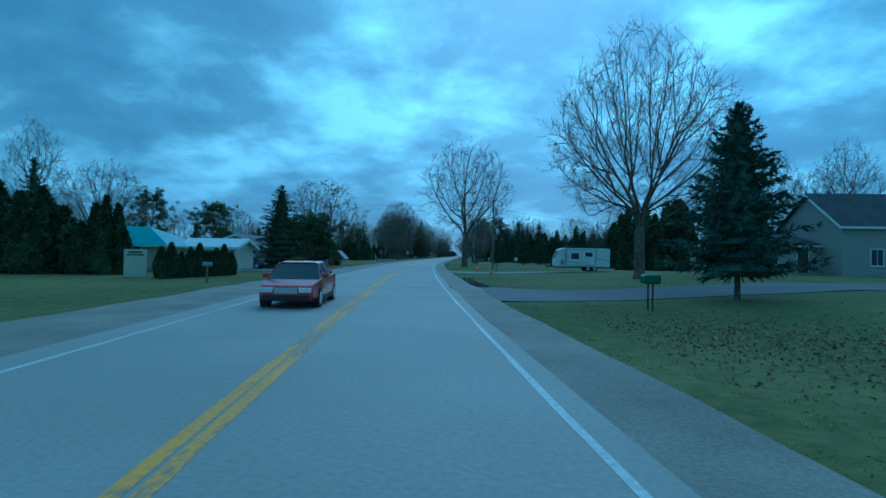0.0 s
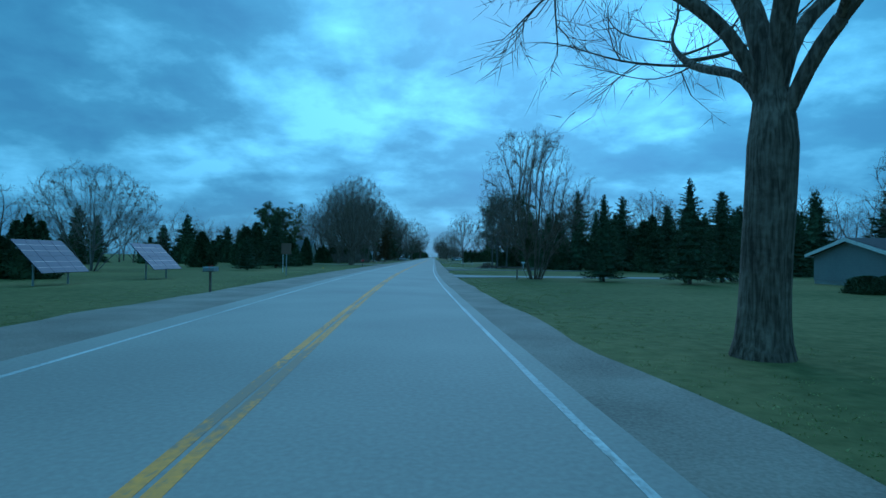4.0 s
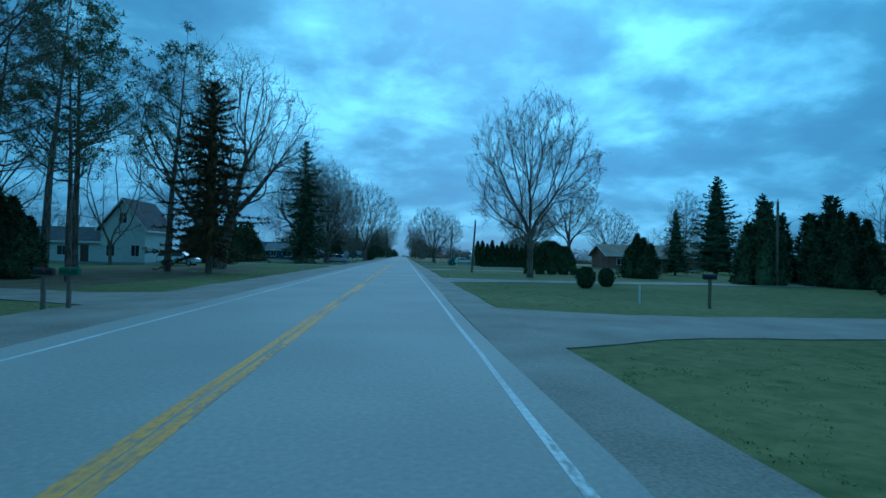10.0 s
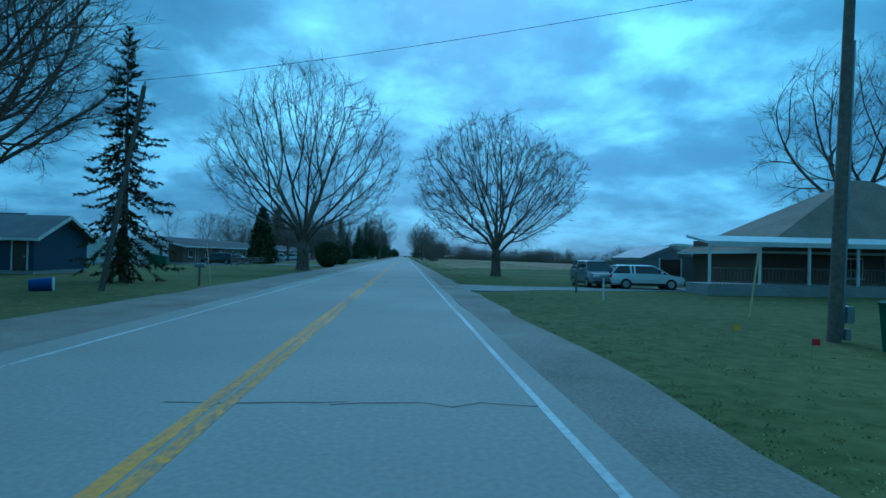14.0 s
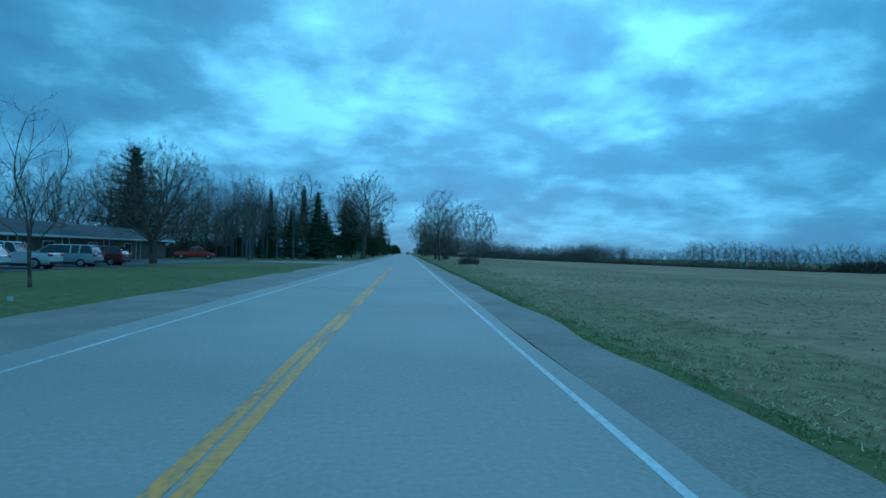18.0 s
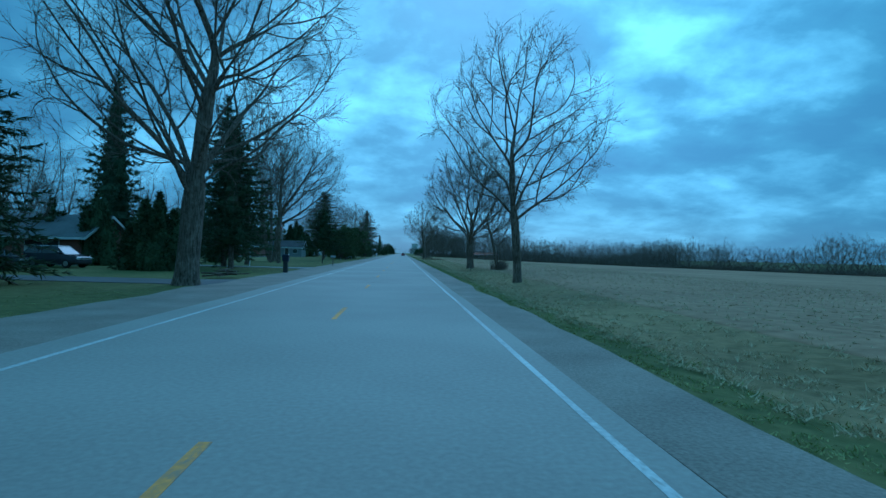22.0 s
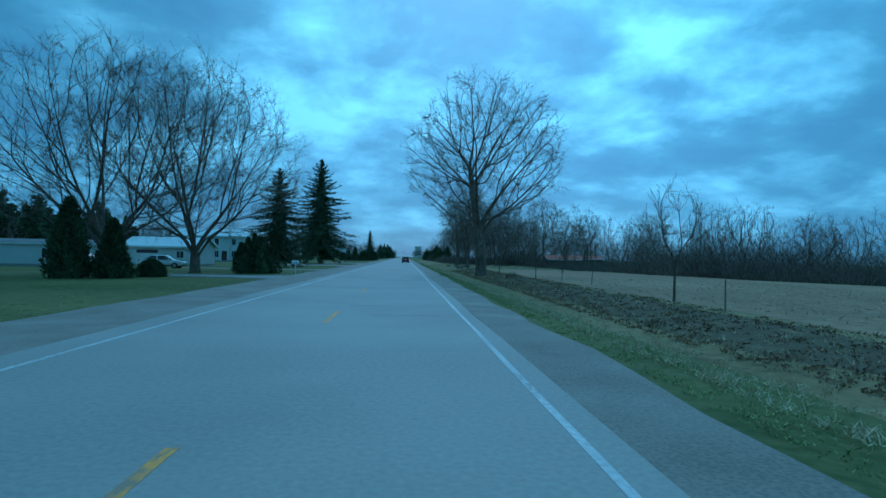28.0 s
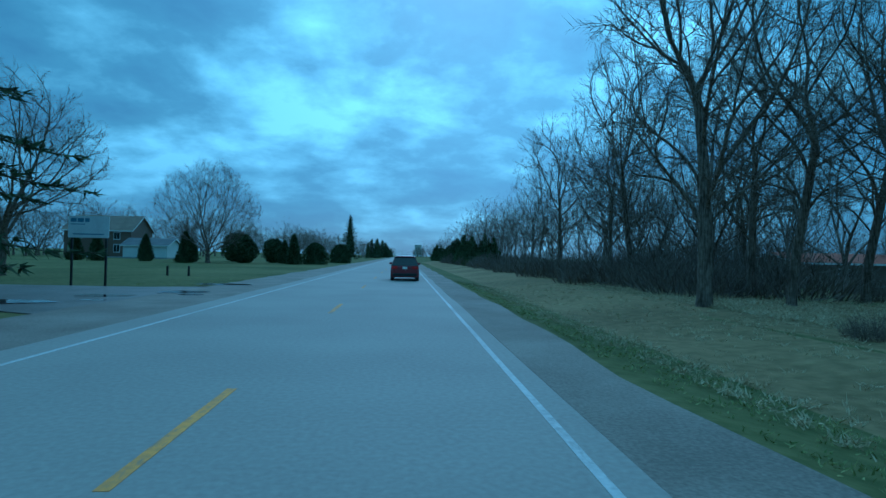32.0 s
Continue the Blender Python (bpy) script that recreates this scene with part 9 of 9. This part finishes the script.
part("bottom_rail", box(0, 21.6, -0.02, 0.02, 0.12, 0.17), P_WOODPOST, ob)
for k in range(108):
    part("baluster", box(0.1 + 0.2 * k, 0.13 + 0.2 * k, -0.015, 0.015, 0.0, 0.85), P_WOODPOST, ob)

# small yard flags on the left lawn
for x, s, mt in ((-13.5, 219.5, P_YELLOWM), (-11.4, 221.0, P_WHITEM), (-12.5, 226.0, P_YELLOWM), (-14.0, 236.0, P_WHITEM), (-11.8, 150.0, P_YELLOWM), (-10.6, 455.0, P_WHITEM), (7.6, 347.0, P_YELLOWM), (9.2, 344.5, P_YELLOWM), (7.9, 345.0, P_REDM), (-12.0, 551.0, P_YELLOWM), (-11.3, 560.0, P_YELLOWM), (-12.2, 655.0, P_WHITEM), (-11.2, 668.0, P_WHITEM)):
    ob = thing("yard_flag", "tiny plastic marker flag on a lawn", "marker flag", (x, s, gz(x, s) - 0.03))
    part("wire_stem", tube((0, 0, 0), (0, 0, 0.45), 0.006, 0.006, 5), P_GALV, ob)
    part("flag", box(0, 0.16, -0.004, 0.004, 0.33, 0.45), mt, ob)

# clipped hedges and small planting
for k in range(9):
    plant("boxed", "box_hedge", 15.7 + 1.35 * k, 336.0 + 0.1 * k, 0.95, "low clipped dark hedge along a drive", "hedge", "low hedge")
for k in range(6):
    plant("boxed", "box_hedge", 15.0 + 1.35 * k, 294.0, 0.9, "low clipped dark hedge on a lawn", "hedge", "lawn hedge")
plant("ball", "topiary", 18.6, 337.0, 2.4, "small clipped round topiary on a trunk", "shrub", wide=0.7)
for x, s in ((16.5, 164.0), (18.0, 164.5)):
    ob = thing("planter_box", "square wooden planter box", "planter", (x, s, gz(x, s)))
    part("box", box(-0.4, 0.4, -0.4, 0.4, 0, 0.45, 0.02), P_WOODPOST, ob)
    plant("boxed", "potted_shrub", x, s, 0.75, "clipped dark shrub in a planter box", "shrub", wide=0.75, z=gz(x, s) + 0.47)
for x, s, h, w in ((11.5, 611.0, 2.0, 0.55), (12.6, 614.0, 1.7, 0.5), (10.9, 536.5, 2.2, 0.9), (10.2, 541.0, 1.6, 0.8),):
    plant("brush", "brush", x, s, h, "bare brown brush at the field edge", "brush", wide=w)

# far cooling tower over the end of the road
prof = [(0, 20), (10, 17), (22, 14.2), (33, 12.8), (39, 13.6), (44, 15.0)]
pts = np.array([[(0, 0, z) for z, r in prof]], float)
v, q = skin(pts, np.array([[r for z, r in prof]], float), 40)
ob = thing("cooling_tower", "concrete cooling tower far beyond the road, its colour paled for haze", "tower", (54.0, 3000.0, -1.0))
# the haze of the distance is put into the shell's pale colour
put("shell", mesh_of("shell", v, [q], material("haze_paled_concrete", (0.55, 0.55, 0.54), (0.70, 0.70, 0.69), 0.9, 0.2, 0.02, 0.0), True), ob)
v, q = skin(np.array([[(0, 0, 43.7), (0, 0, 44.5)]], float), np.array([[15.3, 15.4]]), 40)
put("rim", mesh_of("rim", v, [q], M_CONCRETE, True), ob)

# ---- grass, straw and stubble ----
rng = np.random.default_rng(77)


def tufts(name, u0, u1, s0, s1, count, per, h0, h1, mat, label, gaps=(), width=0.012, z=0.0, upright=0.4):
    s = rng.uniform(s0, s1, count)
    u = rng.uniform(0, 1, count) ** 1.7
    keep = np.ones(count, bool)
    for a, b in gaps:
        keep &= ~((s > a) & (s < b))
    s, u = s[keep], u[keep]
    a, b = (u0, u1) if callable(u0) else ((lambda q: u0), (lambda q: u1))
    x = np.array([road_x(q) + a(q) + (b(q) - a(q)) * w for q, w in zip(s, u)])
    base = np.array([(p, q, max(ground_z(p, q), -9) + z) for p, q in zip(x, s)])
    n = len(s)
    c = np.repeat(base, per, 0) + rng.normal(0, 0.09, (n * per, 3)) * np.array([1, 1, 0])
    w = np.array([0, 0, upright]) + rng.normal(0, 0.5, c.shape) * np.array([1, 1, 0.2])
    size = np.repeat(rng.uniform(h0, h1, n), per) * rng.uniform(0.5, 1.2, n * per)
    v, p = blades(c, w, size, np.full(len(c), width), rng)
    tagged(put(name, mesh_of(name, v, [p], mat)), label, "grass", kind="stuff")


RGAPS = ((21, 33), (57, 64), (131, 139), (158, 165), (171, 178), (242, 250), (270, 278), (301, 311), (325, 335), (364, 371))
LGAPS = ((54, 63), (73, 79), (200, 217), (249, 256), (316, 324), (340, 350), (417, 430), (514, 540), (571, 579), (600, 606), (744, 752), (769, 775), (796, 810), (825, 840))
tufts("lawn_edge_grass", 3.75, 9.5, 0, 416, 9000, 12, 0.02, 0.055, M_BLADE, "short green grass at the lawn edge", RGAPS)
tufts("verge_straw", knots((416, 4.4), (700, 5.1)), knots((416, 9.0), (640, 11.0), (760, 12.0), (850, 13.0)), 416, 850, 13000, 12, 0.07, 0.2, M_DRY, "dead straw-coloured grass on the verge", z=0.04)
tufts("verge_green", knots((416, 3.8), (700, 4.2)), knots((416, 5.2), (850, 6.2)), 416, 850, 6000, 12, 0.04, 0.10, M_BLADE, "short green grass beside the shoulder", z=0.02)
tufts("lawn_edge_grass_left", -9.3, -14.0, 0, 850, 12000, 10, 0.02, 0.055, M_BLADE, "short green grass at the lawn edge", LGAPS)
tufts("rough_field_straw", lambda q: 12.5, lambda q: 30.0, 800, 850, 4000, 12, 0.12, 0.35, M_DRY, "pale dead grass before the wood", z=0.04)
tufts("ditch_weeds", lambda q: 6.0, lambda q: 10.5, 768, 800, 420, 16, 0.06, 0.18, M_DRY, "brown dead weeds in the ditch", z=0.05, upright=1.0)
tufts("bank_leaves", lambda q: 7.6, lambda q: 12.0, 704, 792, 3200, 8, 0.05, 0.16, M_LEAF, "brown fallen leaves and dead weeds on the ditch bank", z=0.06, width=0.03)
# fallen leaves on the first lawn
n = 2600
p = np.stack([rng.normal(15.2, 2.6, n), rng.normal(12.5, 3.0, n), np.zeros(n)], 1)
p = p[p[:, 0] > 12.2]
p[:, 2] = [ground_z(a, b) + 0.02 for a, b in p[:, :2]]
v, q = blades(p, rng.normal(0, 1, p.shape) * np.array([1, 1, 0.25]) + np.array([0, 0, 0.15]), rng.uniform(0.05, 0.12, len(p)), rng.uniform(0.02, 0.04, len(p)), rng)
tagged(put("fallen_leaves", mesh_of("fallen_leaves", v, [q], M_LEAF)), "scattered brown fallen leaves on a lawn", "leaves", kind="stuff")
# rows of cut corn stalks
s = np.concatenate([np.arange(428, 760, 0.42) + rng.uniform(0, 0.4) for k in range(34)])
row = np.repeat(np.arange(34), len(np.arange(428, 760, 0.42)))
x = np.interp(s, [424, 560, 640, 705, 760], [9.6, 10.2, 12.0, 13.4, 13.6]) + row * 0.76 + rng.normal(0, 0.05, len(s))
keep = rng.uniform(0, 1, len(s)) < 0.8
x, s = x[keep], s[keep] + rng.normal(0, 0.1, keep.sum())
base = np.array([(p, q, ground_z(p, q) + 0.05) for p, q in zip(x, s)])
w = np.array([0, 0, 1.0]) + rng.normal(0, 0.5, base.shape) * np.array([1, 1, 0])
v1, p1 = blades(base, w, rng.uniform(0.05, 0.15, len(base)), np.full(len(base), 0.02), rng)
v2, p2 = blades(base, w * np.array([2.5, 2.5, 0.12]) + rng.normal(0, 0.3, base.shape) * np.array([1, 1, 0.1]), rng.uniform(0.12, 0.34, len(base)), np.full(len(base), 0.024), rng)
vv, pp = joined([(v1, p1), (v2, p2)])
tagged(put("corn_stubble", mesh_of("corn_stubble", vv, pp, M_DRY)), "rows of cut pale corn stalks", "stubble", kind="stuff")
